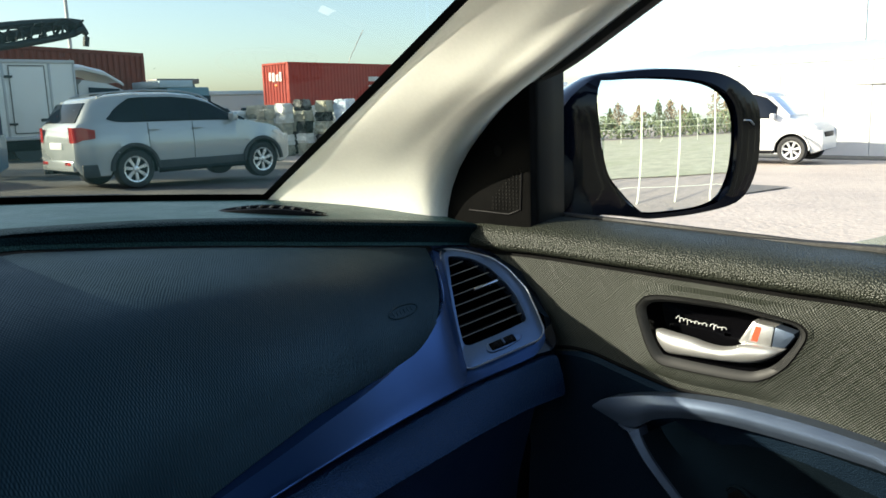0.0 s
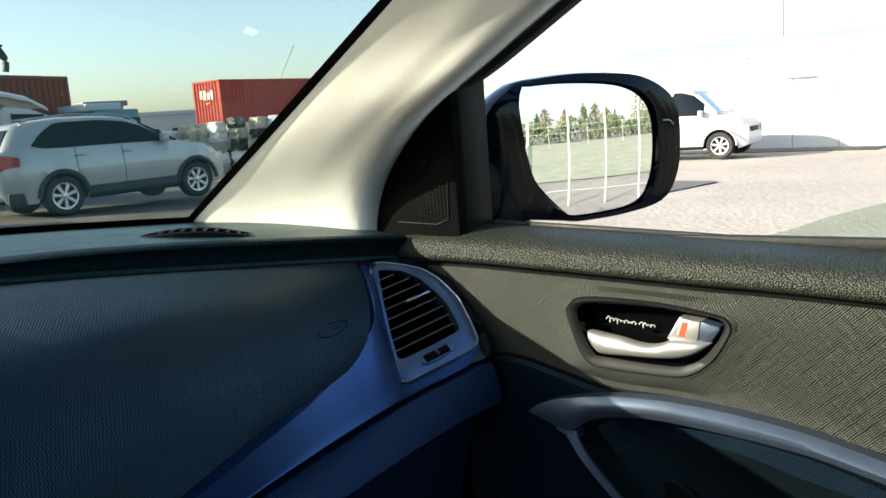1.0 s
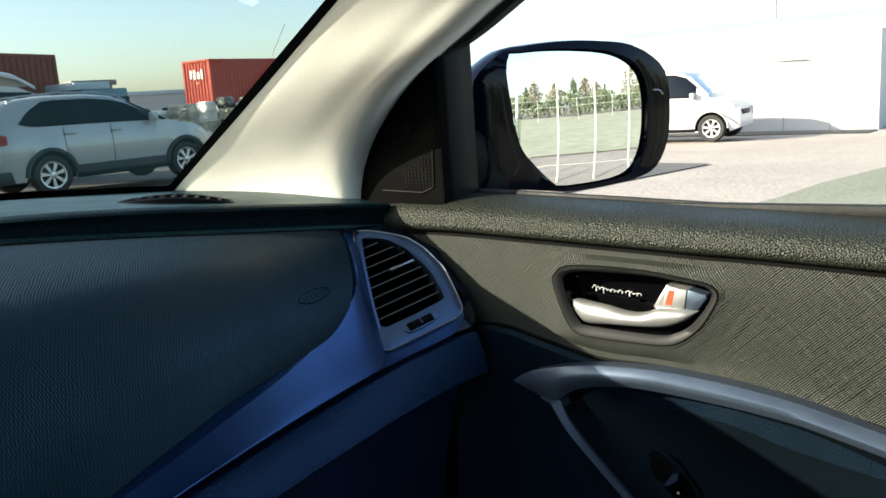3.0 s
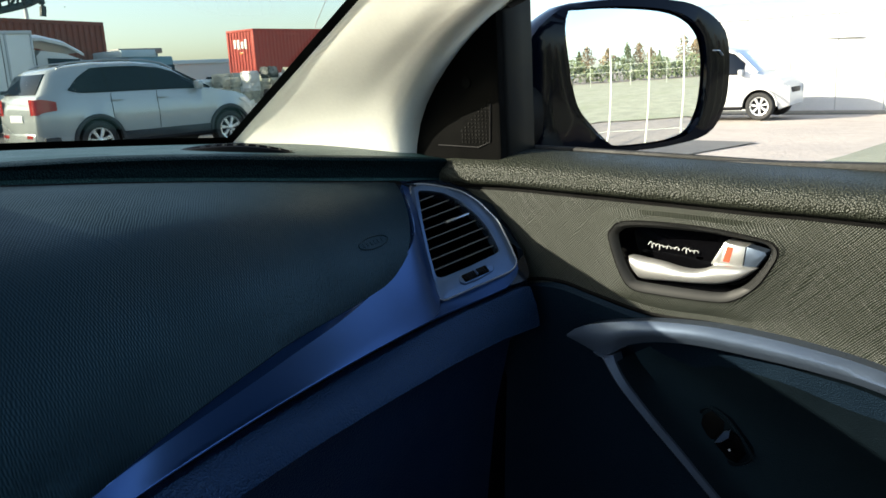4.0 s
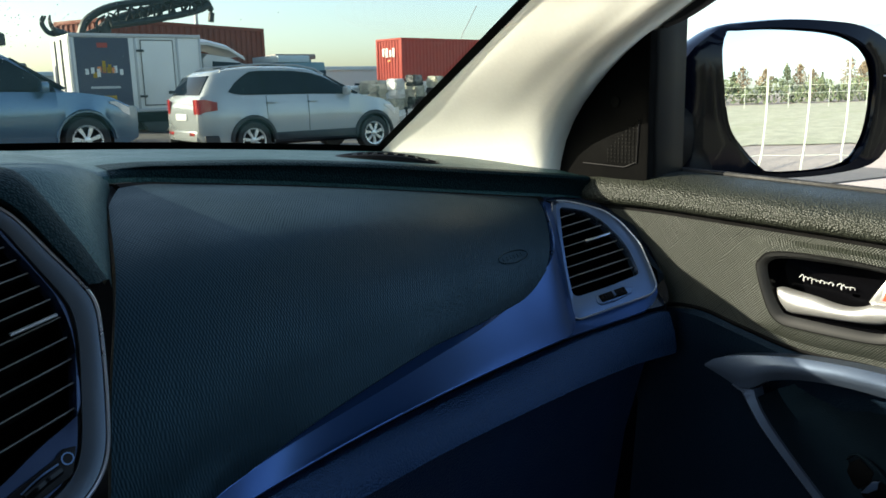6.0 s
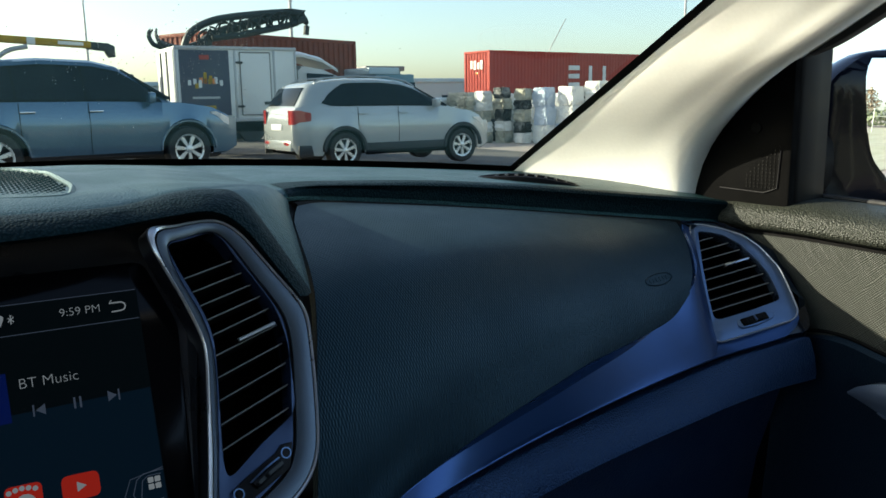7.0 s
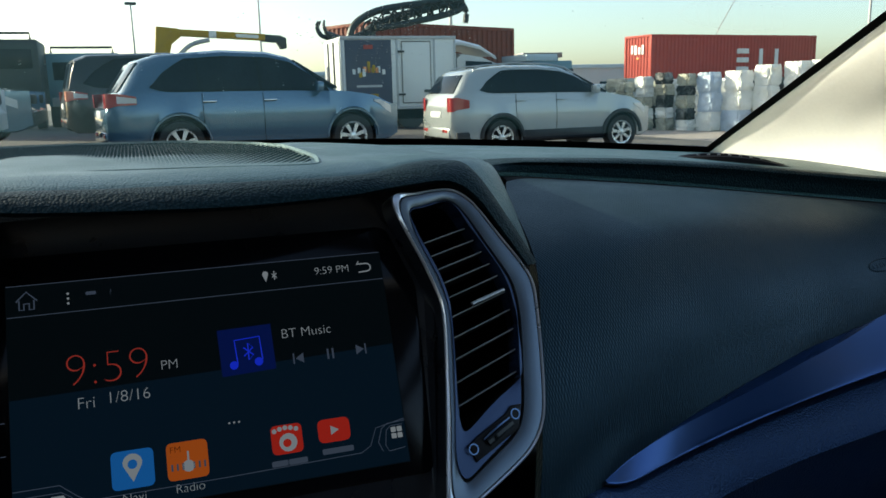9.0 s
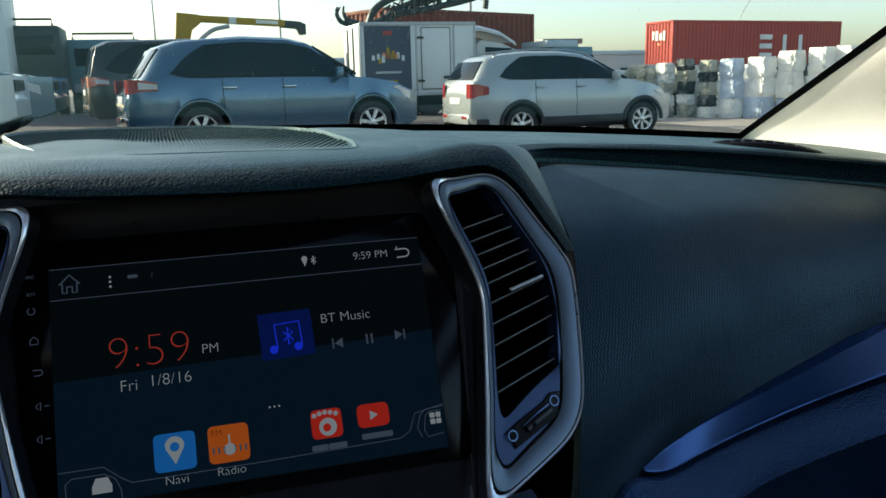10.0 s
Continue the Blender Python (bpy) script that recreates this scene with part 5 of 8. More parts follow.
for k, (a, b) in enumerate(zip(out_c, in_c)):
    f = min(1.0, k / 6)
    m = lerp(a, b, 0.62) + Vector((-0.0055, 0, 0.0012)) * f
    rows.append([a + Vector((0.02, 0, -0.002)), a, lerp(a, m, 0.5) + Vector((-0.0014, 0, 0.0006)) * f, m, lerp(m, b, 0.3) + Vector((-0.0006, 0, 0)) * f, b, b + Vector((0.016, 0, -0.001))])
bm = B()
loft(bm, rows)
part("pocket_trim", bm, M_POCKET, door, "satin metallic trim round the armrest pocket")
# strip running down from the trim's beak, with a bright outer edge
so = resample(spline([(0.7072, -0.0990, 1.0748), (0.7060, -0.1060, 1.0722), (0.7041, -0.1095, 1.0745), (0.7052, -0.1171, 1.0616), (0.7068, -0.1289, 1.0446), (0.7102, -0.1553, 1.0163), (0.7135, -0.1811, 0.9897), (0.7171, -0.2087, 0.9612), (0.7220, -0.2500, 0.9200), (0.7280, -0.32, 0.85)], 6), 44)
si = resample(spline([(0.7110, -0.1140, 1.0735), (0.7095, -0.1180, 1.0760), (0.7077, -0.1204, 1.0740), (0.7081, -0.1236, 1.0648), (0.7095, -0.1343, 1.0483), (0.7124, -0.1569, 1.0224), (0.7157, -0.1826, 0.9958), (0.7198, -0.2141, 0.9618), (0.7250, -0.2560, 0.9200), (0.7310, -0.326, 0.85)], 6), 44)
rows = []
for a, b in zip(so, si):
    w = (b - a).length
    rows.append([a + Vector((0.015, 0.002, 0)), a + Vector((0.002, 0, 0)), a + Vector((-0.0006, 0, 0)), lerp(a, b, 0.25) + Vector((-0.16 * w - 0.0006, 0, 0)), lerp(a, b, 0.6) + Vector((-0.12 * w, 0, 0)), b, b + Vector((0.014, 0, 0))])
bm = B()
loft(bm, rows)
part("pocket_strip", bm, M_POCKET, door, "narrow metallic strip")
bm = B()
rows = []
for a, b in zip(resample(in_c[10:40], 24), resample(si[2:], 24)):
    rows.append([a + Vector((0.004, 0, 0)), lerp(a, b, 0.03) + Vector((0.013, 0, 0)), lerp(a, b, 0.12) + Vector((0.023, 0, 0)), lerp(a, b, 0.5) + Vector((0.031, 0, 0)), lerp(a, b, 0.88) + Vector((0.024, 0, 0)), lerp(a, b, 0.97) + Vector((0.012, 0, 0)), b + Vector((0.003, 0, 0))])
loft(bm, rows)
part("pocket_back", bm, M_POCKETBACK, door, "dark recessed pocket panel")
bm = B()
SWO = [(-0.1873, 1.0242), (-0.1967, 1.0310), (-0.2133, 1.0230), (-0.2330, 0.9993), (-0.2342, 0.9917), (-0.2235, 0.9840), (-0.2117, 0.9847), (-0.1833, 1.0094)]
slab(bm, [Vector((0.744, p.x, p.y)) for p in rounded([(*p, 0) for p in SWO], 0.005)], (0.02, 0, 0), 0.001)
tube(bm, [Vector((0.7438, p.x, p.y)) for p in ring([(*p, 0) for p in SWO], 4)], 0.0012, 5)
sw = part("window_switch_plate", bm, M_POCKETBACK, door, "dark window switch plate")
bm = B()
slab(bm, [Vector((0.7425, y, z)) for y, z in ((-0.1900, 1.0222), (-0.1978, 1.0291), (-0.2098, 1.0205), (-0.2075, 1.0091), (-0.1994, 1.0013), (-0.1865, 1.0075))], (0.003, 0, 0), 0.0008)
part("finger_recess", bm, M_FRIT, sw, "black finger recess")
bm = B()
slab(bm, [Vector((0.7405, y, z)) for y, z in ((-0.2019, 0.9990), (-0.2144, 1.0161), (-0.2236, 1.0107), (-0.2299, 0.9966), (-0.2227, 0.9863), (-0.2151, 0.9882))], (0.006, 0, 0), 0.0015)
key = part("window_switch", bm, M_GLOSSBLACK, sw, "black rocker window switch")
# silver sliver stands for the highlight on the rocker's tip
bm = B()
slab(bm, [Vector((0.7398, y, z)) for y, z in ((-0.2023, 1.0006), (-0.2098, 1.0125), (-0.2158, 1.0158), (-0.2150, 1.0086), (-0.2075, 1.0021))], (0.003, 0, 0), 0.0005)
part("rocker_highlight", bm, M_SILVER, key, "pale tip of the rocker, coloured as its highlight")
bm = B()
disc(bm, (0.7398, -0.2160, 0.9975), (-1, 0, 0), 0.0011, 0.002, 8)
part("switch_lamp", bm, M_WHITE, key)
# armrest below the pocket
bm = B()
tube(bm, spline([(0.70, -0.235, 0.935), (0.70, -0.30, 0.945), (0.71, -0.42, 0.95), (0.72, -0.60, 0.95)], 5), 0.035, 12, 0.6)
part("armrest", bm, M_LOWER, door, "padded dark armrest")

# sail corner with tweeter
SAIL = [(0.150, 1.236), (0.144, 1.285), (0.116, 1.334), (0.062, 1.386), (0.024, 1.414), (0.024, 1.236)]


def sp(y, z, off=0.0):
    return Vector((0.7402 - 0.12 * y + off, y, z))


bm = B()
slab(bm, [sp(p.x, p.y) for p in rounded([(*p, 0) for p in SAIL], 0.012)], (0.03, 0, 0), 0.004)
sail = part("sail_panel", bm, M_SAIL, door, "black plastic corner panel with tweeter grille")
bm = B()
for k in range(9):
    for j in range(12):
        y, z = 0.036 + 0.0042 * k, 1.262 + 0.0038 * j
        if j * 0.0038 < 0.044 - 0.0042 * k * 0.9:
            disc(bm, sp(y, z, -0.0005), (-1, 0, 0), 0.0011, 0.001, 6)
gr = part("perforation", bm, M_FRIT, sail)
tagged(gr, kind="stuff")
bm = B()
tube(bm, [sp(0.100, 1.2585, -0.0005), sp(0.050, 1.2565, -0.0005), sp(0.036, 1.262, -0.0005), sp(0.034, 1.30, -0.0005)], 0.0009, 6)
part("tweeter_edge", bm, M_BLACK, sail)
bm = B()
disc(bm, sp(0.062, 1.322, -0.001), (-1, 0, 0), 0.006, 0.002, 14, 0.0005)
part("sail_emblem", bm, M_FRIT, sail)
bm = B()
rows = []
for z, w in ((1.243, 0.0), (1.30, 0.0), (1.36, 0.0), (1.402, 0.0)):
    rows.append([(0.7480, 0.044, z), (0.7420, 0.038, z), (0.7400, 0.032, z), (0.7430, 0.026, z), (0.7500, 0.0215, z), (0.775, 0.0215, z), (0.79, 0.021, z)])
loft(bm, [[Vector(p) for p in r] for r in rows])
part("window_post", bm, M_POST, door, "black upright bar at the window's front edge")
bm = B()
chan = spline([(0.752, 0.020, 1.398), (0.760, -0.012, 1.412), (0.768, -0.089, 1.457), (0.768, -0.20, 1.517), (0.762, -0.36, 1.59), (0.75, -0.60, 1.640), (0.75, -1.0, 1.645)], 6)
tube(bm, chan, 0.011, 8, 0.7)
part("window_channel", bm, M_RUBBER, door, "black rubber window channel")
# outer half of the door: slot seals, lowered pane, outer skin
bm = B()
box(bm, (0.012, 0.72, 0.010), (0.838, -0.33, 1.237), 0.003, Matrix.Rotation(radians(7.2), 4, "Z"))
part("outer_seal", bm, M_RUBBER, door, "black rubber window seal")
bm = B()
yy = [(0.010, 1.225), (-0.22, 1.232), (-0.267, 1.246), (-0.300, 1.2585), (-0.349, 1.272), (-0.42, 1.286), (-0.62, 1.315), (-0.62, 1.20), (0.010, 1.20)]
slab(bm, [Vector((0.839 - 0.128 * (y + 0.267), y, z)) for y, z in yy], (0.004, 0, 0), 0.0008)
pane = part("side_window_pane", bm, M_SIDEGLASS, door, "nearly fully lowered clear pane")
pane.visible_shadow = False
bm = B()
rows = []
for y in (0.55, 0.3, 0.05, -0.3, -0.7, -1.1, -1.8, -2.6, -3.3):
    w = 0.90 - 0.10 * max(0, (y + 0.2)) ** 2 * 2 - 0.05 * max(0, -2.0 - y) ** 2
    rows.append([Vector((w - 0.055, y, 1.238)), Vector((w - 0.02, y, 1.22)), Vector((w, y, 1.10)), Vector((w + 0.02, y, 0.85)), Vector((w, y, 0.55)), Vector((w - 0.05, y, 0.35))])
loft(bm, rows)
part("outer_skin", bm, M_NAVY, door, "dark navy painted body side")

# ---- wing mirror ----
mirror = thing("wing_mirror", "unfolded black wing mirror, convex glass", "wing mirror")
ML = Plane((0.950, -0.010, 1.315), (0.915, -0.400, 0.0), (0, 0, 1))
GL = [(-0.0930, 0.0715), (-0.0800, 0.0758), (-0.0339, 0.0770), (0.0265, 0.0730), (0.0611, 0.0645), (0.0850, 0.0480), (0.0945, 0.0270), (0.0955, -0.0084), (0.0895, -0.0420), (0.0731, -0.0655), (0.0516, -0.0728), (0.0170, -0.0755), (-0.0283, -0.0752), (-0.0410, -0.0695), (-0.0640, -0.0475), (-0.0810, -0.0240), (-0.0900, 0.0214)]
HO = [(-0.1415, 0.0120), (-0.1398, 0.0480), (-0.1250, 0.0640), (-0.1000, 0.0800), (-0.0800, 0.0848), (-0.0215, 0.0890), (0.0330, 0.0876), (0.0800, 0.0818), (0.1180, 0.0640), (0.1370, 0.0400), (0.1405, -0.0050), (0.1335, -0.0440), (0.1090, -0.0735), (0.0500, -0.0836), (-0.0180, -0.0850), (-0.0420, -0.0815), (-0.0920, -0.0745), (-0.1430, -0.0713)]
ho = ring([(*p, 0) for p in HO], 6)
gl_in = ring([(*p, 0) for p in GL], 8)


GA, HA = at_angle(gl_in), at_angle(ho)
bm = B()
rows = [[ML.at(a * 1.005, b * 1.01, -0.012) for a, b in GA], [ML.at(a * 1.04, b * 1.04, 0.002) for a, b in GA], [ML.at((a * 1.08 + c * 0.25) / 1.33, (b * 1.08 + d * 0.25) / 1.33, 0.003) for (a, b), (c, d) in zip(GA, HA)]]
rows += [[ML.at(c * f, d * f, o) for c, d in HA] for f, o in ((0.985, -0.002), (1.0, -0.010), (0.995, -0.03), (0.93, -0.065), (0.78, -0.095), (0.5, -0.115), (0.1, -0.122))]
loft(bm, rows, closed=True)
part("mirror_housing", bm, M_NAVY, mirror, "glossy dark navy mirror shell")
bm = B()
RC = 1.15
rows = []
for f in (1.0, 0.9, 0.8, 0.7, 0.6, 0.5, 0.4, 0.3, 0.2, 0.1, 0.001):
    rows.append([ML.at(a * f, b * f, 0.001 - ((a * f) ** 2 + (b * f) ** 2) / (2 * RC)) for a, b in GA])
loft(bm, rows, closed=True)
turn = Matrix.Translation(ML.o) @ Matrix.Rotation(radians(MIRROR_YAW), 4, "Z") @ Matrix.Rotation(radians(MIRROR_PITCH), 4, ML.u) @ Matrix.Translation(-ML.o)
bmesh.ops.transform(bm, matrix=turn, verts=bm.verts)
part("mirror_glass", bm, M_MIRROR, mirror, "convex silvered glass")
bm = B()
rows = []
for f in (0.0, 0.25, 0.5, 0.75, 1.0):
    c = lerp((0.795, 0.075, 1.275), ML.at(-0.118, -0.030, -0.040), f)
    hh = 0.036 + 0.014 * f
    rows.append([c + Vector((0.010 * math.cos(a), 0.034 * math.cos(a), hh * (abs(math.sin(a)) ** 0.6) * math.copysign(1, math.sin(a)))) for a in [2 * math.pi * k / 24 for k in range(24)]])
loft(bm, rows, closed=True, cap=True)
part("mirror_stem", bm, M_FRIT, mirror, "black mirror foot")
# small glint on the mirror shell, added as a pale glossy bar
bm = B()
tube(bm, spline([ML.at(0.108, 0.026, 0.0035), ML.at(0.117, 0.025, 0.0030), ML.at(0.124, 0.020, 0.0015)], 5), 0.0016, 8, 0.6)
part("shell_glint", bm, M_SPECGLASS, mirror, "pale glossy bar for a small glint on the shell")

# ---- shell of the cabin ----
AP = Vector((0.635, 0.337, 1.271))
APD = Vector((-0.085, -0.885, 0.457))


def ws_edge(s, side=1):
    p = AP + APD * s
    return Vector((p.x * side, p.y, p.z))


def ws_pt(u, s):
    """The windscreen: u across from -1 to 1, s up the rake in metres."""
    e = ws_edge(s)
    bulge = (1 - u * u)
    return Vector((e.x * u, e.y + 0.238 * bulge * (1 - 0.35 * s), e.z + 0.021 * bulge + 0.03 * bulge * s))


bm = B()
rows = [[ws_pt(-1 + 2 * i / 24, -0.03 + 0.87 * j / 12) for i in range(25)] for j in range(13)]
loft(bm, rows)
ws = part("windscreen", bm, M_WS, None)
tagged(ws, "clean tinted laminated windscreen with light dust", "windscreen", kind="structure")
ws.visible_shadow = False
bm = B()
loft(bm, [[ws_pt(-1 + 2 * i / 24, s) + Vector((0, -0.001, -0.003)) for i in range(25)] for s in (-0.03, 0.0, 0.009)])
for u0, u1 in ((0.985, 1.0), (-1.0, -0.985)):
    loft(bm, [[ws_pt(u, -0.03 + 0.87 * j / 16) + Vector((0, -0.001, -0.003)) for j in range(17)] for u in (u0, (u0 + u1) / 2, u1)])
loft(bm, [[ws_pt(-1 + 2 * i / 24, s) + Vector((0, -0.001, -0.003)) for i in range(25)] for s in (0.78, 0.81, 0.84)])
tagged(part("windscreen_border", bm, M_FRIT, None), "black printed border of the windscreen", "trim", kind="structure")


rnd = random.Random(21)
vs, fs = [], []
for k in range(300):
    u = rnd.gauss(0.34, 0.09) if k % 3 else rnd.uniform(-0.25, 0.75)
    s = rnd.gauss(0.235, 0.03) if k % 3 else rnd.uniform(0.08, 0.40)
    c, r = ws_pt(u, s) + Vector((0, -0.0008, -0.0016)), rnd.uniform(0.0002, 0.0006)
    du, ds = (ws_pt(u + 0.01, s) - ws_pt(u, s)).normalized(), (ws_pt(u, s + 0.01) - ws_pt(u, s)).normalized()
    i = len(vs)
    vs += [c + r * (math.cos(a) * du + (1.0 + rnd.random()) * math.sin(a) * ds) for a in [k6 * math.pi / 3 for k6 in range(6)]]
    fs.append(tuple(range(i, i + 6)))
me = bpy.data.meshes.new("windscreen_dirt")
me.from_pydata([tuple(v) for v in vs], [], fs)
me.materials.append(surf("dried_dust", (0.35, 0.36, 0.35), 0.9, var=0.1))
tagged(new("windscreen_dirt", me), "dried dust specks on the windscreen", "dust", kind="stuff")


def pillar(side):
    """A-pillar trim, from the glass edge over a soft ridge to the door seal."""
    E = resample(spline([(0.723, 0.132, 1.236), (0.7245, 0.124, 1.277), (0.7275, 0.100, 1.320), (0.734, 0.049, 1.371), (0.742, -0.016, 1.412), (0.750, -0.089, 1.456), (0.748, -0.25, 1.540), (0.735, -0.42, 1.605)], 6), 30)
    W = [ws_edge(-0.02 + 0.86 * k / 30) for k in range(31)]
    W = [w + Vector((0.0, -0.004, -0.004)) for w in W]
    rows = []
    for k, (w, e) in enumerate(zip(W, E)):
        g = min(1.0, k / 11)
        v = Vector((-0.78, -0.60, -0.09)) * (0.014 + 0.075 * g * g * (3 - 2 * g))
        a, m, q = lerp(w, e, 0.30) + v * 0.38, lerp(w, e, 0.62) + v * 0.75, lerp(w, e, 0.90) + v * 0.94
        pts = spline([w + Vector((0.004, 0.010, 0.0)), w, a, m, q, e, e + Vector((0.005, 0.006, -0.003))], 4)
        rows.append([Vector((p.x * side, p.y, p.z)) for p in pts])
    bm = B()
    loft(bm, rows)
    return part("pillar_trim", bm, M_PILLAR, None)


tagged(pillar(1), "beige woven-textured windscreen pillar trim", "pillar", kind="structure")
tagged(pillar(-1), "beige windscreen pillar trim on the driver's side", "pillar", kind="structure")
bm = B()
rows = []
for y, z, w in ((-0.40, 1.655, 0.58), (-0.55, 1.69, 0.60), (-1.0, 1.70, 0.62), (-1.8, 1.70, 0.62), (-2.6, 1.66, 0.60)):
    rows.append([Vector((w * math.sin(a), y, z - 0.10 * (1 - math.cos(a * 0.9)))) for a in [(-1.25 + 2.5 * k / 16) for k in range(17)]] )
sheet(bm, rows, 0.03, (0, 0, 1))
tagged(part("ceiling", bm, M_HEAD, None), "pale cloth headliner", "ceiling", kind="structure")
bm = B()
box(bm, (1.5, 3.2, 0.04), (0, -1.1, 0.38))
tagged(part("floor", bm, M_CARPET, None), "dark carpeted car floor", "floor", kind="structure")
# unseen plain wall, added to keep daylight from behind off the dashboard
bm = B()
box(bm, (1.60, 0.05, 1.34), (0, -1.62, 1.05))
tagged(part("wall_rear_light_stop", bm, M_CARPET, None), "plain dark unseen wall, added to cut light from behind", "wall", kind="structure")
bm = B()
box(bm, (0.06, 3.3, 0.84), (-0.80, -1.0, 0.80), 0.01)
box(bm, (0.05, 0.12, 0.50), (-0.77, -0.95, 1.43), 0.01)
box(bm, (0.05, 0.20, 0.50), (-0.77, -2.45, 1.43), 0.01)
box(bm, (0.05, 2.3, 0.05), (-0.72, -1.5, 1.655), 0.01)
tagged(part("wall_driver_side", bm, M_LOWER, None), "dark driver-side door wall with open window", "wall", kind="structure")
bm = B()
box(bm, (0.05, 2.0, 0.84), (0.80, -1.66, 0.80), 0.01)
box(bm, (0.05, 0.12, 0.50), (0.775, -0.98, 1.43), 0.01)
box(bm, (0.05, 0.20, 0.50), (0.77, -2.45, 1.43), 0.01)
box(bm, (0.05, 1.8, 0.05), (0.72, -1.75, 1.655), 0.01)
tagged(part("wall_passenger_side", bm, M_LOWER, None), "dark rear passenger-side wall", "wall", kind="structure")
bm = B()
box(bm, (1.56, 0.05, 0.88), (0, 0.50, 0.80))
tagged(part("wall_bulkhead", bm, M_CARPET, None), "dark bulkhead under the dashboard", "wall", kind="structure")
# ---- yard ----


def gz(x, y):
    """Height of the yard: it falls gently away to the right, and is level by the car."""
    xx = max(-12.0, min(36.0, x))
    r = math.hypot(x, y)
    k = max(0.0, min(1.0, (r - 3.0) / 9.0))
    k = k * k * (3 - 2 * k)
    if y < 0:
        k *= max(0.0, 1 + y / 10)
    return k * (0.33 - 0.048 * xx + 0.0006 * xx * xx)


def spaced(a, b, n):
    return [a + (b - a) * k / n for k in range(n + 1)]


xs = [-1500, -500, -150, -60] + spaced(-40, 60, 50) + [80, 150, 400, 1500]
ys = [-1500, -500, -150, -60] + spaced(-40, 60, 50) + [80, 150, 400, 1500]
bm = B()
loft(bm, [[Vector((x, y, gz(x, y) + (0.012 * noise.noise((x * 0.6, y * 0.6, 0)) if abs(x) < 70 and abs(y) < 70 else 0))) for x in xs] for y in ys])
tagged(part("ground", bm, M_GROUND, None), "dusty pale concrete yard with tyre stains", "ground", kind="structure")


def patch(name, label, x0, x1, y0, y1, n, mat, edge):
    """A thin laid surface over the yard, with an uneven border."""
    bm = B()
    rows = []
    for y in spaced(y0, y1, n):
        a, b = x0 + edge * noise.noise((y * 0.15, 3.1, 0)), x1 + edge * noise.noise((y * 0.15, 9.7, 0))
        rows.append([Vector((x, y, gz(x, y) + 0.022)) for x in spaced(a, b, n)])
    loft(bm, rows)
    tagged(part(name, bm, mat, None), label, name, kind="structure")


patch("road", "worn grey asphalt lane under the parked cars", -40.0, 14.5, 5.0, 58.0, 60, M_ASPHALT, 1.2)
patch("lawn", "dry winter grass on the empty lot", -30.0, 70.0, -38.0, -8.5, 30, M_DRYGRASS, 1.0)


def wheel(parent, x, y, r, w, material=None, spokes=7):
    """A wheel whose outer face looks to -y when y is negative, else to +y."""
    s = -1 if y < 0 else 1
    bm = B()
    prof = [(r * 0.64, w * 0.42), (r * 0.72, w * 0.5), (r * 0.94, w * 0.48), (r, w * 0.36), (r, -w * 0.36), (r * 0.94, -w * 0.5), (r * 0.64, -w * 0.42)]
    loft(bm, [[Vector((x + a * math.cos(t), y + s * b, r + a * math.sin(t))) for a, b in prof] for t in [2 * math.pi * k / 28 for k in range(29)]])
    tyre = part("wheel", bm, M_RUBBER, parent, "black tyre")
    bm = B()
    loft(bm, [[Vector((x + a * math.cos(t), y + s * b, r + a * math.sin(t))) for t in [2 * math.pi * k / 28 for k in range(28)]] for a, b in ((r * 0.66, w * 0.44), (r * 0.62, w * 0.45), (r * 0.60, w * 0.25), (r * 0.1, w * 0.2))], closed=True)
    part("rim_well", bm, M_BLACK, tyre)
    bm = B()
    loft(bm, [[Vector((x + a * math.cos(t), y + s * b, r + a * math.sin(t))) for t in [2 * math.pi * k / 28 for k in range(28)]] for a, b in ((r * 0.67, w * 0.42), (r * 0.67, w * 0.48), (r * 0.60, w * 0.46), (r * 0.59, w * 0.3))], closed=True)
    for k in range(spokes):
        t = 2 * math.pi * k / spokes + 0.3
        d, e = Vector((math.cos(t), 0, math.sin(t))), Vector((-math.sin(t), 0, math.cos(t)))
        c = Vector((x, y + s * w * 0.40, r))
        slab(bm, [c + d * r * 0.10 + e * r * 0.06, c + d * r * 0.62 + e * r * 0.10, c + d * r * 0.62 - e * r * 0.10, c + d * r * 0.10 - e * r * 0.06], (0, -s * 0.03, 0), 0.004, 1)
    disc(bm, (x, y + s * w * 0.45, r), (0, s, 0), r * 0.16, 0.05, 14, 0.005)
    part("rim", bm, material or M_ALLOY, tyre, "silver alloy rim")


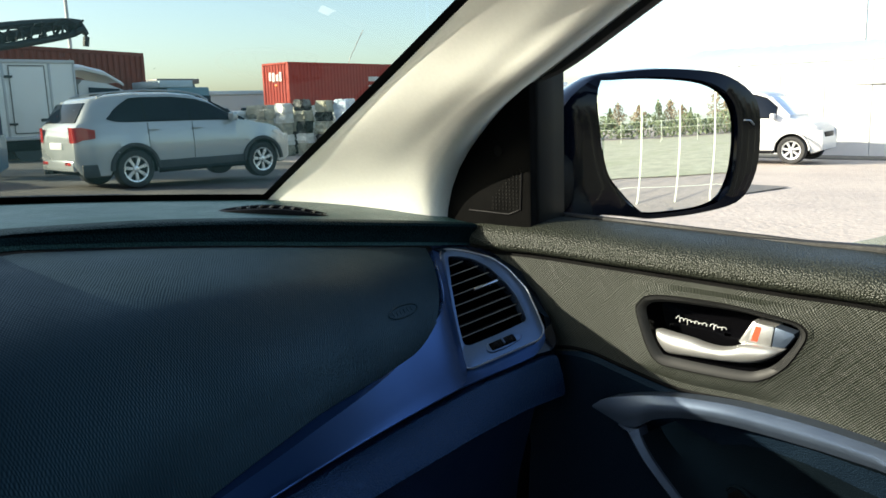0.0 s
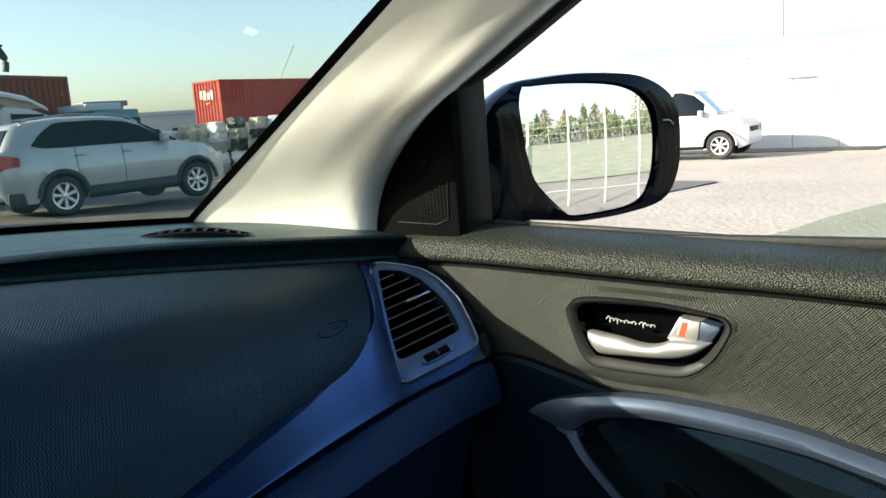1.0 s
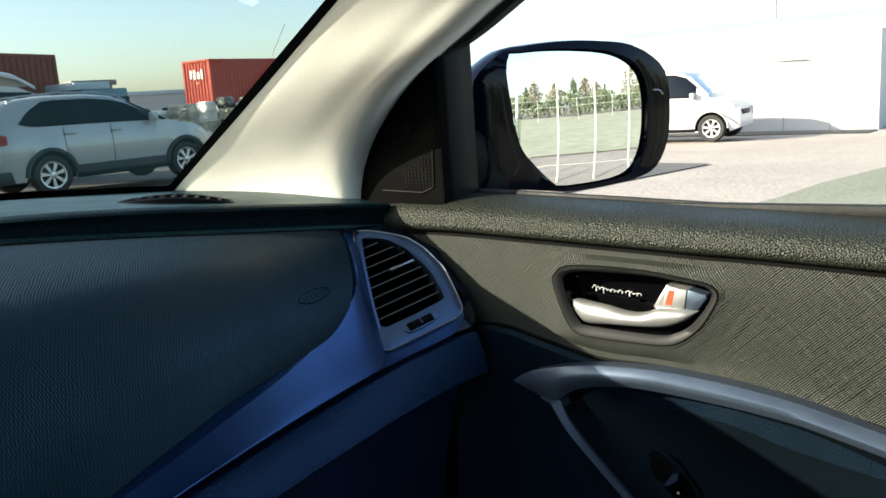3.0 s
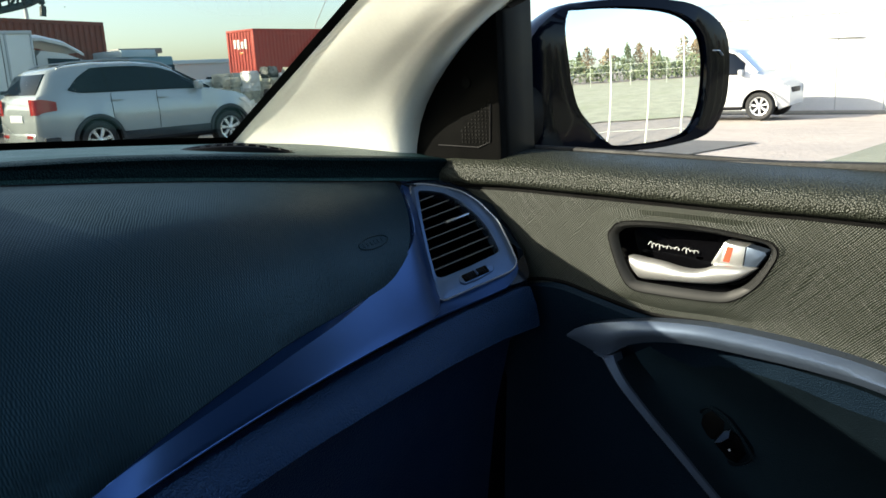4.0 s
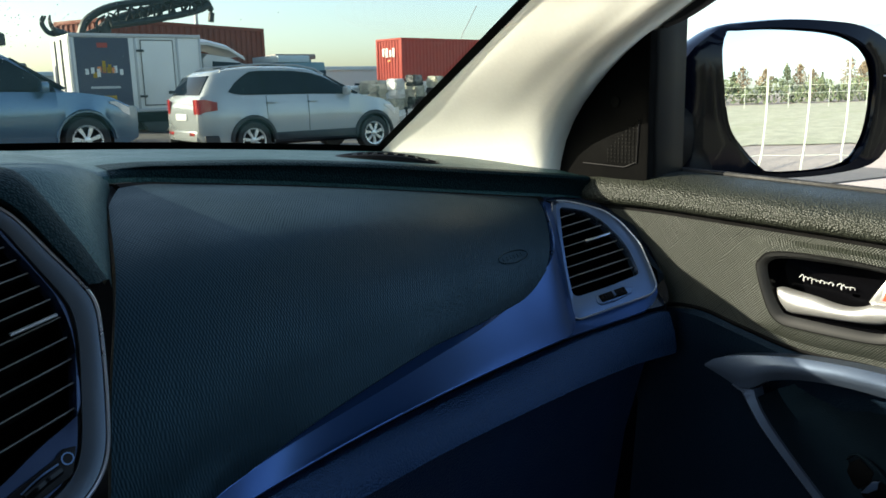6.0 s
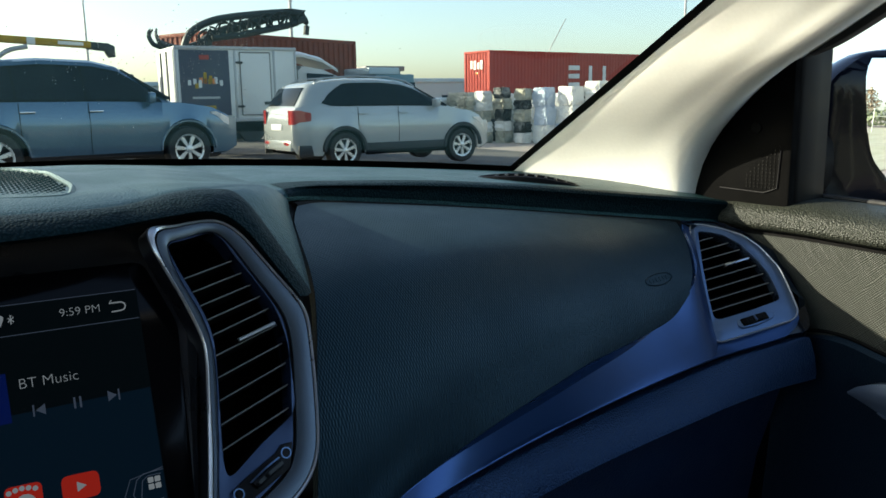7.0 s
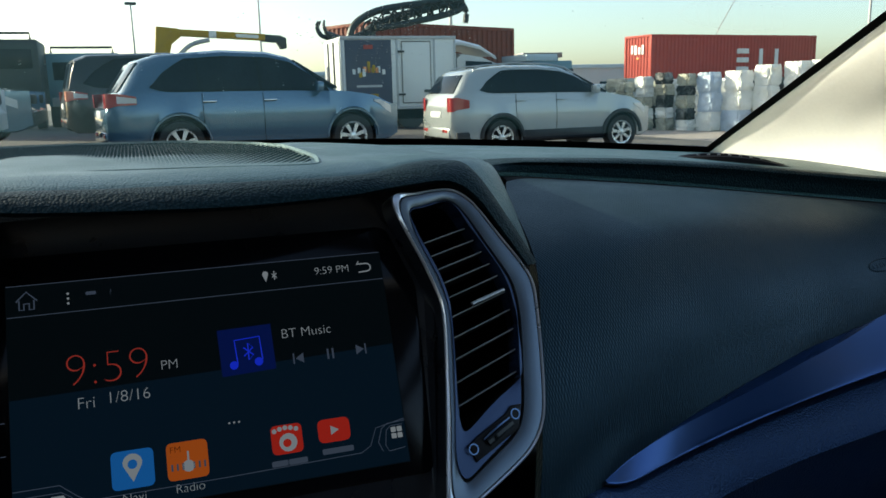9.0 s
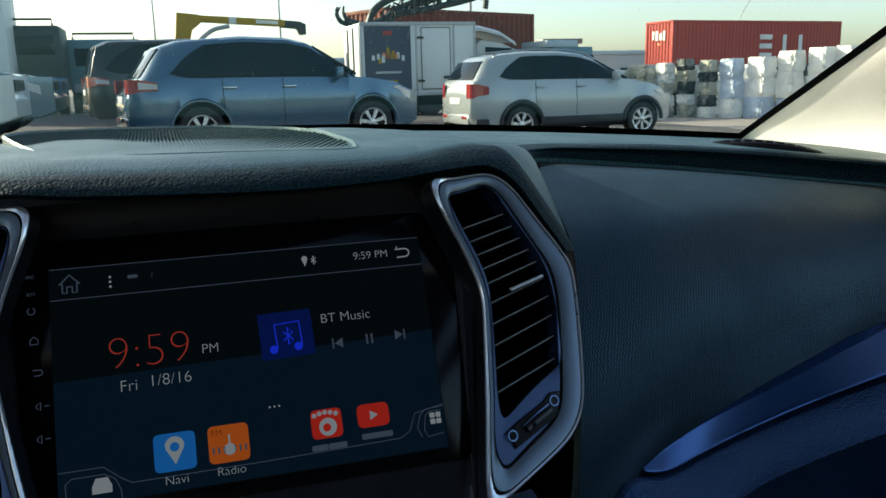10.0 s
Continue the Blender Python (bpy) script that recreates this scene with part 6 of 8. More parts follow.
def vehicle(name, label, at, paint, L, W, H, axle_r, axle_f, belt, roofline, hood_x, clad=None, group="", tail=True, wheel_r=0.35, glass_x=(), rails=True, hi_tail=False, screen=None):
    """A car facing +x, rear bumper at x = 0, on its wheels at z = 0. roofline: rows of x, top z, half-width at the top."""
    car = thing(name, label, "car", at, group)
    hw = W / 2
    def topz(x):
        return float(np.interp(x, [r[0] for r in roofline], [r[1] for r in roofline]))
    def topw(x):
        return min(float(np.interp(x, [r[0] for r in roofline], [r[2] for r in roofline])), width(x) * 0.945)
    def width(x):
        r = math.sin(max(0.0, min(1.0, x / 0.46)) * math.pi / 2)
        f = math.sin(max(0.0, min(1.0, (L - x) / 0.85)) * math.pi / 2)
        return hw * min(0.76 + 0.24 * r ** 0.8, 0.70 + 0.30 * f)
    def beltz(x):
        return min(belt + 0.03 * (1 - x / L), topz(x) - 0.015)
    def low(x):
        z = 0.26
        for a in (axle_r, axle_f):
            d = abs(x - a) / (wheel_r + 0.07)
            if d < 1:
                z = max(z, wheel_r + (wheel_r + 0.07) * math.sqrt(1 - d * d))
        if x < 0.12:
            z = max(z, 0.26 + (0.12 - x) * 1.5)
        if x > L - 0.25:
            z = max(z, 0.24 + (x - L + 0.25) * 0.4)
        return z
    def side(x, k):
        """k from 0 at the belt to 1 at the roof edge."""
        w0, w1 = width(x) * 0.958, topw(x)
        b, t = beltz(x), topz(x) - 0.05
        return (w0 + (w1 - w0) * k ** 1.25, b + (max(t, b) - b) * k)
    cuts = sorted(set([0.0, 0.02, 0.08] + [L * k / 60 for k in range(1, 60)] + [L - 0.06, L - 0.015, L] + [a + s * (wheel_r + 0.07) * f for a in (axle_r, axle_f) for s in (-1, 1) for f in (1.0, 0.999, 0.9, 0.7)]))
    rows = []
    for x in cuts:
        w, lz, bz, tz = width(x), low(x), beltz(x), topz(x)
        end = min(1.0, max(0.0, x / 0.06)) if x < 0.06 else min(1.0, max(0.0, (L - x) / 0.06))
        half = [(w * 0.93, lz), (w * 0.970, lz + 0.02), (w * 0.982, max(lz + 0.03, 0.52)), (w, max(lz + 0.05, 0.70)), (w * 0.992, max(lz + 0.07, 0.84)), (w * 0.958, bz)]
        for k in (0.35, 0.7, 1.0):
            half.append(side(x, k))
        half.append((topw(x) * 0.86, tz - 0.012))
        half.append((topw(x) * 0.45, tz))
        ringpts = [(-a, b) for a, b in half] + [(a, b) for a, b in reversed(half)]
        rows.append([Vector((x, a, b)) for a, b in ringpts])
    bm = B()
    vs = loft(bm, rows)
    bm.faces.new(vs[0])
    bm.faces.new(vs[-1])
    bmesh.ops.recalc_face_normals(bm, faces=bm.faces)
    body = part("body", bm, paint, car)
    bm = B()
    box(bm, (L - 0.5, W * 0.78, 0.5), (L / 2, 0, 0.52))
    part("underbody", bm, M_FRIT, car)
    for s in (-1, 1):
        xr, xf = glass_x[0][0] - 0.06, glass_x[-1][1] + 0.08

        def pane_at(x, f, out):
            t = max(0.0, (x - xr) / (xf - xr))
            kb = 0.07 + 0.12 * max(0.0, 1 - t / 0.10) ** 2
            kt = max(kb + 0.02, 0.88 * min(1.0, t / 0.20) ** 0.5)
            w, z = side(x, kb + (kt - kb) * f)
            return Vector((x, s * (w + out), z))

        bm = B()
        sheet(bm, [[pane_at(x, f, 0.004) for x in spaced(xr, xf, 40)] for f in (-0.04, 0.25, 0.5, 0.75, 1.04)], 0.02, (0, -s, 0))
        part("window_surround", bm, M_FRIT, car)
        cut = [xr] + [g[1] for g in glass_x[:-1]] + [xf]
        for x0, x1 in zip(cut, cut[1:]):
            bm = B()
            sheet(bm, [[pane_at(x, f, 0.009) for x in spaced(x0 + 0.015, x1 - 0.015, 16)] for f in (0.02, 0.25, 0.5, 0.75, 0.98)], 0.01, (0, -s, 0))
            part("side_window", bm, M_DARKGLASS, car, "dark tinted side window")
        for xs_ in cut[1:-1]:
            bm = B()
            tube(bm, [Vector((xs_ + 0.02, s * (width(xs_) * q), z)) for q, z in ((0.985, 0.36), (0.9835, 0.52), (1.001, 0.70), (0.993, 0.84), (0.960, beltz(xs_)))], 0.006, 5)
            part("door_seam", bm, M_FRIT, car)
        for x in (axle_r, axle_f):
            wheel(car, x, s * (hw - 0.13), wheel_r, 0.23)
            bm = B()
            path = [Vector((x + (wheel_r + 0.085) * math.cos(t), s * (hw * 0.985), wheel_r + (wheel_r + 0.085) * math.sin(t))) for t in [math.pi * k / 18 for k in range(19)]]
            tube(bm, path, 0.045 if clad else 0.022, 6, 1.0, (0, 1, 0))
            part("wheel_arch", bm, clad or paint, car)
        if clad:
            bm = B()
            for xa, xb in ((0.06, axle_r - wheel_r - 0.08), (axle_r + wheel_r + 0.08, axle_f - wheel_r - 0.08)):
                box(bm, (xb - xa, 0.05, 0.22), ((xa + xb) / 2, s * hw * (0.975 if 1 < xa < 3 else 0.93), 0.37), 0.015)
            part("sill_cladding", bm, clad, car)
        for x in ([x0 + 0.10 for x0, *_ in glass_x][-2:]):
            bm = B()
            box(bm, (0.20, 0.03, 0.03), (x, s * (width(x) + 0.012), belt - 0.10), 0.008)
            part("door_handle", bm, paint if clad else M_CHROME, car)
        if tail:
            top_z, drop = (1.12, 0.26) if hi_tail else (1.10, 0.20)
            row_x = (0.32, 0.22, 0.12, 0.05, 0.015) if hi_tail else (0.40, 0.28, 0.15, 0.05, 0.015)
            spots = [(x, width(x) * 0.985 + 0.012) for x in row_x] + [(-0.004, width(0.02) * 0.94), (-0.006, width(0.02) * 0.80)]
            bm = B()
            sheet(bm, [[Vector((x, s * y, top_z - drop * f * (0.55 + 0.45 * min(1, k / 3)) - 0.05 * max(0, 1 - k / 2))) for k, (x, y) in enumerate(spots)] for f in (0, 0.5, 1)], 0.02, (0.3, -s * 0.8, 0))
            lamp = part("tail_lamp", bm, M_TAIL, car, "red tail lamp")
            if not hi_tail:
                bm = B()
                sheet(bm, [[Vector((x, s * (y + 0.004), top_z - drop * f * (0.55 + 0.45 * min(1, k / 3)) - 0.05 * max(0, 1 - k / 2))) for k, (x, y) in enumerate(spots[:3])] for f in (0.22, 0.5, 0.8)], 0.006, (0.3, -s * 0.8, 0))
                part("clear_lens", bm, M_SPECGLASS, lamp, "clear end of the lamp")
            bm = B()
            box(bm, (0.03, 0.24, 0.06), (-0.022, s * hw * 0.54, 0.50), 0.01)
            part("bumper_reflector", bm, M_TAIL, car)
        bm = B()
        sheet(bm, [[Vector((x, s * (width(x) * 0.990 + 0.008), min(0.92, topz(x) - 0.05) - (0.02 + 0.10 * min(1.0, (x - L + 0.54) / 0.26)) * f)) for x in spaced(L - 0.52, L - 0.16, 6)] for f in (0, 0.5, 1)], 0.03, (-0.3, -s * 0.8, 0))
        part("head_lamp", bm, M_SPECGLASS, car, "clear head lamp")
        bm = B()
        tube(bm, [Vector((x, s * width(x) * 0.972, 0.30)) for x in spaced(axle_r + wheel_r + 0.08, axle_f - wheel_r - 0.08, 6)], 0.05, 6)
        part("sill", bm, M_BLACK, car)
        xm = hood_x - 0.42
        bm = B()
        box(bm, (0.11, 0.20, 0.16), (xm, s * (hw + 0.06), belt + 0.08), 0.03)
        part("door_mirror", bm, paint, car)
        if rails:
            bm = B()
            xr = [0.55, 0.75, 1.4, 2.1, 2.5, 2.7]
            tube(bm, [Vector((x, s * topw(x) * 0.90, topz(x) + (0.0 if k in (0, 5) else 0.035))) for k, x in enumerate(xr)], 0.018, 6)
            part("roof_rail", bm, M_SATIN, car, "silver roof rail")
    # tailgate glass, plate bar, bumper
    bm = B()
    xg0 = float(np.interp(belt + 0.04, [roofline[0][1], roofline[1][1]], [roofline[0][0], roofline[1][0]])) if roofline[1][1] > belt else 0.05
    pts = []
    for z in (belt + 0.06, H - 0.18):
        x = float(np.interp(z, [r[1] for r in roofline[:5]], [r[0] for r in roofline[:5]]))
        pts.append((x - 0.012, z, topw(x) * 0.90 if z > belt + 0.1 else hw * 0.70))
    (xa, za, wa), (xb, zb, wb) = pts
    slab(bm, [Vector((xa, wa, za)), Vector((xa, -wa, za)), Vector((xb, -wb, zb)), Vector((xb, wb, zb))], (0.03, 0, -0.01), 0.01)
    part("rear_window", bm, M_DARKGLASS, car, "dark rear window")
    bm = B()
    box(bm, (0.14, W * 0.74, 0.20), (0.04, 0, 0.46), 0.05)
    part("rear_bumper", bm, paint, car)
    bm = B()
    box(bm, (0.03, 0.52, 0.12), (-0.004, 0, 0.80), 0.01)
    part("number_plate", bm, M_PLATE, car, "white number plate, unreadable")
    # windscreen
    bm = B()
    i = [k for k, r in enumerate(roofline) if r[0] <= hood_x][-1]
    xh, xt = hood_x, roofline[i - 1][0]
    x0, x1 = xh - 0.05, xt + 0.08
    slab(bm, [Vector((x0, width(x0) * 0.88, topz(x0) + 0.012)), Vector((x0, -width(x0) * 0.88, topz(x0) + 0.012)), Vector((x1, -topw(x1) * 0.93, topz(x1) + 0.006)), Vector((x1, topw(x1) * 0.93, topz(x1) + 0.006))], (-0.02, 0, -0.03), 0.008)
    part("front_window", bm, screen or M_DARKGLASS, car)
    bm = B()
    box(bm, (0.05, W * 0.42, 0.14), (L - 0.035, 0, 0.72), 0.02)
    part("radiator_grille", bm, M_BLACK, car)
    return car


def stand(x, y, turn=0.0, dz=0.0):
    return Matrix.Translation((x, y, gz(x, y) + dz)) @ Matrix.Rotation(radians(turn), 4, "Z")


vehicle("suv", "blue-grey sport utility vehicle, tinted windows, red tail lamps", stand(-0.35, 11.90, 8.0, -0.05) @ Matrix.Translation((0, 0.815, 0)), M_BLUECAR, 4.60, 1.89, 1.725, 0.98, 3.68, 1.06,
        [(0.0, 0.86, 0.80), (0.13, 1.04, 0.80), (0.52, 1.57, 0.60), (0.80, 1.655, 0.62), (1.7, 1.725, 0.66), (2.4, 1.70, 0.66), (2.75, 1.62, 0.66), (3.52, 1.09, 0.76), (4.12, 1.00, 0.74), (4.45, 0.86, 0.66), (4.60, 0.62, 0.60)], 3.52,
        glass_x=((0.66, 1.30, 0.36, 0.02), (1.315, 2.21, 0.02, 0.0), (2.225, 3.22, 0.0, -0.50)), group="parked suvs", rails=False)
vehicle("suv", "silver sport utility vehicle, grey cladding, clear-and-red tail lamps", stand(5.55, 13.66, 1.0, -0.02) @ Matrix.Translation((0, 0.795, 0)), M_SILVERCAR, 4.50, 1.85, 1.72, 1.00, 3.68, 1.14,
        [(0.0, 0.84, 0.80), (0.04, 1.12, 0.79), (0.13, 1.24, 0.76), (0.33, 1.56, 0.64), (0.40, 1.615, 0.62), (0.75, 1.675, 0.63), (1.3, 1.715, 0.66), (1.9, 1.715, 0.66), (2.35, 1.665, 0.66), (2.65, 1.575, 0.67), (3.42, 1.135, 0.77), (3.90, 1.06, 0.75), (4.20, 0.96, 0.70), (4.40, 0.82, 0.63), (4.50, 0.62, 0.56)], 3.42,
        clad=M_CARCLAD, glass_x=((0.62, 1.27, 0.36, 0.02), (1.285, 2.15, 0.02, 0.0), (2.165, 3.06, 0.0, -0.50)), group="parked suvs", hi_tail=True)
vehicle("dark_van", "black minivan with chrome tail trim", stand(-1.20, 17.3, 8.0) @ Matrix.Translation((0, 0.9, 0)), M_BLACKCAR, 4.9, 1.9, 1.85, 1.0, 3.9, 1.10,
        [(0.0, 0.9, 0.82), (0.06, 1.1, 0.82), (0.22, 1.72, 0.70), (0.5, 1.83, 0.70), (2.0, 1.87, 0.72), (3.0, 1.80, 0.70), (3.9, 1.15, 0.78), (4.5, 1.02, 0.74), (4.8, 0.85, 0.66), (4.9, 0.62, 0.60)], 3.9,
        glass_x=((0.40, 1.5, 0.05, 0.0), (1.56, 2.6, 0.0, 0.0), (2.66, 3.55, 0.0, -0.40)), rails=False)
vehicle("sedan", "dark blue-grey saloon car", stand(-5.85, 12.3, 0.0) @ Matrix.Translation((0, 0.9, 0)), M_BLUECAR, 4.5, 1.8, 1.45, 0.95, 3.6, 0.95,
        [(0.0, 0.80, 0.72), (0.25, 1.02, 0.72), (0.8, 1.05, 0.70), (1.5, 1.40, 0.58), (2.2, 1.46, 0.60), (2.7, 1.40, 0.60), (3.4, 0.99, 0.72), (4.0, 0.90, 0.70), (4.35, 0.76, 0.62), (4.5, 0.55, 0.56)], 3.4,
        glass_x=((1.35, 2.1, 0.15, 0.0), (2.15, 2.95, 0.0, -0.35)), wheel_r=0.32, rails=False, group="parked saloons")
vehicle("sedan", "silver-blue saloon car in the row", stand(-5.90, 13.9, 0.0) @ Matrix.Translation((0, 0.9, 0)), M_BLUECAR, 4.5, 1.8, 1.45, 0.95, 3.6, 0.95,
        [(0.0, 0.80, 0.72), (0.25, 1.02, 0.72), (0.8, 1.05, 0.70), (1.5, 1.40, 0.58), (2.2, 1.46, 0.60), (2.7, 1.40, 0.60), (3.4, 0.99, 0.72), (4.0, 0.90, 0.70), (4.35, 0.76, 0.62), (4.5, 0.55, 0.56)], 3.4,
        glass_x=((1.35, 2.1, 0.15, 0.0), (2.15, 2.95, 0.0, -0.35)), wheel_r=0.32, rails=False, group="parked saloons")
vehicle("sedan", "white saloon car at the end of the row", stand(-6.05, 10.1, 0.0) @ Matrix.Translation((0, 0.9, 0)), M_WHITECAR, 4.5, 1.8, 1.45, 0.95, 3.6, 0.95,
        [(0.0, 0.80, 0.72), (0.25, 1.02, 0.72), (0.8, 1.05, 0.70), (1.5, 1.40, 0.58), (2.2, 1.46, 0.60), (2.7, 1.40, 0.60), (3.4, 0.99, 0.72), (4.0, 0.90, 0.70), (4.35, 0.76, 0.62), (4.5, 0.55, 0.56)], 3.4,
        glass_x=((1.35, 2.1, 0.15, 0.0), (2.15, 2.95, 0.0, -0.35)), wheel_r=0.32, rails=False, group="parked saloons")

# white delivery van by the building
vehicle("white_van", "white delivery van parked against the white building", stand(20.6, 11.75, -85.0, 0.02) @ Matrix.Translation((0, 0.80, 0)), M_WHITECAR, 4.85, 1.9, 1.93, 1.0, 4.18, 1.12,
        [(0.0, 0.9, 0.86), (0.04, 1.1, 0.86), (0.12, 1.80, 0.78), (0.3, 1.90, 0.78), (2.0, 1.93, 0.80), (3.2, 1.88, 0.78), (3.5, 1.78, 0.76), (4.15, 1.16, 0.80), (4.58, 1.04, 0.76), (4.78, 0.90, 0.72), (4.85, 0.60, 0.66)], 4.15,
        glass_x=((2.85, 3.70, 0.0, -0.35),), rails=False, tail=False, screen=M_SPECGLASS)


def box_truck(at):
    """Small delivery truck with a cargo box: rear at x = 0, facing +x, right side to -y."""
    t = thing("box_truck", "white box truck with navy graphic panel and side door", "truck", at)
    L, W, z0, z1 = 2.85, 1.70, 0.80, 2.50
    bm = B()
    box(bm, (L, W, z1 - z0), (L / 2, 0, (z0 + z1) / 2), 0.02)
    body = part("cargo_box", bm, M_BOXWHITE, t)
    for z in (z0 + 0.04, z1 - 0.03):
        bm = B()
        box(bm, (L + 0.02, 0.03, 0.08), (L / 2, -W / 2 - 0.008, z), 0.01)
        part("box_rail", bm, M_POLE, t)
    for x in (0.02, 1.36, 2.30, L - 0.02):
        bm = B()
        box(bm, (0.05, 0.02, z1 - z0 - 0.1), (x, -W / 2 - 0.008, (z0 + z1) / 2), 0.006)
        part("box_post", bm, M_POLE, t)
    bm = B()
    box(bm, (1.12, 0.012, 1.50), (0.66, -W / 2 - 0.008, (z0 + z1) / 2 + 0.02))
    panel = part("graphic_panel", bm, M_BOXBLUE, t, "navy advertising panel with unreadable marks")
    marks = [(0.66, 2.26, 0.22, 0.10, M_REDC)]
    rnd = random.Random(4)
    for k in range(7):
        marks.append((0.30 + 0.12 * k, 1.72 + rnd.uniform(-0.06, 0.10), 0.07, rnd.uniform(0.10, 0.28), M_YELLOW if k in (3, 4) else M_BOXWHITE))
    for k in range(5):
        marks.append((0.46 + 0.10 * k, 1.64 + rnd.uniform(-0.05, 0.12), 0.08, 0.12, (M_YELLOW, M_AMBER, M_TAIL, M_YELLOW, M_AMBER)[k]))
    marks += [(0.66, 1.36, 0.62, 0.05, M_POLE), (0.66, 1.10, 0.42, 0.16, M_YELLOW)]
    for x, z, w, h, mat in marks:
        bm = B()
        box(bm, (w, 0.008, h), (x, -W / 2 - 0.017, z))
        part("panel_mark", bm, mat, panel)
    bm = B()
    box(bm, (0.70, 0.025, 1.40), (1.84, -W / 2 - 0.012, 1.66), 0.008)
    dr = part("side_door", bm, M_BOXWHITE, t, "white side door")
    bm = B()
    fr = [Vector((x, -W / 2 - 0.018, z)) for x, z in ((1.48, 0.95), (2.20, 0.95), (2.20, 2.38), (1.48, 2.38))]
    for a, b in zip(fr, fr[1:] + fr[:1]):
        tube(bm, [a, b], 0.012, 5)
    part("door_seal", bm, M_LOUVRE, dr)
    for z in (1.15, 2.15):
        bm = B()
        box(bm, (0.16, 0.04, 0.05), (1.46, -W / 2 - 0.03, z), 0.008)
        part("hinge", bm, M_STEEL, dr)
    bm = B()
    box(bm, (0.20, 0.05, 0.07), (2.12, -W / 2 - 0.03, 1.22), 0.01)
    part("latch", bm, M_STEEL, dr)
    for y in (-0.42, 0.42):
        bm = B()
        box(bm, (0.03, 0.80, 1.58), (-0.014, y, 1.65), 0.01)
        rd = part("rear_door", bm, M_BOXWHITE, t, "white rear door")
        bm = B()
        tube(bm, [Vector((-0.045, y * 0.7, 0.92)), Vector((-0.045, y * 0.7, 2.40))], 0.02, 6)
        part("lock_rod", bm, M_STEEL, rd)
    bm = B()
    box(bm, (0.02, 0.30, 0.62), (-0.035, 0.42, 1.55))
    part("rear_notice", bm, M_BOXBLUE, t, "small dark notice with yellow marks")
    bm = B()
    box(bm, (4.6, 0.75, 0.22), (2.4, 0, 0.66), 0.02)
    box(bm, (2.4, 1.5, 0.10), (1.4, 0, 0.74))
    part("chassis", bm, M_FRIT, t)
    bm = B()
    rows = []
    for x, z, w in ((2.95, 2.06, 0.72), (3.05, 2.16, 0.76), (3.6, 2.08, 0.76), (4.0, 1.92, 0.74), (4.35, 1.35, 0.78), (4.6, 1.1, 0.78), (4.68, 0.7, 0.76)):
        rows.append([Vector((x, w * math.copysign(1, k) * (0.95 if abs(k) == 1 else 1) if k else 0, zz)) for k, zz in ((-2, 0.55), (-2, min(z, 1.2)), (-1, z - 0.08), (0, z), (1, z - 0.08), (2, min(z, 1.2)), (2, 0.55))])
    vs = loft(bm, rows)
    bm.faces.new(vs[0]), bm.faces.new(vs[-1])
    cab = part("cab", bm, M_WHITECAR, t, "white rounded cab")
    bm = B()
    rows = []
    for x, z in ((2.88, 2.12), (2.90, 2.46), (3.1, 2.46), (3.6, 2.34), (4.0, 2.10)):
        rows.append([Vector((x, y, z - 0.10 * (abs(y) / 0.7) ** 4)) for y in spaced(-0.70, 0.70, 12)])
    sheet(bm, rows, 0.06, (0, 0, -1))
    part("roof_deflector", bm, M_WHITECAR, t, "curved white roof air deflector")
    bm = B()
    slab(bm, [Vector((x, -0.79, z)) for x, z in ((3.15, 1.25), (4.15, 1.25), (3.85, 1.88), (3.15, 1.92))], (0, 0.03, 0), 0.01)
    part("cab_window", bm, M_DARKGLASS, t)
    for x in (0.75, 3.75):
        for s in (-1, 1):
            wheel(t, x, s * 0.66, 0.31, 0.22, M_POLE, 5)
    return t


box_truck(stand(4.65, 19.13, -1.0, -0.02))


def ribbed(p0, along, up, length, height, pitch, depth, out):
    """A corrugated steel wall as a mesh."""
    bm = B()
    prof = []
    n = int(length / pitch)
    for k in range(n):
        for f, d in ((0.0, 0.0), (0.30, 0.0), (0.45, depth), (0.85, depth)):
            prof.append(((k + f) * length / n, d))
    prof.append((length, 0.0))
    p0, along, up, out = map(Vector, (p0, along, up, out))
    loft(bm, [[p0 + along * a - out * d for a, d in prof], [p0 + along * a - out * d + up * height for a, d in prof]])
    return bm


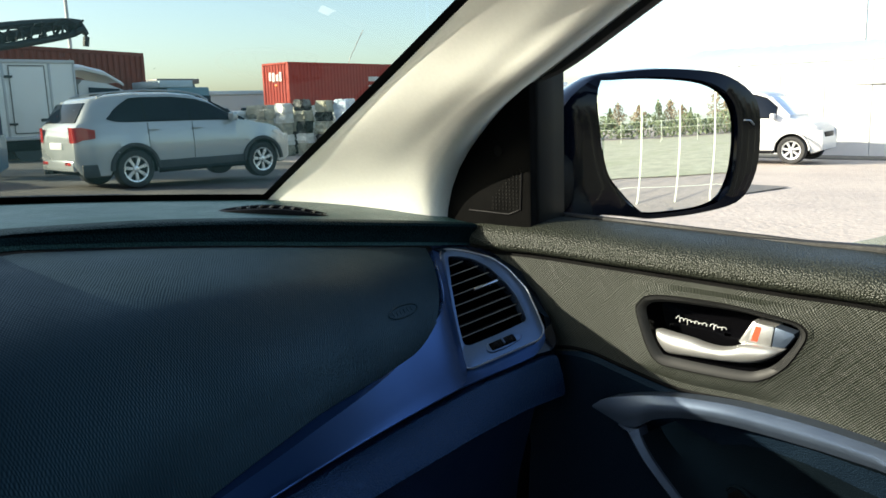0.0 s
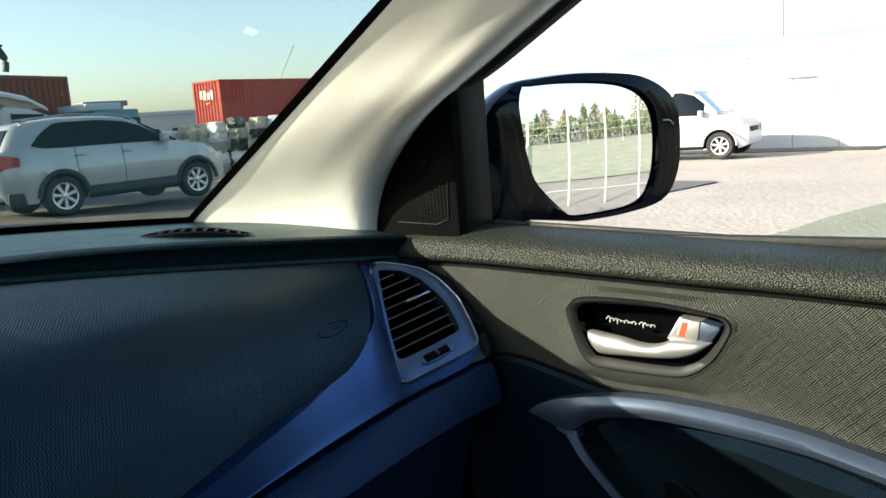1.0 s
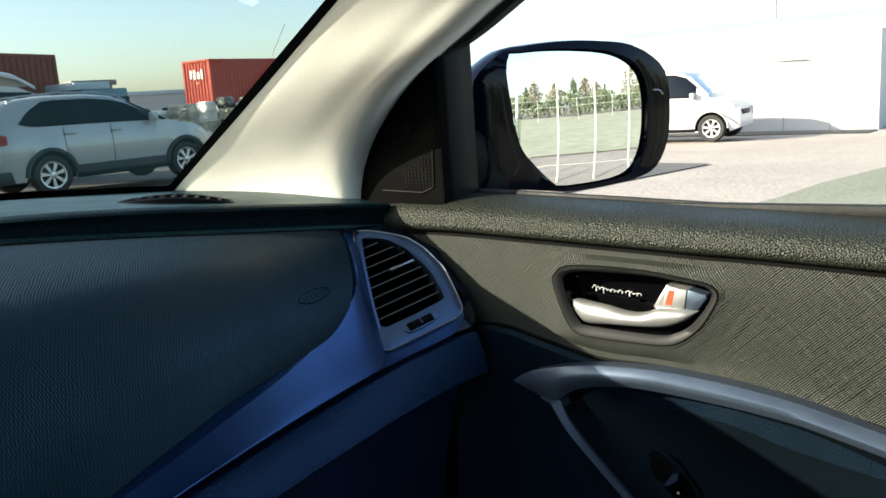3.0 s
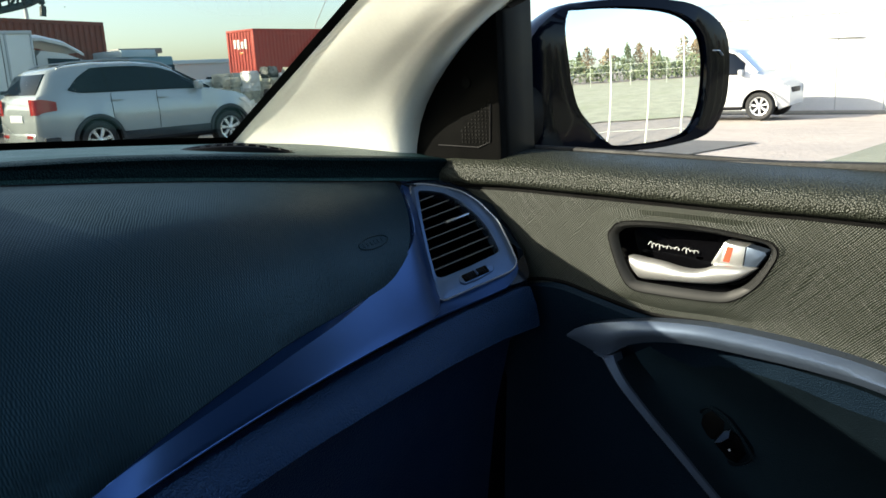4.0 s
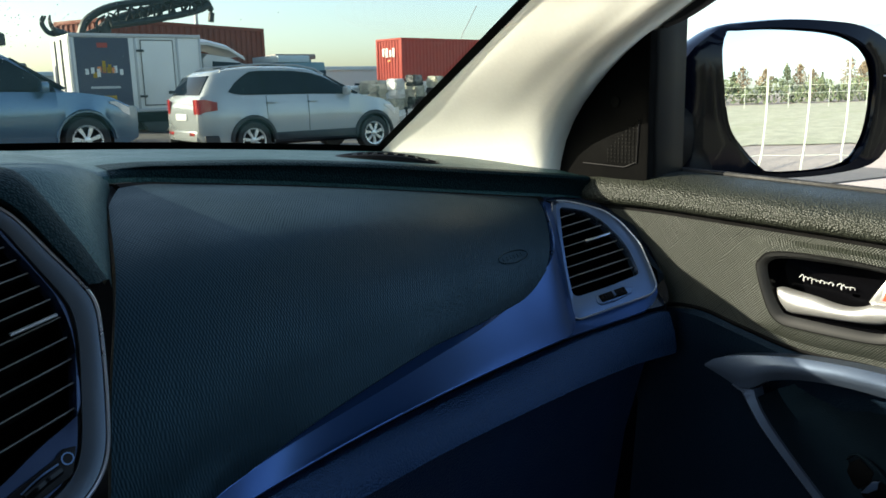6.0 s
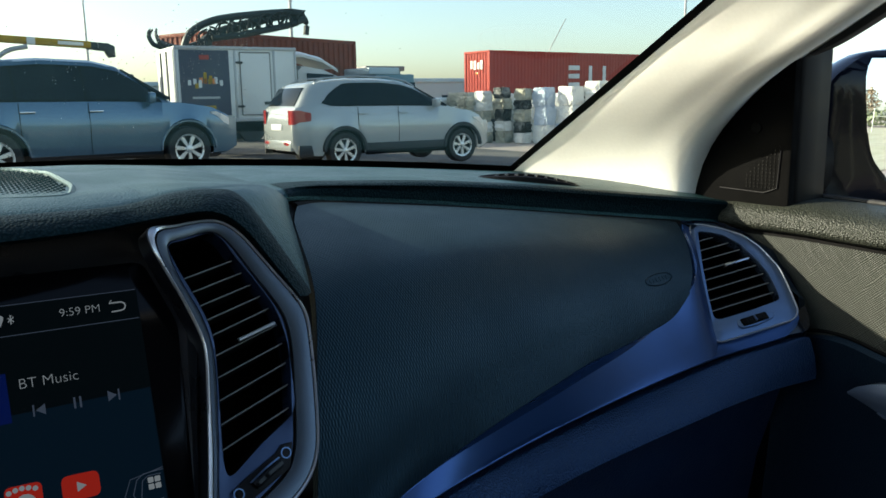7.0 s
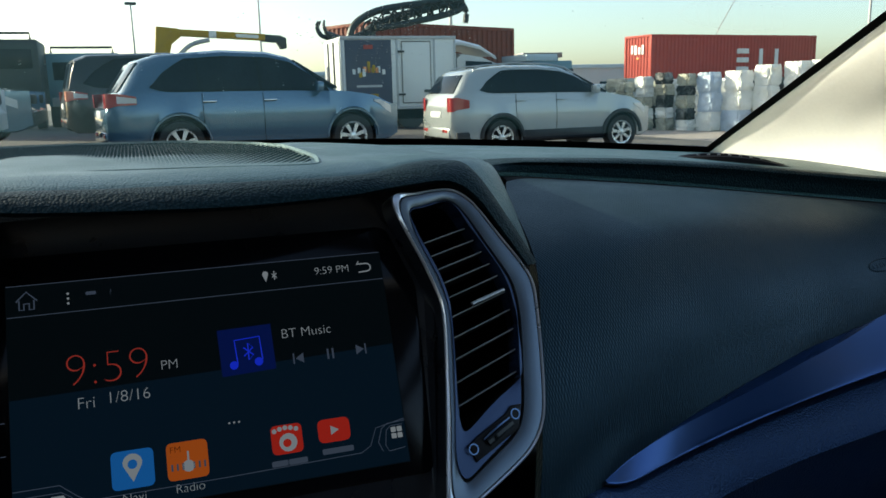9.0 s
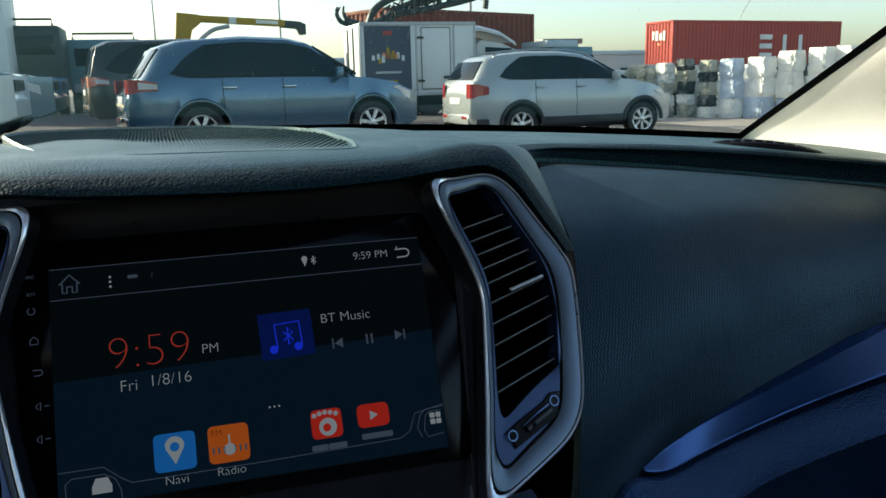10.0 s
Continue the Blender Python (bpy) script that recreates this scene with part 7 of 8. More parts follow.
def container(name, label, at, L, paint, H=2.59, W=2.44):
    """Shipping container, its near long side along +x from the origin, depth to +y, foot at z = 0."""
    c = thing(name, label, "container", at)
    part("side_wall", ribbed((0.12, 0.0, 0.12), (1, 0, 0), (0, 0, 1), L - 0.24, H - 0.24, 0.28, 0.036, (0, -1, 0)), paint, c, smooth=False)
    part("side_wall", ribbed((0.12, W, 0.12), (1, 0, 0), (0, 0, 1), L - 0.24, H - 0.24, 0.28, 0.036, (0, 1, 0)), paint, c, smooth=False)
    part("end_wall", ribbed((0.0, 0.12, 0.12), (0, 1, 0), (0, 0, 1), W - 0.24, H - 0.24, 0.25, 0.045, (-1, 0, 0)), paint, c, smooth=False)
    part("end_wall", ribbed((L, 0.12, 0.12), (0, 1, 0), (0, 0, 1), W - 0.24, H - 0.24, 0.25, 0.045, (1, 0, 0)), paint, c, smooth=False)
    for x in (0.06, L - 0.06):
        for y in (0.06, W - 0.06):
            bm = B()
            box(bm, (0.16, 0.16, H), (x, y, H / 2), 0.015)
            part("corner_post", bm, paint, c)
    for z in (0.07, H - 0.06):
        for y in (0.03, W - 0.03):
            bm = B()
            box(bm, (L, 0.10, 0.13), (L / 2, y, z), 0.015)
            part("long_rail", bm, paint, c)
        for x in (0.03, L - 0.03):
            bm = B()
            box(bm, (0.10, W, 0.13), (x, W / 2, z), 0.015)
            part("cross_rail", bm, paint, c)
    bm = B()
    box(bm, (L - 0.1, W - 0.1, 0.05), (L / 2, W / 2, H - 0.06))
    box(bm, (L - 0.1, W - 0.1, 0.10), (L / 2, W / 2, 0.10))
    part("roof_and_floor", bm, paint, c)
    return c


RX, RY = 28.75, 40.4
red = container("red_container", "long red shipping container with white marks, raised on stacked bales", Matrix.Translation((RX, RY, 1.60)) @ Matrix.Rotation(radians(5.0), 4, "Z"), 13.7, M_REDC)
for x0, w, h, z in ((6.75, 1.0, 0.30, 1.62), (6.75, 1.0, 0.30, 1.08), (6.75, 1.0, 0.30, 0.52), (8.65, 0.30, 1.40, 1.06), (10.0, 0.30, 1.40, 1.06)):
    bm = B()
    box(bm, (w, 0.03, h), (x0 + w / 2, -0.012, z), 0.004)
    part("painted_mark", bm, M_BOXWHITE, red, "large white painted mark")
bm = B()
box(bm, (2.4, 0.03, 0.10), (2.3, -0.012, 2.30), 0.004)
part("painted_mark", bm, M_REDC, red)
for y, z, w, h in ((0.75, 1.75, 0.20, 0.55), (1.05, 1.70, 0.22, 0.40), (1.40, 1.75, 0.22, 0.55), (1.72, 1.78, 0.20, 0.5)):
    bm = B()
    box(bm, (0.03, w, h), (-0.015, y, z), 0.01)
    part("painted_mark", bm, M_BOXWHITE, red, "white painted mark")
bm = B()
box(bm, (0.03, 0.3, 0.12), (-0.015, 1.2, 1.25), 0.01)
part("painted_mark", bm, M_AMBER, red)

brown = container("brown_container", "rust-brown steel skip container on a lorry bed", Matrix.Translation((7.95, 27.6, 1.28)) @ Matrix.Rotation(radians(22.0), 4, "Z"), 7.6, M_BROWN, 2.45)
bm = B()
box(bm, (7.5, 2.3, 0.35), (10.6, 29.7, 0.80), 0.03)
for k in range(4):
    for y in (28.7, 30.7):
        tube(bm, [Vector((8.3 + 1.5 * k, y - 0.15, 0.40)), Vector((8.3 + 1.5 * k, y + 0.15, 0.40))], 0.5, 18)
tagged(part("lorry_bed", bm, M_STEEL, None), "dark steel lorry bed under the brown container", "lorry bed")
bm = B()
box(bm, (1.7, 2.2, 2.4), (15.0, 28.2, 1.10), 0.06)
cabt = part("lorry_cab", bm, M_TEAL, None)
tagged(cabt, "teal lorry cab with pale visor", "lorry cab")
bm = B()
box(bm, (1.75, 2.24, 0.5), (15.0, 28.2, 1.75), 0.03)
part("cab_window", bm, M_DARKGLASS, cabt)
bm = B()
box(bm, (1.3, 2.2, 0.25), (14.55, 28.2, 2.42), 0.03)
part("roof_box", bm, M_BLUEROOF, cabt)


def crane_dark():
    c = thing("timber_crane", "dark folded hydraulic loader crane above the truck", "crane")
    y = 24.6
    col = spline([(7.15, y, 0.6), (7.15, y, 2.6), (7.2, y, 3.25)], 4)
    bm = B()
    tube(bm, col, 0.18, 8)
    part("column", bm, M_STEEL, c)
    bm = B()
    tube(bm, spline([(7.0, y, 3.1), (7.6, y, 3.45), (8.6, y, 3.75), (9.6, y, 4.02), (10.3, y, 4.05)], 5), 0.14, 8)
    part("main_boom", bm, M_STEEL, c)
    bm = B()
    tube(bm, spline([(7.3, y - 0.2, 3.25), (8.4, y - 0.2, 3.42), (9.8, y - 0.2, 3.72), (10.35, y - 0.2, 3.95)], 5), 0.10, 8)
    part("jib", bm, M_STEEL, c)
    bm = B()
    tube(bm, spline([(10.3, y, 4.1), (10.45, y, 3.8), (10.42, y, 3.45)], 4), 0.10, 8)
    part("hook_arm", bm, M_STEEL, c)
    for k in range(4):
        bm = B()
        x0 = 7.3 + 0.7 * k
        tube(bm, spline([(x0, y - 0.3, 3.4 + 0.17 * k), (x0 + 0.3, y - 0.35, 3.75 + 0.14 * k), (x0 + 0.7, y - 0.3, 3.55 + 0.17 * k)], 5), 0.025, 6)
        part("hose", bm, M_RUBBER, c)
    bm = B()
    for dx, dy in ((-0.10, 0.0), (0.0, 0.25), (0.06, -0.25)):
        tube(bm, spline([(5.95 + dx, y + dy * 0.3, 2.98), (5.72 + dx, y + dy, 3.06), (5.60 + dx, y + dy * 1.2, 3.30), (5.66 + dx, y + dy * 0.5, 3.48)], 4), [0.09 - 0.005 * k for k in range(13)], 6)
    tube(bm, spline([(5.8, y, 3.1), (6.4, y, 2.95), (7.1, y, 3.15)], 4), 0.09, 8)
    part("grapple", bm, M_STEEL, c, "dark timber grapple")
    bm = B()
    tube(bm, spline([(6.45, y - 0.1, 2.9), (6.7, y - 0.1, 3.4), (7.4, y - 0.1, 3.78), (8.5, y - 0.1, 3.98), (9.8, y - 0.1, 4.12), (10.3, y - 0.1, 4.1)], 5), 0.11, 8)
    part("upper_boom", bm, M_STEEL, c)
    for k in range(16):
        bm = B()
        x0 = 6.9 + 0.21 * k
        z0 = float(np.interp(x0, [6.9, 7.4, 8.5, 9.8], [3.35, 3.62, 3.85, 4.02]))
        tube(bm, spline([(x0, y - 0.3, z0 - 0.3), (x0 + 0.1 * math.sin(k * 2.1), y - 0.32, z0), (x0 + 0.25, y - 0.3, z0 + 0.16 * math.cos(k * 1.7))], 3), 0.035, 5)
        part("hydraulic_hose", bm, M_RUBBER, c)
    for k in range(7):
        bm = B()
        tube(bm, [(7.6 + 0.4 * k, y + 0.1, 3.35 + 0.08 * k), (7.8 + 0.4 * k, y + 0.1, 3.62 + 0.08 * k)], 0.05, 6)
        part("brace", bm, M_STEEL, c)
    return c


crane_dark()


def crane_yellow():
    c = thing("yellow_crane", "yellow telescopic truck crane with dark hook end", "crane")
    y = 23.4
    bm = B()
    slab(bm, [(0.70, y, 2.2), (1.05, y, 2.2), (1.20, y, 2.75), (1.45, y, 2.95), (1.40, y, 3.16), (0.82, y, 3.22)], (0, 0.4, 0), 0.03)
    part("mast", bm, M_YELLOW, c)
    bm = B()
    box(bm, (2.6, 0.30, 0.18), (2.45, y + 0.2, 3.00), 0.02, Matrix.Rotation(radians(3.2), 4, "Y"))
    part("boom", bm, M_YELLOW, c)
    bm = B()
    box(bm, (0.20, 0.32, 0.185), (2.30, y + 0.19, 3.008), 0.01, Matrix.Rotation(radians(3.2), 4, "Y"))
    part("boom_band", bm, M_BOXWHITE, c)
    bm = B()
    box(bm, (0.62, 0.02, 0.09), (3.25, y + 0.045, 2.955), 0.003, Matrix.Rotation(radians(3.2), 4, "Y"))
    part("lettering_bar", bm, M_BOXWHITE, c, "pale unreadable lettering")
    bm = B()
    slab(bm, [(3.65, y + 0.1, 3.02), (4.2, y + 0.1, 2.98), (4.36, y + 0.1, 2.9), (4.36, y + 0.1, 2.62), (4.2, y + 0.1, 2.60), (4.1, y + 0.1, 2.78), (3.65, y + 0.1, 2.82)], (0, 0.25, 0), 0.02)
    part("hook_end", bm, M_STEEL, c)
    bm = B()
    tube(bm, spline([(1.2, y, 2.3), (1.7, y, 2.72), (2.2, y, 2.85)], 4), 0.06, 8)
    part("ram", bm, M_POLE, c)
    bm = B()
    box(bm, (5.0, 2.0, 0.8), (2.2, y + 0.6, 1.75), 0.05)
    part("lorry_body", bm, M_STEEL, c, "dark lorry body")
    bm = B()
    box(bm, (4.6, 1.8, 1.4), (2.2, y + 0.6, 0.75), 0.05)
    part("lorry_chassis", bm, M_FRIT, c)
    return c


crane_yellow()

# bales: stacks of wrapped blocks
rnd = random.Random(7)


def bale(x, y, w, h, mats, blocks=4, turn=25.0):
    """A leaning column of film-wrapped blocks, each one crumpled, turned about its foot."""
    st = thing("bale_stack", "stack of crumpled film-wrapped bales, white, grey and black", "bale stack", Matrix.Translation((x, y, gz(x, y))) @ Matrix.Rotation(radians(turn), 4, "Z"), "stacked bales")
    z = 0.0
    cuts = [rnd.uniform(0.8, 1.2) for _ in range(blocks)]
    for c in cuts:
        hb = h * c / sum(cuts)
        dx, dy, s0 = rnd.uniform(-0.05, 0.05), rnd.uniform(-0.05, 0.05), 0.46 * w * rnd.uniform(0.9, 1.0)
        rows = []
        for k in range(11):
            t = k / 10
            s = s0 * (1 - 0.10 * (2 * t - 1) ** 4)
            row = []
            for i in range(36):
                a = 2 * math.pi * (i + 0.5) / 36
                ca, sa = math.cos(a), math.sin(a)
                n = 0.06 * noise.noise((x * 3 + ca * 4, y + sa * 4, z * 3 + t * 3)) + 0.045 * noise.noise((x + ca * 11, y * 2 + sa * 11, z * 7 + t * 9))
                row.append(Vector((dx + (s + n) * abs(ca) ** 0.25 * math.copysign(1, ca), dy + (s + n) * abs(sa) ** 0.25 * math.copysign(1, sa), z + hb * t * 0.985 + 0.03 * noise.noise((ca * 3, sa * 3, z + x)))))
            rows.append(row)
        bm = B()
        loft(bm, rows, closed=True, cap=True)
        part("wrapped_block", bm, rnd.choice(mats), st)
        z += hb
    return st


DARK, PALE, MIX = (M_BALEK, M_BALE, M_BALE), (M_BALEW, M_BALEW, M_BALE), (M_BALE, M_BALEK, M_BALEW, M_BALEW, M_BALE)
OLIVE, SNOW = (M_BALE, M_BALE, M_BALEW, M_BALEK), (M_BALEW, M_BALEW, M_BALEW, M_BALEW, M_BALEB)
for k, (x, y, w) in enumerate([(17.2, 25.66, 0.76), (17.81, 25.22, 0.73), (18.4, 24.79, 0.73), (19.0, 24.34, 0.78), (19.67, 23.85, 0.87), (20.45, 23.28, 1.06), (21.26, 22.68, 0.95), (22.0, 22.15, 0.88), (22.71, 21.63, 0.87)]):
    bale(x, y, w * 0.72 if k < 4 else w * 0.82, (1.75, 1.95, 2.10, 2.05, 2.10, 2.15, 2.35, 2.45, 2.5)[k], OLIVE if k < 4 else SNOW, 5 if k < 4 else 3, 12.0)
for k in range(7):
    bale(16.0 + 1.15 * k, 28.6 - 0.6 * k, 1.15, 1.7 + 0.3 * rnd.random(), (DARK, PALE, MIX)[k % 3])
for k in range(6):
    bale(24.2 + 1.5 * k, 21.6 - 0.9 * k, 1.5, 2.5 + 0.3 * rnd.random(), PALE, 3)
for k in range(9):
    bale(29.6 + 1.45 * k, 40.9 - 0.02 * k, 1.5, 1.60 - gz(33, 40), (MIX, PALE, DARK)[k % 3], 3)
    bale(29.6 + 1.45 * k, 42.5 - 0.02 * k, 1.5, 1.60 - gz(33, 40), (MIX, PALE, DARK)[k % 3], 3)

# white building
bld = thing("white_building", "long low white panel building with pale blue roof edge", "building")
WB0, WB1 = Vector((25.6, 4.6, 0)), Vector((24.7, 13.4, 0))
zb = -0.75
bm = B()
n_pan = 7
wl = (WB1 - WB0).length
axis = (WB1 - WB0).normalized()
wn_ = Vector((-axis.y, axis.x, 0))
for k in range(n_pan):
    a, b = WB0 + axis * (wl * k / n_pan + 0.006), WB0 + axis * (wl * (k + 1) / n_pan - 0.006)
    bm = B()
    slab(bm, [a + Vector((0, 0, zb)), b + Vector((0, 0, zb)), b + Vector((0, 0, 2.32)), a + Vector((0, 0, 2.32))], -wn_ * 0.12, 0.006, 1)
    part("wall_panel", bm, M_WALLW, bld)
bm = B()
slab(bm, [WB0 - wn_ * 0.1 + Vector((0, 0, zb)), WB0 - wn_ * 7 + Vector((0, 0, zb)), WB0 - wn_ * 7 + Vector((0, 0, 2.3)), WB0 - wn_ * 0.1 + Vector((0, 0, 2.3))], axis * wl)
part("core", bm, M_WALLW, bld)
bm = B()
rows = []
for k in range(41):
    p = WB0 + axis * (wl * k / 40 * 1.03 - 0.15) + wn_ * 0.04
    d = 0.03 * (k % 2)
    rows.append([p + Vector((0, 0, 2.28)), p + Vector((0, 0, 2.42 + d)), p - wn_ * 3.6 + Vector((0, 0, 3.0 + d)), p - wn_ * 7.3 + Vector((0, 0, 2.42 + d))])
loft(bm, rows)
part("roof", bm, M_BLUEROOF, bld, "pale blue corrugated roof")
bm = B()
box(bm, (0.06, 5.0, 0.05), (25.30, 9.0, 1.60), 0.01)
part("cable_duct", bm, M_POLE, bld)
# dark strip laid along the wall's foot in place of a shadow line
bm = B()
box(bm, (1.2, 9.0, 0.16), (24.4, 9.0, -0.52), 0.04)
tagged(part("flatbed", bm, M_STEEL, None), "low dark strip, a shadow line at the building's foot", "trailer")
fl = thing("flatbed_truck", "pale flatbed truck parked beside the building", "truck")
bm = B()
box(bm, (1.9, 4.2, 0.12), (24.0, 1.2, 0.62), 0.02)
part("bed", bm, M_BOXWHITE, fl)
bm = B()
box(bm, (0.7, 4.0, 0.25), (24.0, 1.2, 0.40), 0.02)
part("chassis", bm, M_STEEL, fl)
for s in (-1, 1):
    for y in (2.2, -0.4):
        wheel_at = (24.0 + s * 0.75, y)
        bm = B()
        tube(bm, [(wheel_at[0] - 0.12, y, -0.12), (wheel_at[0] + 0.12, y, -0.12)], 0.40, 18)
        part("wheel", bm, M_RUBBER, fl)

# lattice sign, poles
sg = thing("lattice_panel", "small white lattice panel on a roof frame", "panel")
for k in range(6):
    bm = B()
    box(bm, (0.05, 0.06, 1.05), (39.1, 7.9 + 0.19 * k, 3.65))
    part("upright", bm, M_POLE, sg)
    bm = B()
    box(bm, (0.05, 1.0, 0.06), (39.1, 8.38, 3.15 + 0.19 * k))
    part("rung", bm, M_POLE, sg)
bm = B()
tube(bm, [(39.2, 8.4, -0.6), (39.2, 8.4, 3.2)], 0.10, 8)
part("post", bm, M_POLE, sg)


def lamp_pole(x, y, h, head=False):
    p = thing("street_lamp" if head else "mast", "tall thin grey steel mast" if not head else "tall grey street lamp with a flat head", "pole", Matrix.Translation((x, y, gz(x, y))), "tall poles")
    bm = B()
    tube(bm, [(0, 0, 0), (0, 0, h * 0.5), (0, 0, h)], [0.11, 0.08, 0.05], 10)
    part("pole", bm, M_POLE, p)
    if head:
        bm = B()
        box(bm, (0.75, 0.4, 0.18), (0, 0, h + 0.05), 0.05)
        part("lamp_head", bm, M_STEEL, p)
    return p


for x, y, h, hd in ((47.8, 14.4, 14, False), (16.56, 41.4, 16, False), (9.0, 58.9, 8.9, True), (44.7, 39.6, 16, False), (0.6, 60, 7.2, True)):
    lamp_pole(x, y, h, hd)
bm = B()
tube(bm, spline([(35.9, 31, gz(35.9, 31)), (36.5, 31, 3.2), (37.6, 31, 5.2), (38.2, 31, 6.6)], 4), 0.05, 6)
tagged(part("far_crane_jib", bm, M_POLE, None), "thin distant crane jib", "crane")
bm = B()
tube(bm, spline([(36.5, 45, gz(36, 45)), (37.0, 45, 4.0), (37.8, 45, 5.6), (38.6, 45, 6.8)], 4), 0.03, 6)
tagged(part("far_crane_jib", bm, M_POLE, None), "thin distant crane jib", "crane")

# low lorries and sheds in the distance
rnd = random.Random(11)
for k, (x, y, w, d, h, mat) in enumerate(((23.7, 46, 2.3, 3, 3.85, M_TEAL), (36.7, 60, 6.8, 4, 3.65, M_WALLW), (26.6, 50, 2.4, 3, 3.0, M_FAR), (13.5, 60, 8, 4, 3.0, M_WALLW), (3.0, 52, 8, 4, 2.6, M_FAR), (52, 64, 10, 6, 5.5, M_FAR), (-26, 48, 14, 6, 4.2, M_FAR))):
    sh = thing("far_shed", "low distant shed with a flat roof", "shed", Matrix.Translation((x, y, gz(x, y))), "distant sheds")
    bm = B()
    box(bm, (w, d, h - 0.3), (0, 0, h / 2 - 0.15), 0.03)
    part("wall", bm, mat, sh)
    bm = B()
    box(bm, (w + 0.4, d + 0.4, 0.3), (0, 0, h - 0.15), 0.05)
    part("roof", bm, M_BLUEROOF if k % 2 else M_LOUVRE, sh)
    for j in range(int(w // 2.2)):
        bm = B()
        box(bm, (1.0, 0.08, 0.9), (-w / 2 + 1.2 + 2.2 * j, -d / 2 - 0.03, h * 0.5), 0.02)
        part("window", bm, M_DARKGLASS, sh)
for x, y, w, h, mat in ((-3.3, 27.0, 1.9, 2.55, M_STEEL), (-1.3, 29.0, 2.2, 2.35, M_TEAL), (-5.4, 30.0, 2.4, 2.7, M_STEEL)):
    lr = thing("parked_lorry", "dark lorry parked at the back of the row", "lorry", Matrix.Translation((x, y, gz(x, y))), "lorries at the back")
    bm = B()
    box(bm, (w, 2.2, h - 0.7), (0, 0, 0.7 + (h - 0.7) / 2), 0.08)
    part("cab", bm, mat, lr)
    bm = B()
    box(bm, (w * 0.8, 0.06, 0.55), (0, -1.11, h - 0.55), 0.03)
    part("window", bm, M_DARKGLASS, lr)
    bm = B()
    box(bm, (w * 0.9, 0.12, 0.28), (0, -1.12, 0.85), 0.03)
    part("bumper", bm, M_POLE, lr)
    for sx in (-1, 1):
        bm = B()
        tube(bm, [(sx * (w / 2 - 0.28), -0.6, 0.42), (sx * (w / 2 - 0.02), -0.6, 0.42)], 0.42, 16)
        part("wheel", bm, M_RUBBER, lr)
    bm = B()
    tube(bm, [(-w / 2 + 0.2, -0.9, h), (-w / 2 + 0.2, -0.9, h + 0.18), (w / 2 - 0.2, -0.9, h + 0.18), (w / 2 - 0.2, -0.9, h)], 0.04, 6)
    part("roof_rack", bm, M_STEEL, lr)
wt = thing("white_truck", "tall white cargo truck body at the edge of the row", "truck", Matrix.Translation((-6.35, 25.0, gz(-6, 25.0) + 0.1)))
bm = B()
box(bm, (5.6, 2.2, 2.4), (0.0, 0.6, 1.95), 0.04)
part("cargo_box", bm, M_BOXWHITE, wt)
bm = B()
box(bm, (5.0, 1.8, 0.75), (0.0, 0.6, 0.38), 0.04)
part("chassis", bm, M_FRIT, wt)

# fence and trees behind the car, seen in the mirror
fence = thing("boundary_fence", "pale green steel post fence around the empty lot", "fence")
FA, FB = Vector((-4.0, -5.9, 0)), Vector((14.0, -4.7, 0))
for k in range(23):
    p = FA + (FB - FA) * k / 22
    b = B()
    box(b, (0.035, 0.035, 1.95), (p.x, p.y, 0.975), 0.008)
    part("fence_post", b, M_FENCE, fence)
for z in (0.30, 1.75):
    b = B()
    tube(b, [FA + Vector((0, 0, z)), FB + Vector((0, 0, z))], 0.004, 6)
    part("fence_wire", b, M_FENCE, fence)
fence2 = thing("far_fence", "lower pale fence at the far side of the lot", "fence")
for k in range(40):
    b = B()
    box(b, (0.04, 0.04, 1.9), (-20 + 2.1 * k, -30 + 0.06 * k, 0.95), 0.01)
    part("fence_post", b, M_FENCE, fence2)
for z in (1.8, 1.2):
    b = B()
    tube(b, [Vector((-20, -30, z)), Vector((64, -27.6, z))], 0.012, 6)
    part("fence_rail", b, M_FENCE, fence2)
rnd = random.Random(3)


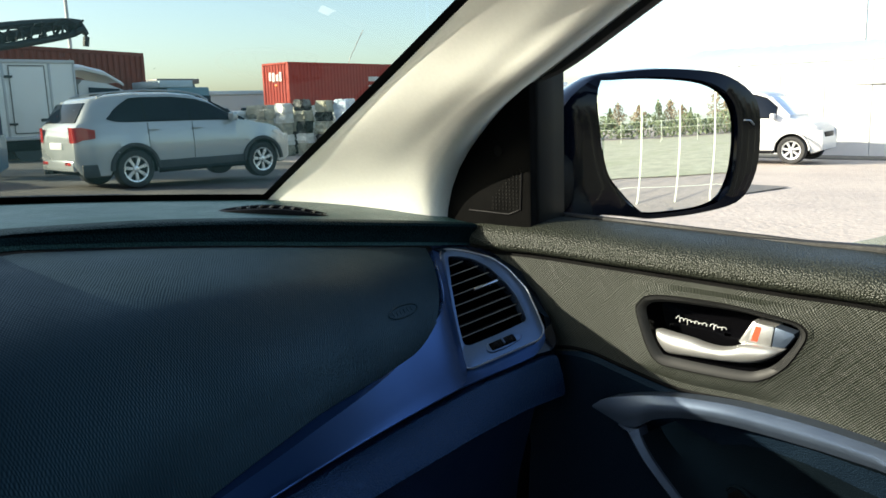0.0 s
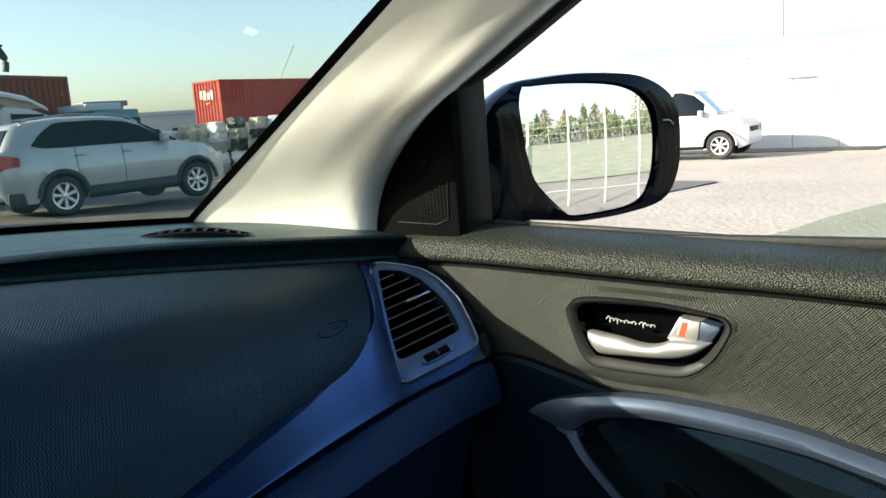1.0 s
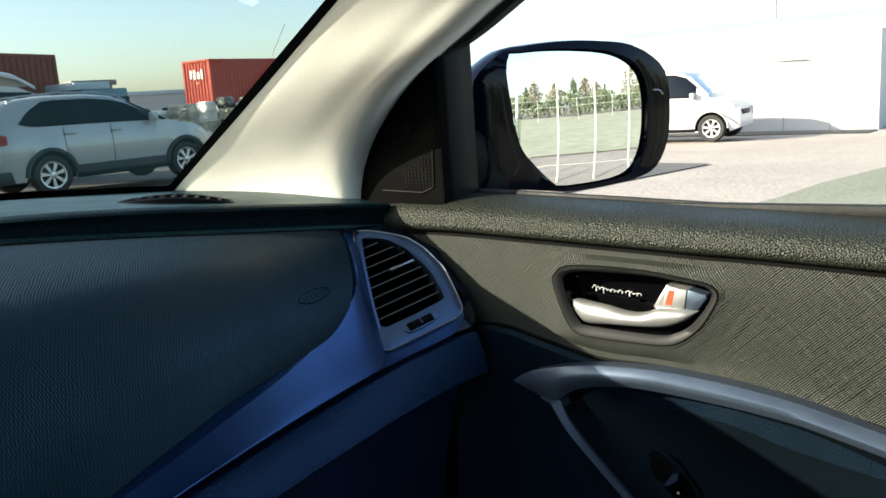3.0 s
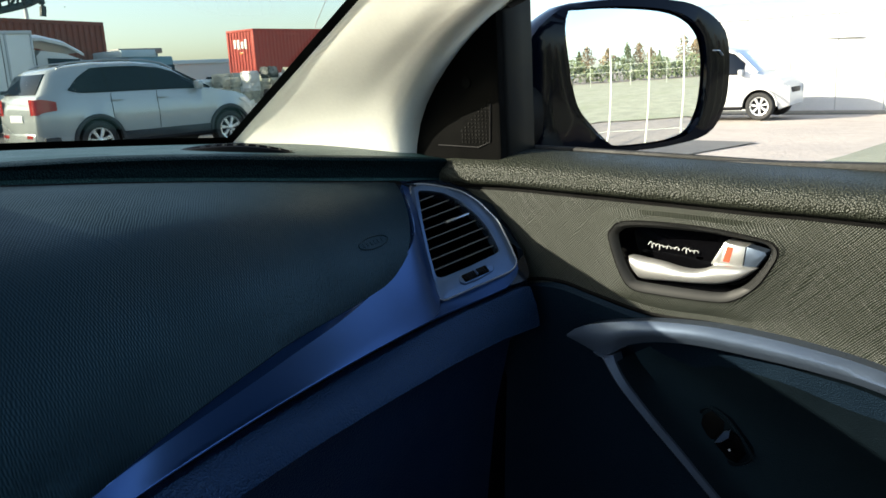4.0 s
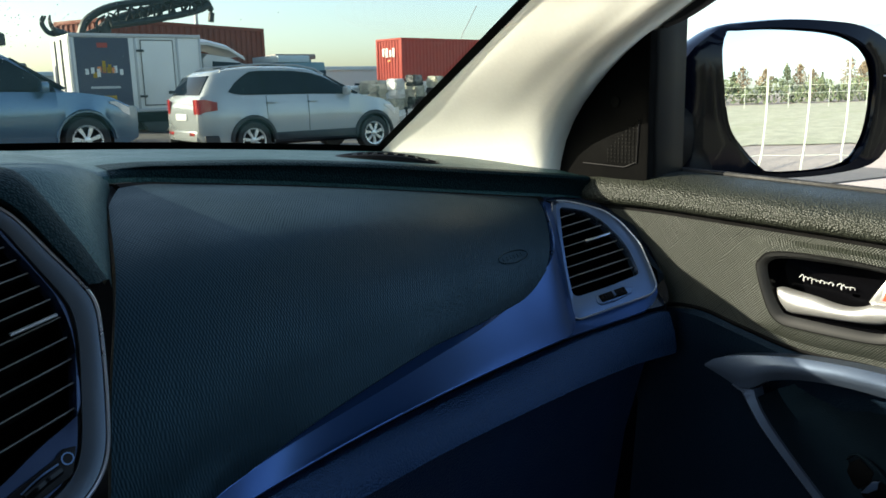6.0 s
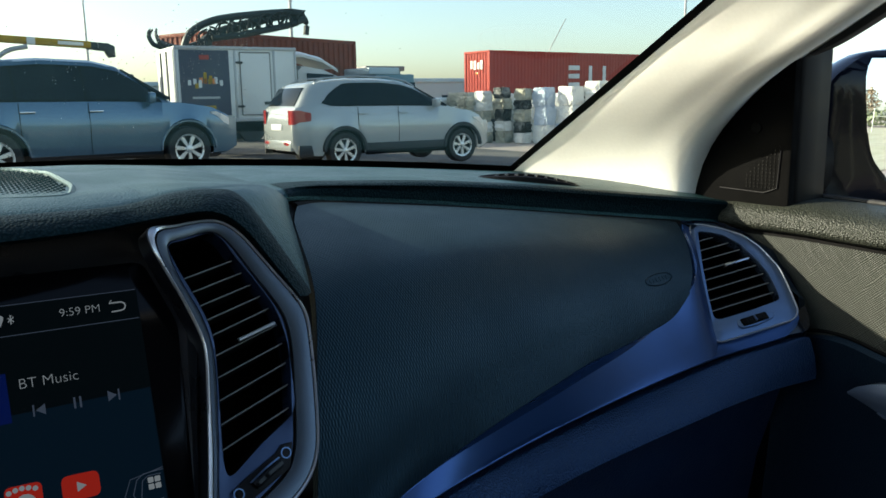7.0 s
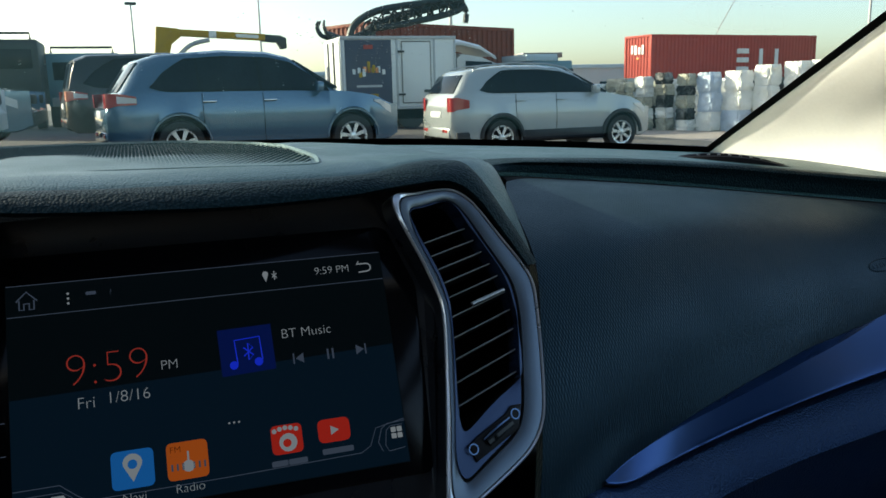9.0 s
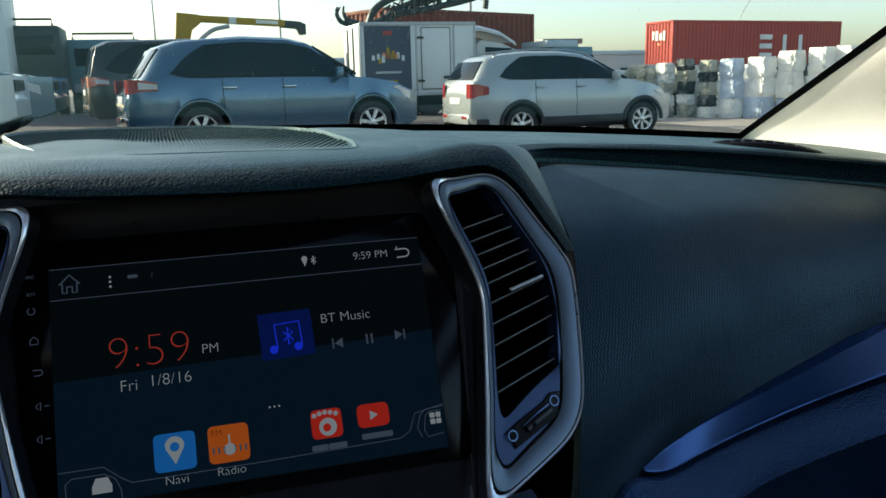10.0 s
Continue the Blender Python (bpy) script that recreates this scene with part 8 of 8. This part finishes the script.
def tree(x, y, h, mat, slim):
    t = thing("tree", "bare brownish winter tree beyond the lot" if mat is M_LEAF else "dark green conifer beyond the empty lot", "tree", Matrix.Translation((x, y, 0)), "trees behind the lot")
    bm = B()
    tube(bm, spline([(0, 0, -0.1), (0.1, 0, h * 0.4), (0.0, 0.05, h * 0.95)], 4), [0.16 - 0.015 * k for k in range(9)], 7)
    for k in range(9):
        a, z = rnd.uniform(0, 6.28), h * rnd.uniform(0.25, 0.8)
        l = h * slim * rnd.uniform(0.6, 1.0)
        tube(bm, [(0.05, 0, z), (l * 0.6 * math.cos(a), l * 0.6 * math.sin(a), z + 0.3), (l * math.cos(a), l * math.sin(a), z + 0.5)], [0.05, 0.035, 0.015], 5)
    part("trunk", bm, M_BARK, t)
    vs, fs = [], []
    for k in range(700):
        f = rnd.random() ** 0.8
        z = h * (0.2 + 0.8 * f)
        rad = h * slim * (math.sin(math.pi * (0.12 + 0.86 * f)) if mat is M_LEAF else 1.05 - f) * math.sqrt(rnd.random()) * (0.6 + 0.6 * abs(math.sin(2.3 * z + x)))
        a = rnd.uniform(0, 6.28)
        c = Vector((rad * math.cos(a), rad * math.sin(a), z + rnd.uniform(-0.2, 0.2)))
        s = rnd.uniform(0.10, 0.26)
        u, v = Vector((rnd.uniform(-1, 1), rnd.uniform(-1, 1), rnd.uniform(-1, 1))).normalized() * s, Vector((rnd.uniform(-1, 1), rnd.uniform(-1, 1), rnd.uniform(-1, 1))).normalized() * s
        i = len(vs)
        vs += [c - u, c + v * 0.6, c + u, c - v * 0.6]
        fs.append((i, i + 1, i + 2, i + 3))
    me = bpy.data.meshes.new("crown")
    me.from_pydata([tuple(v) for v in vs], [], fs)
    me.materials.append(mat)
    cr = new("crown", me)
    cr.parent = t
    tagged(cr, kind="stuff")


for k in range(26):
    tree(-14 + 2.7 * k + rnd.uniform(-0.8, 0.8), -48 + rnd.uniform(-4, 4), rnd.uniform(3.2, 5.6), M_LEAF if k % 3 else M_LEAFG, rnd.uniform(0.24, 0.42))
vs, fs = [], []
for k in range(9000):
    x, y = rnd.uniform(-22, 66), rnd.uniform(-43, -39)
    z = rnd.uniform(0.2, 2.3 + 0.5 * math.sin(x))
    c, s = Vector((x, y, z)), rnd.uniform(0.1, 0.28)
    u, v = Vector((rnd.uniform(-1, 1), rnd.uniform(-1, 1), rnd.uniform(-1, 1))) * s, Vector((rnd.uniform(-1, 1), rnd.uniform(-1, 1), rnd.uniform(-1, 1))) * s
    i = len(vs)
    vs += [c - u, c + v, c + u, c - v]
    fs.append((i, i + 1, i + 2, i + 3))
me = bpy.data.meshes.new("hedge")
me.from_pydata([tuple(v) for v in vs], [], fs)
me.materials.append(M_LEAFG)
tagged(new("hedge", me), "uneven green hedge beyond the lot", "hedge", kind="stuff")
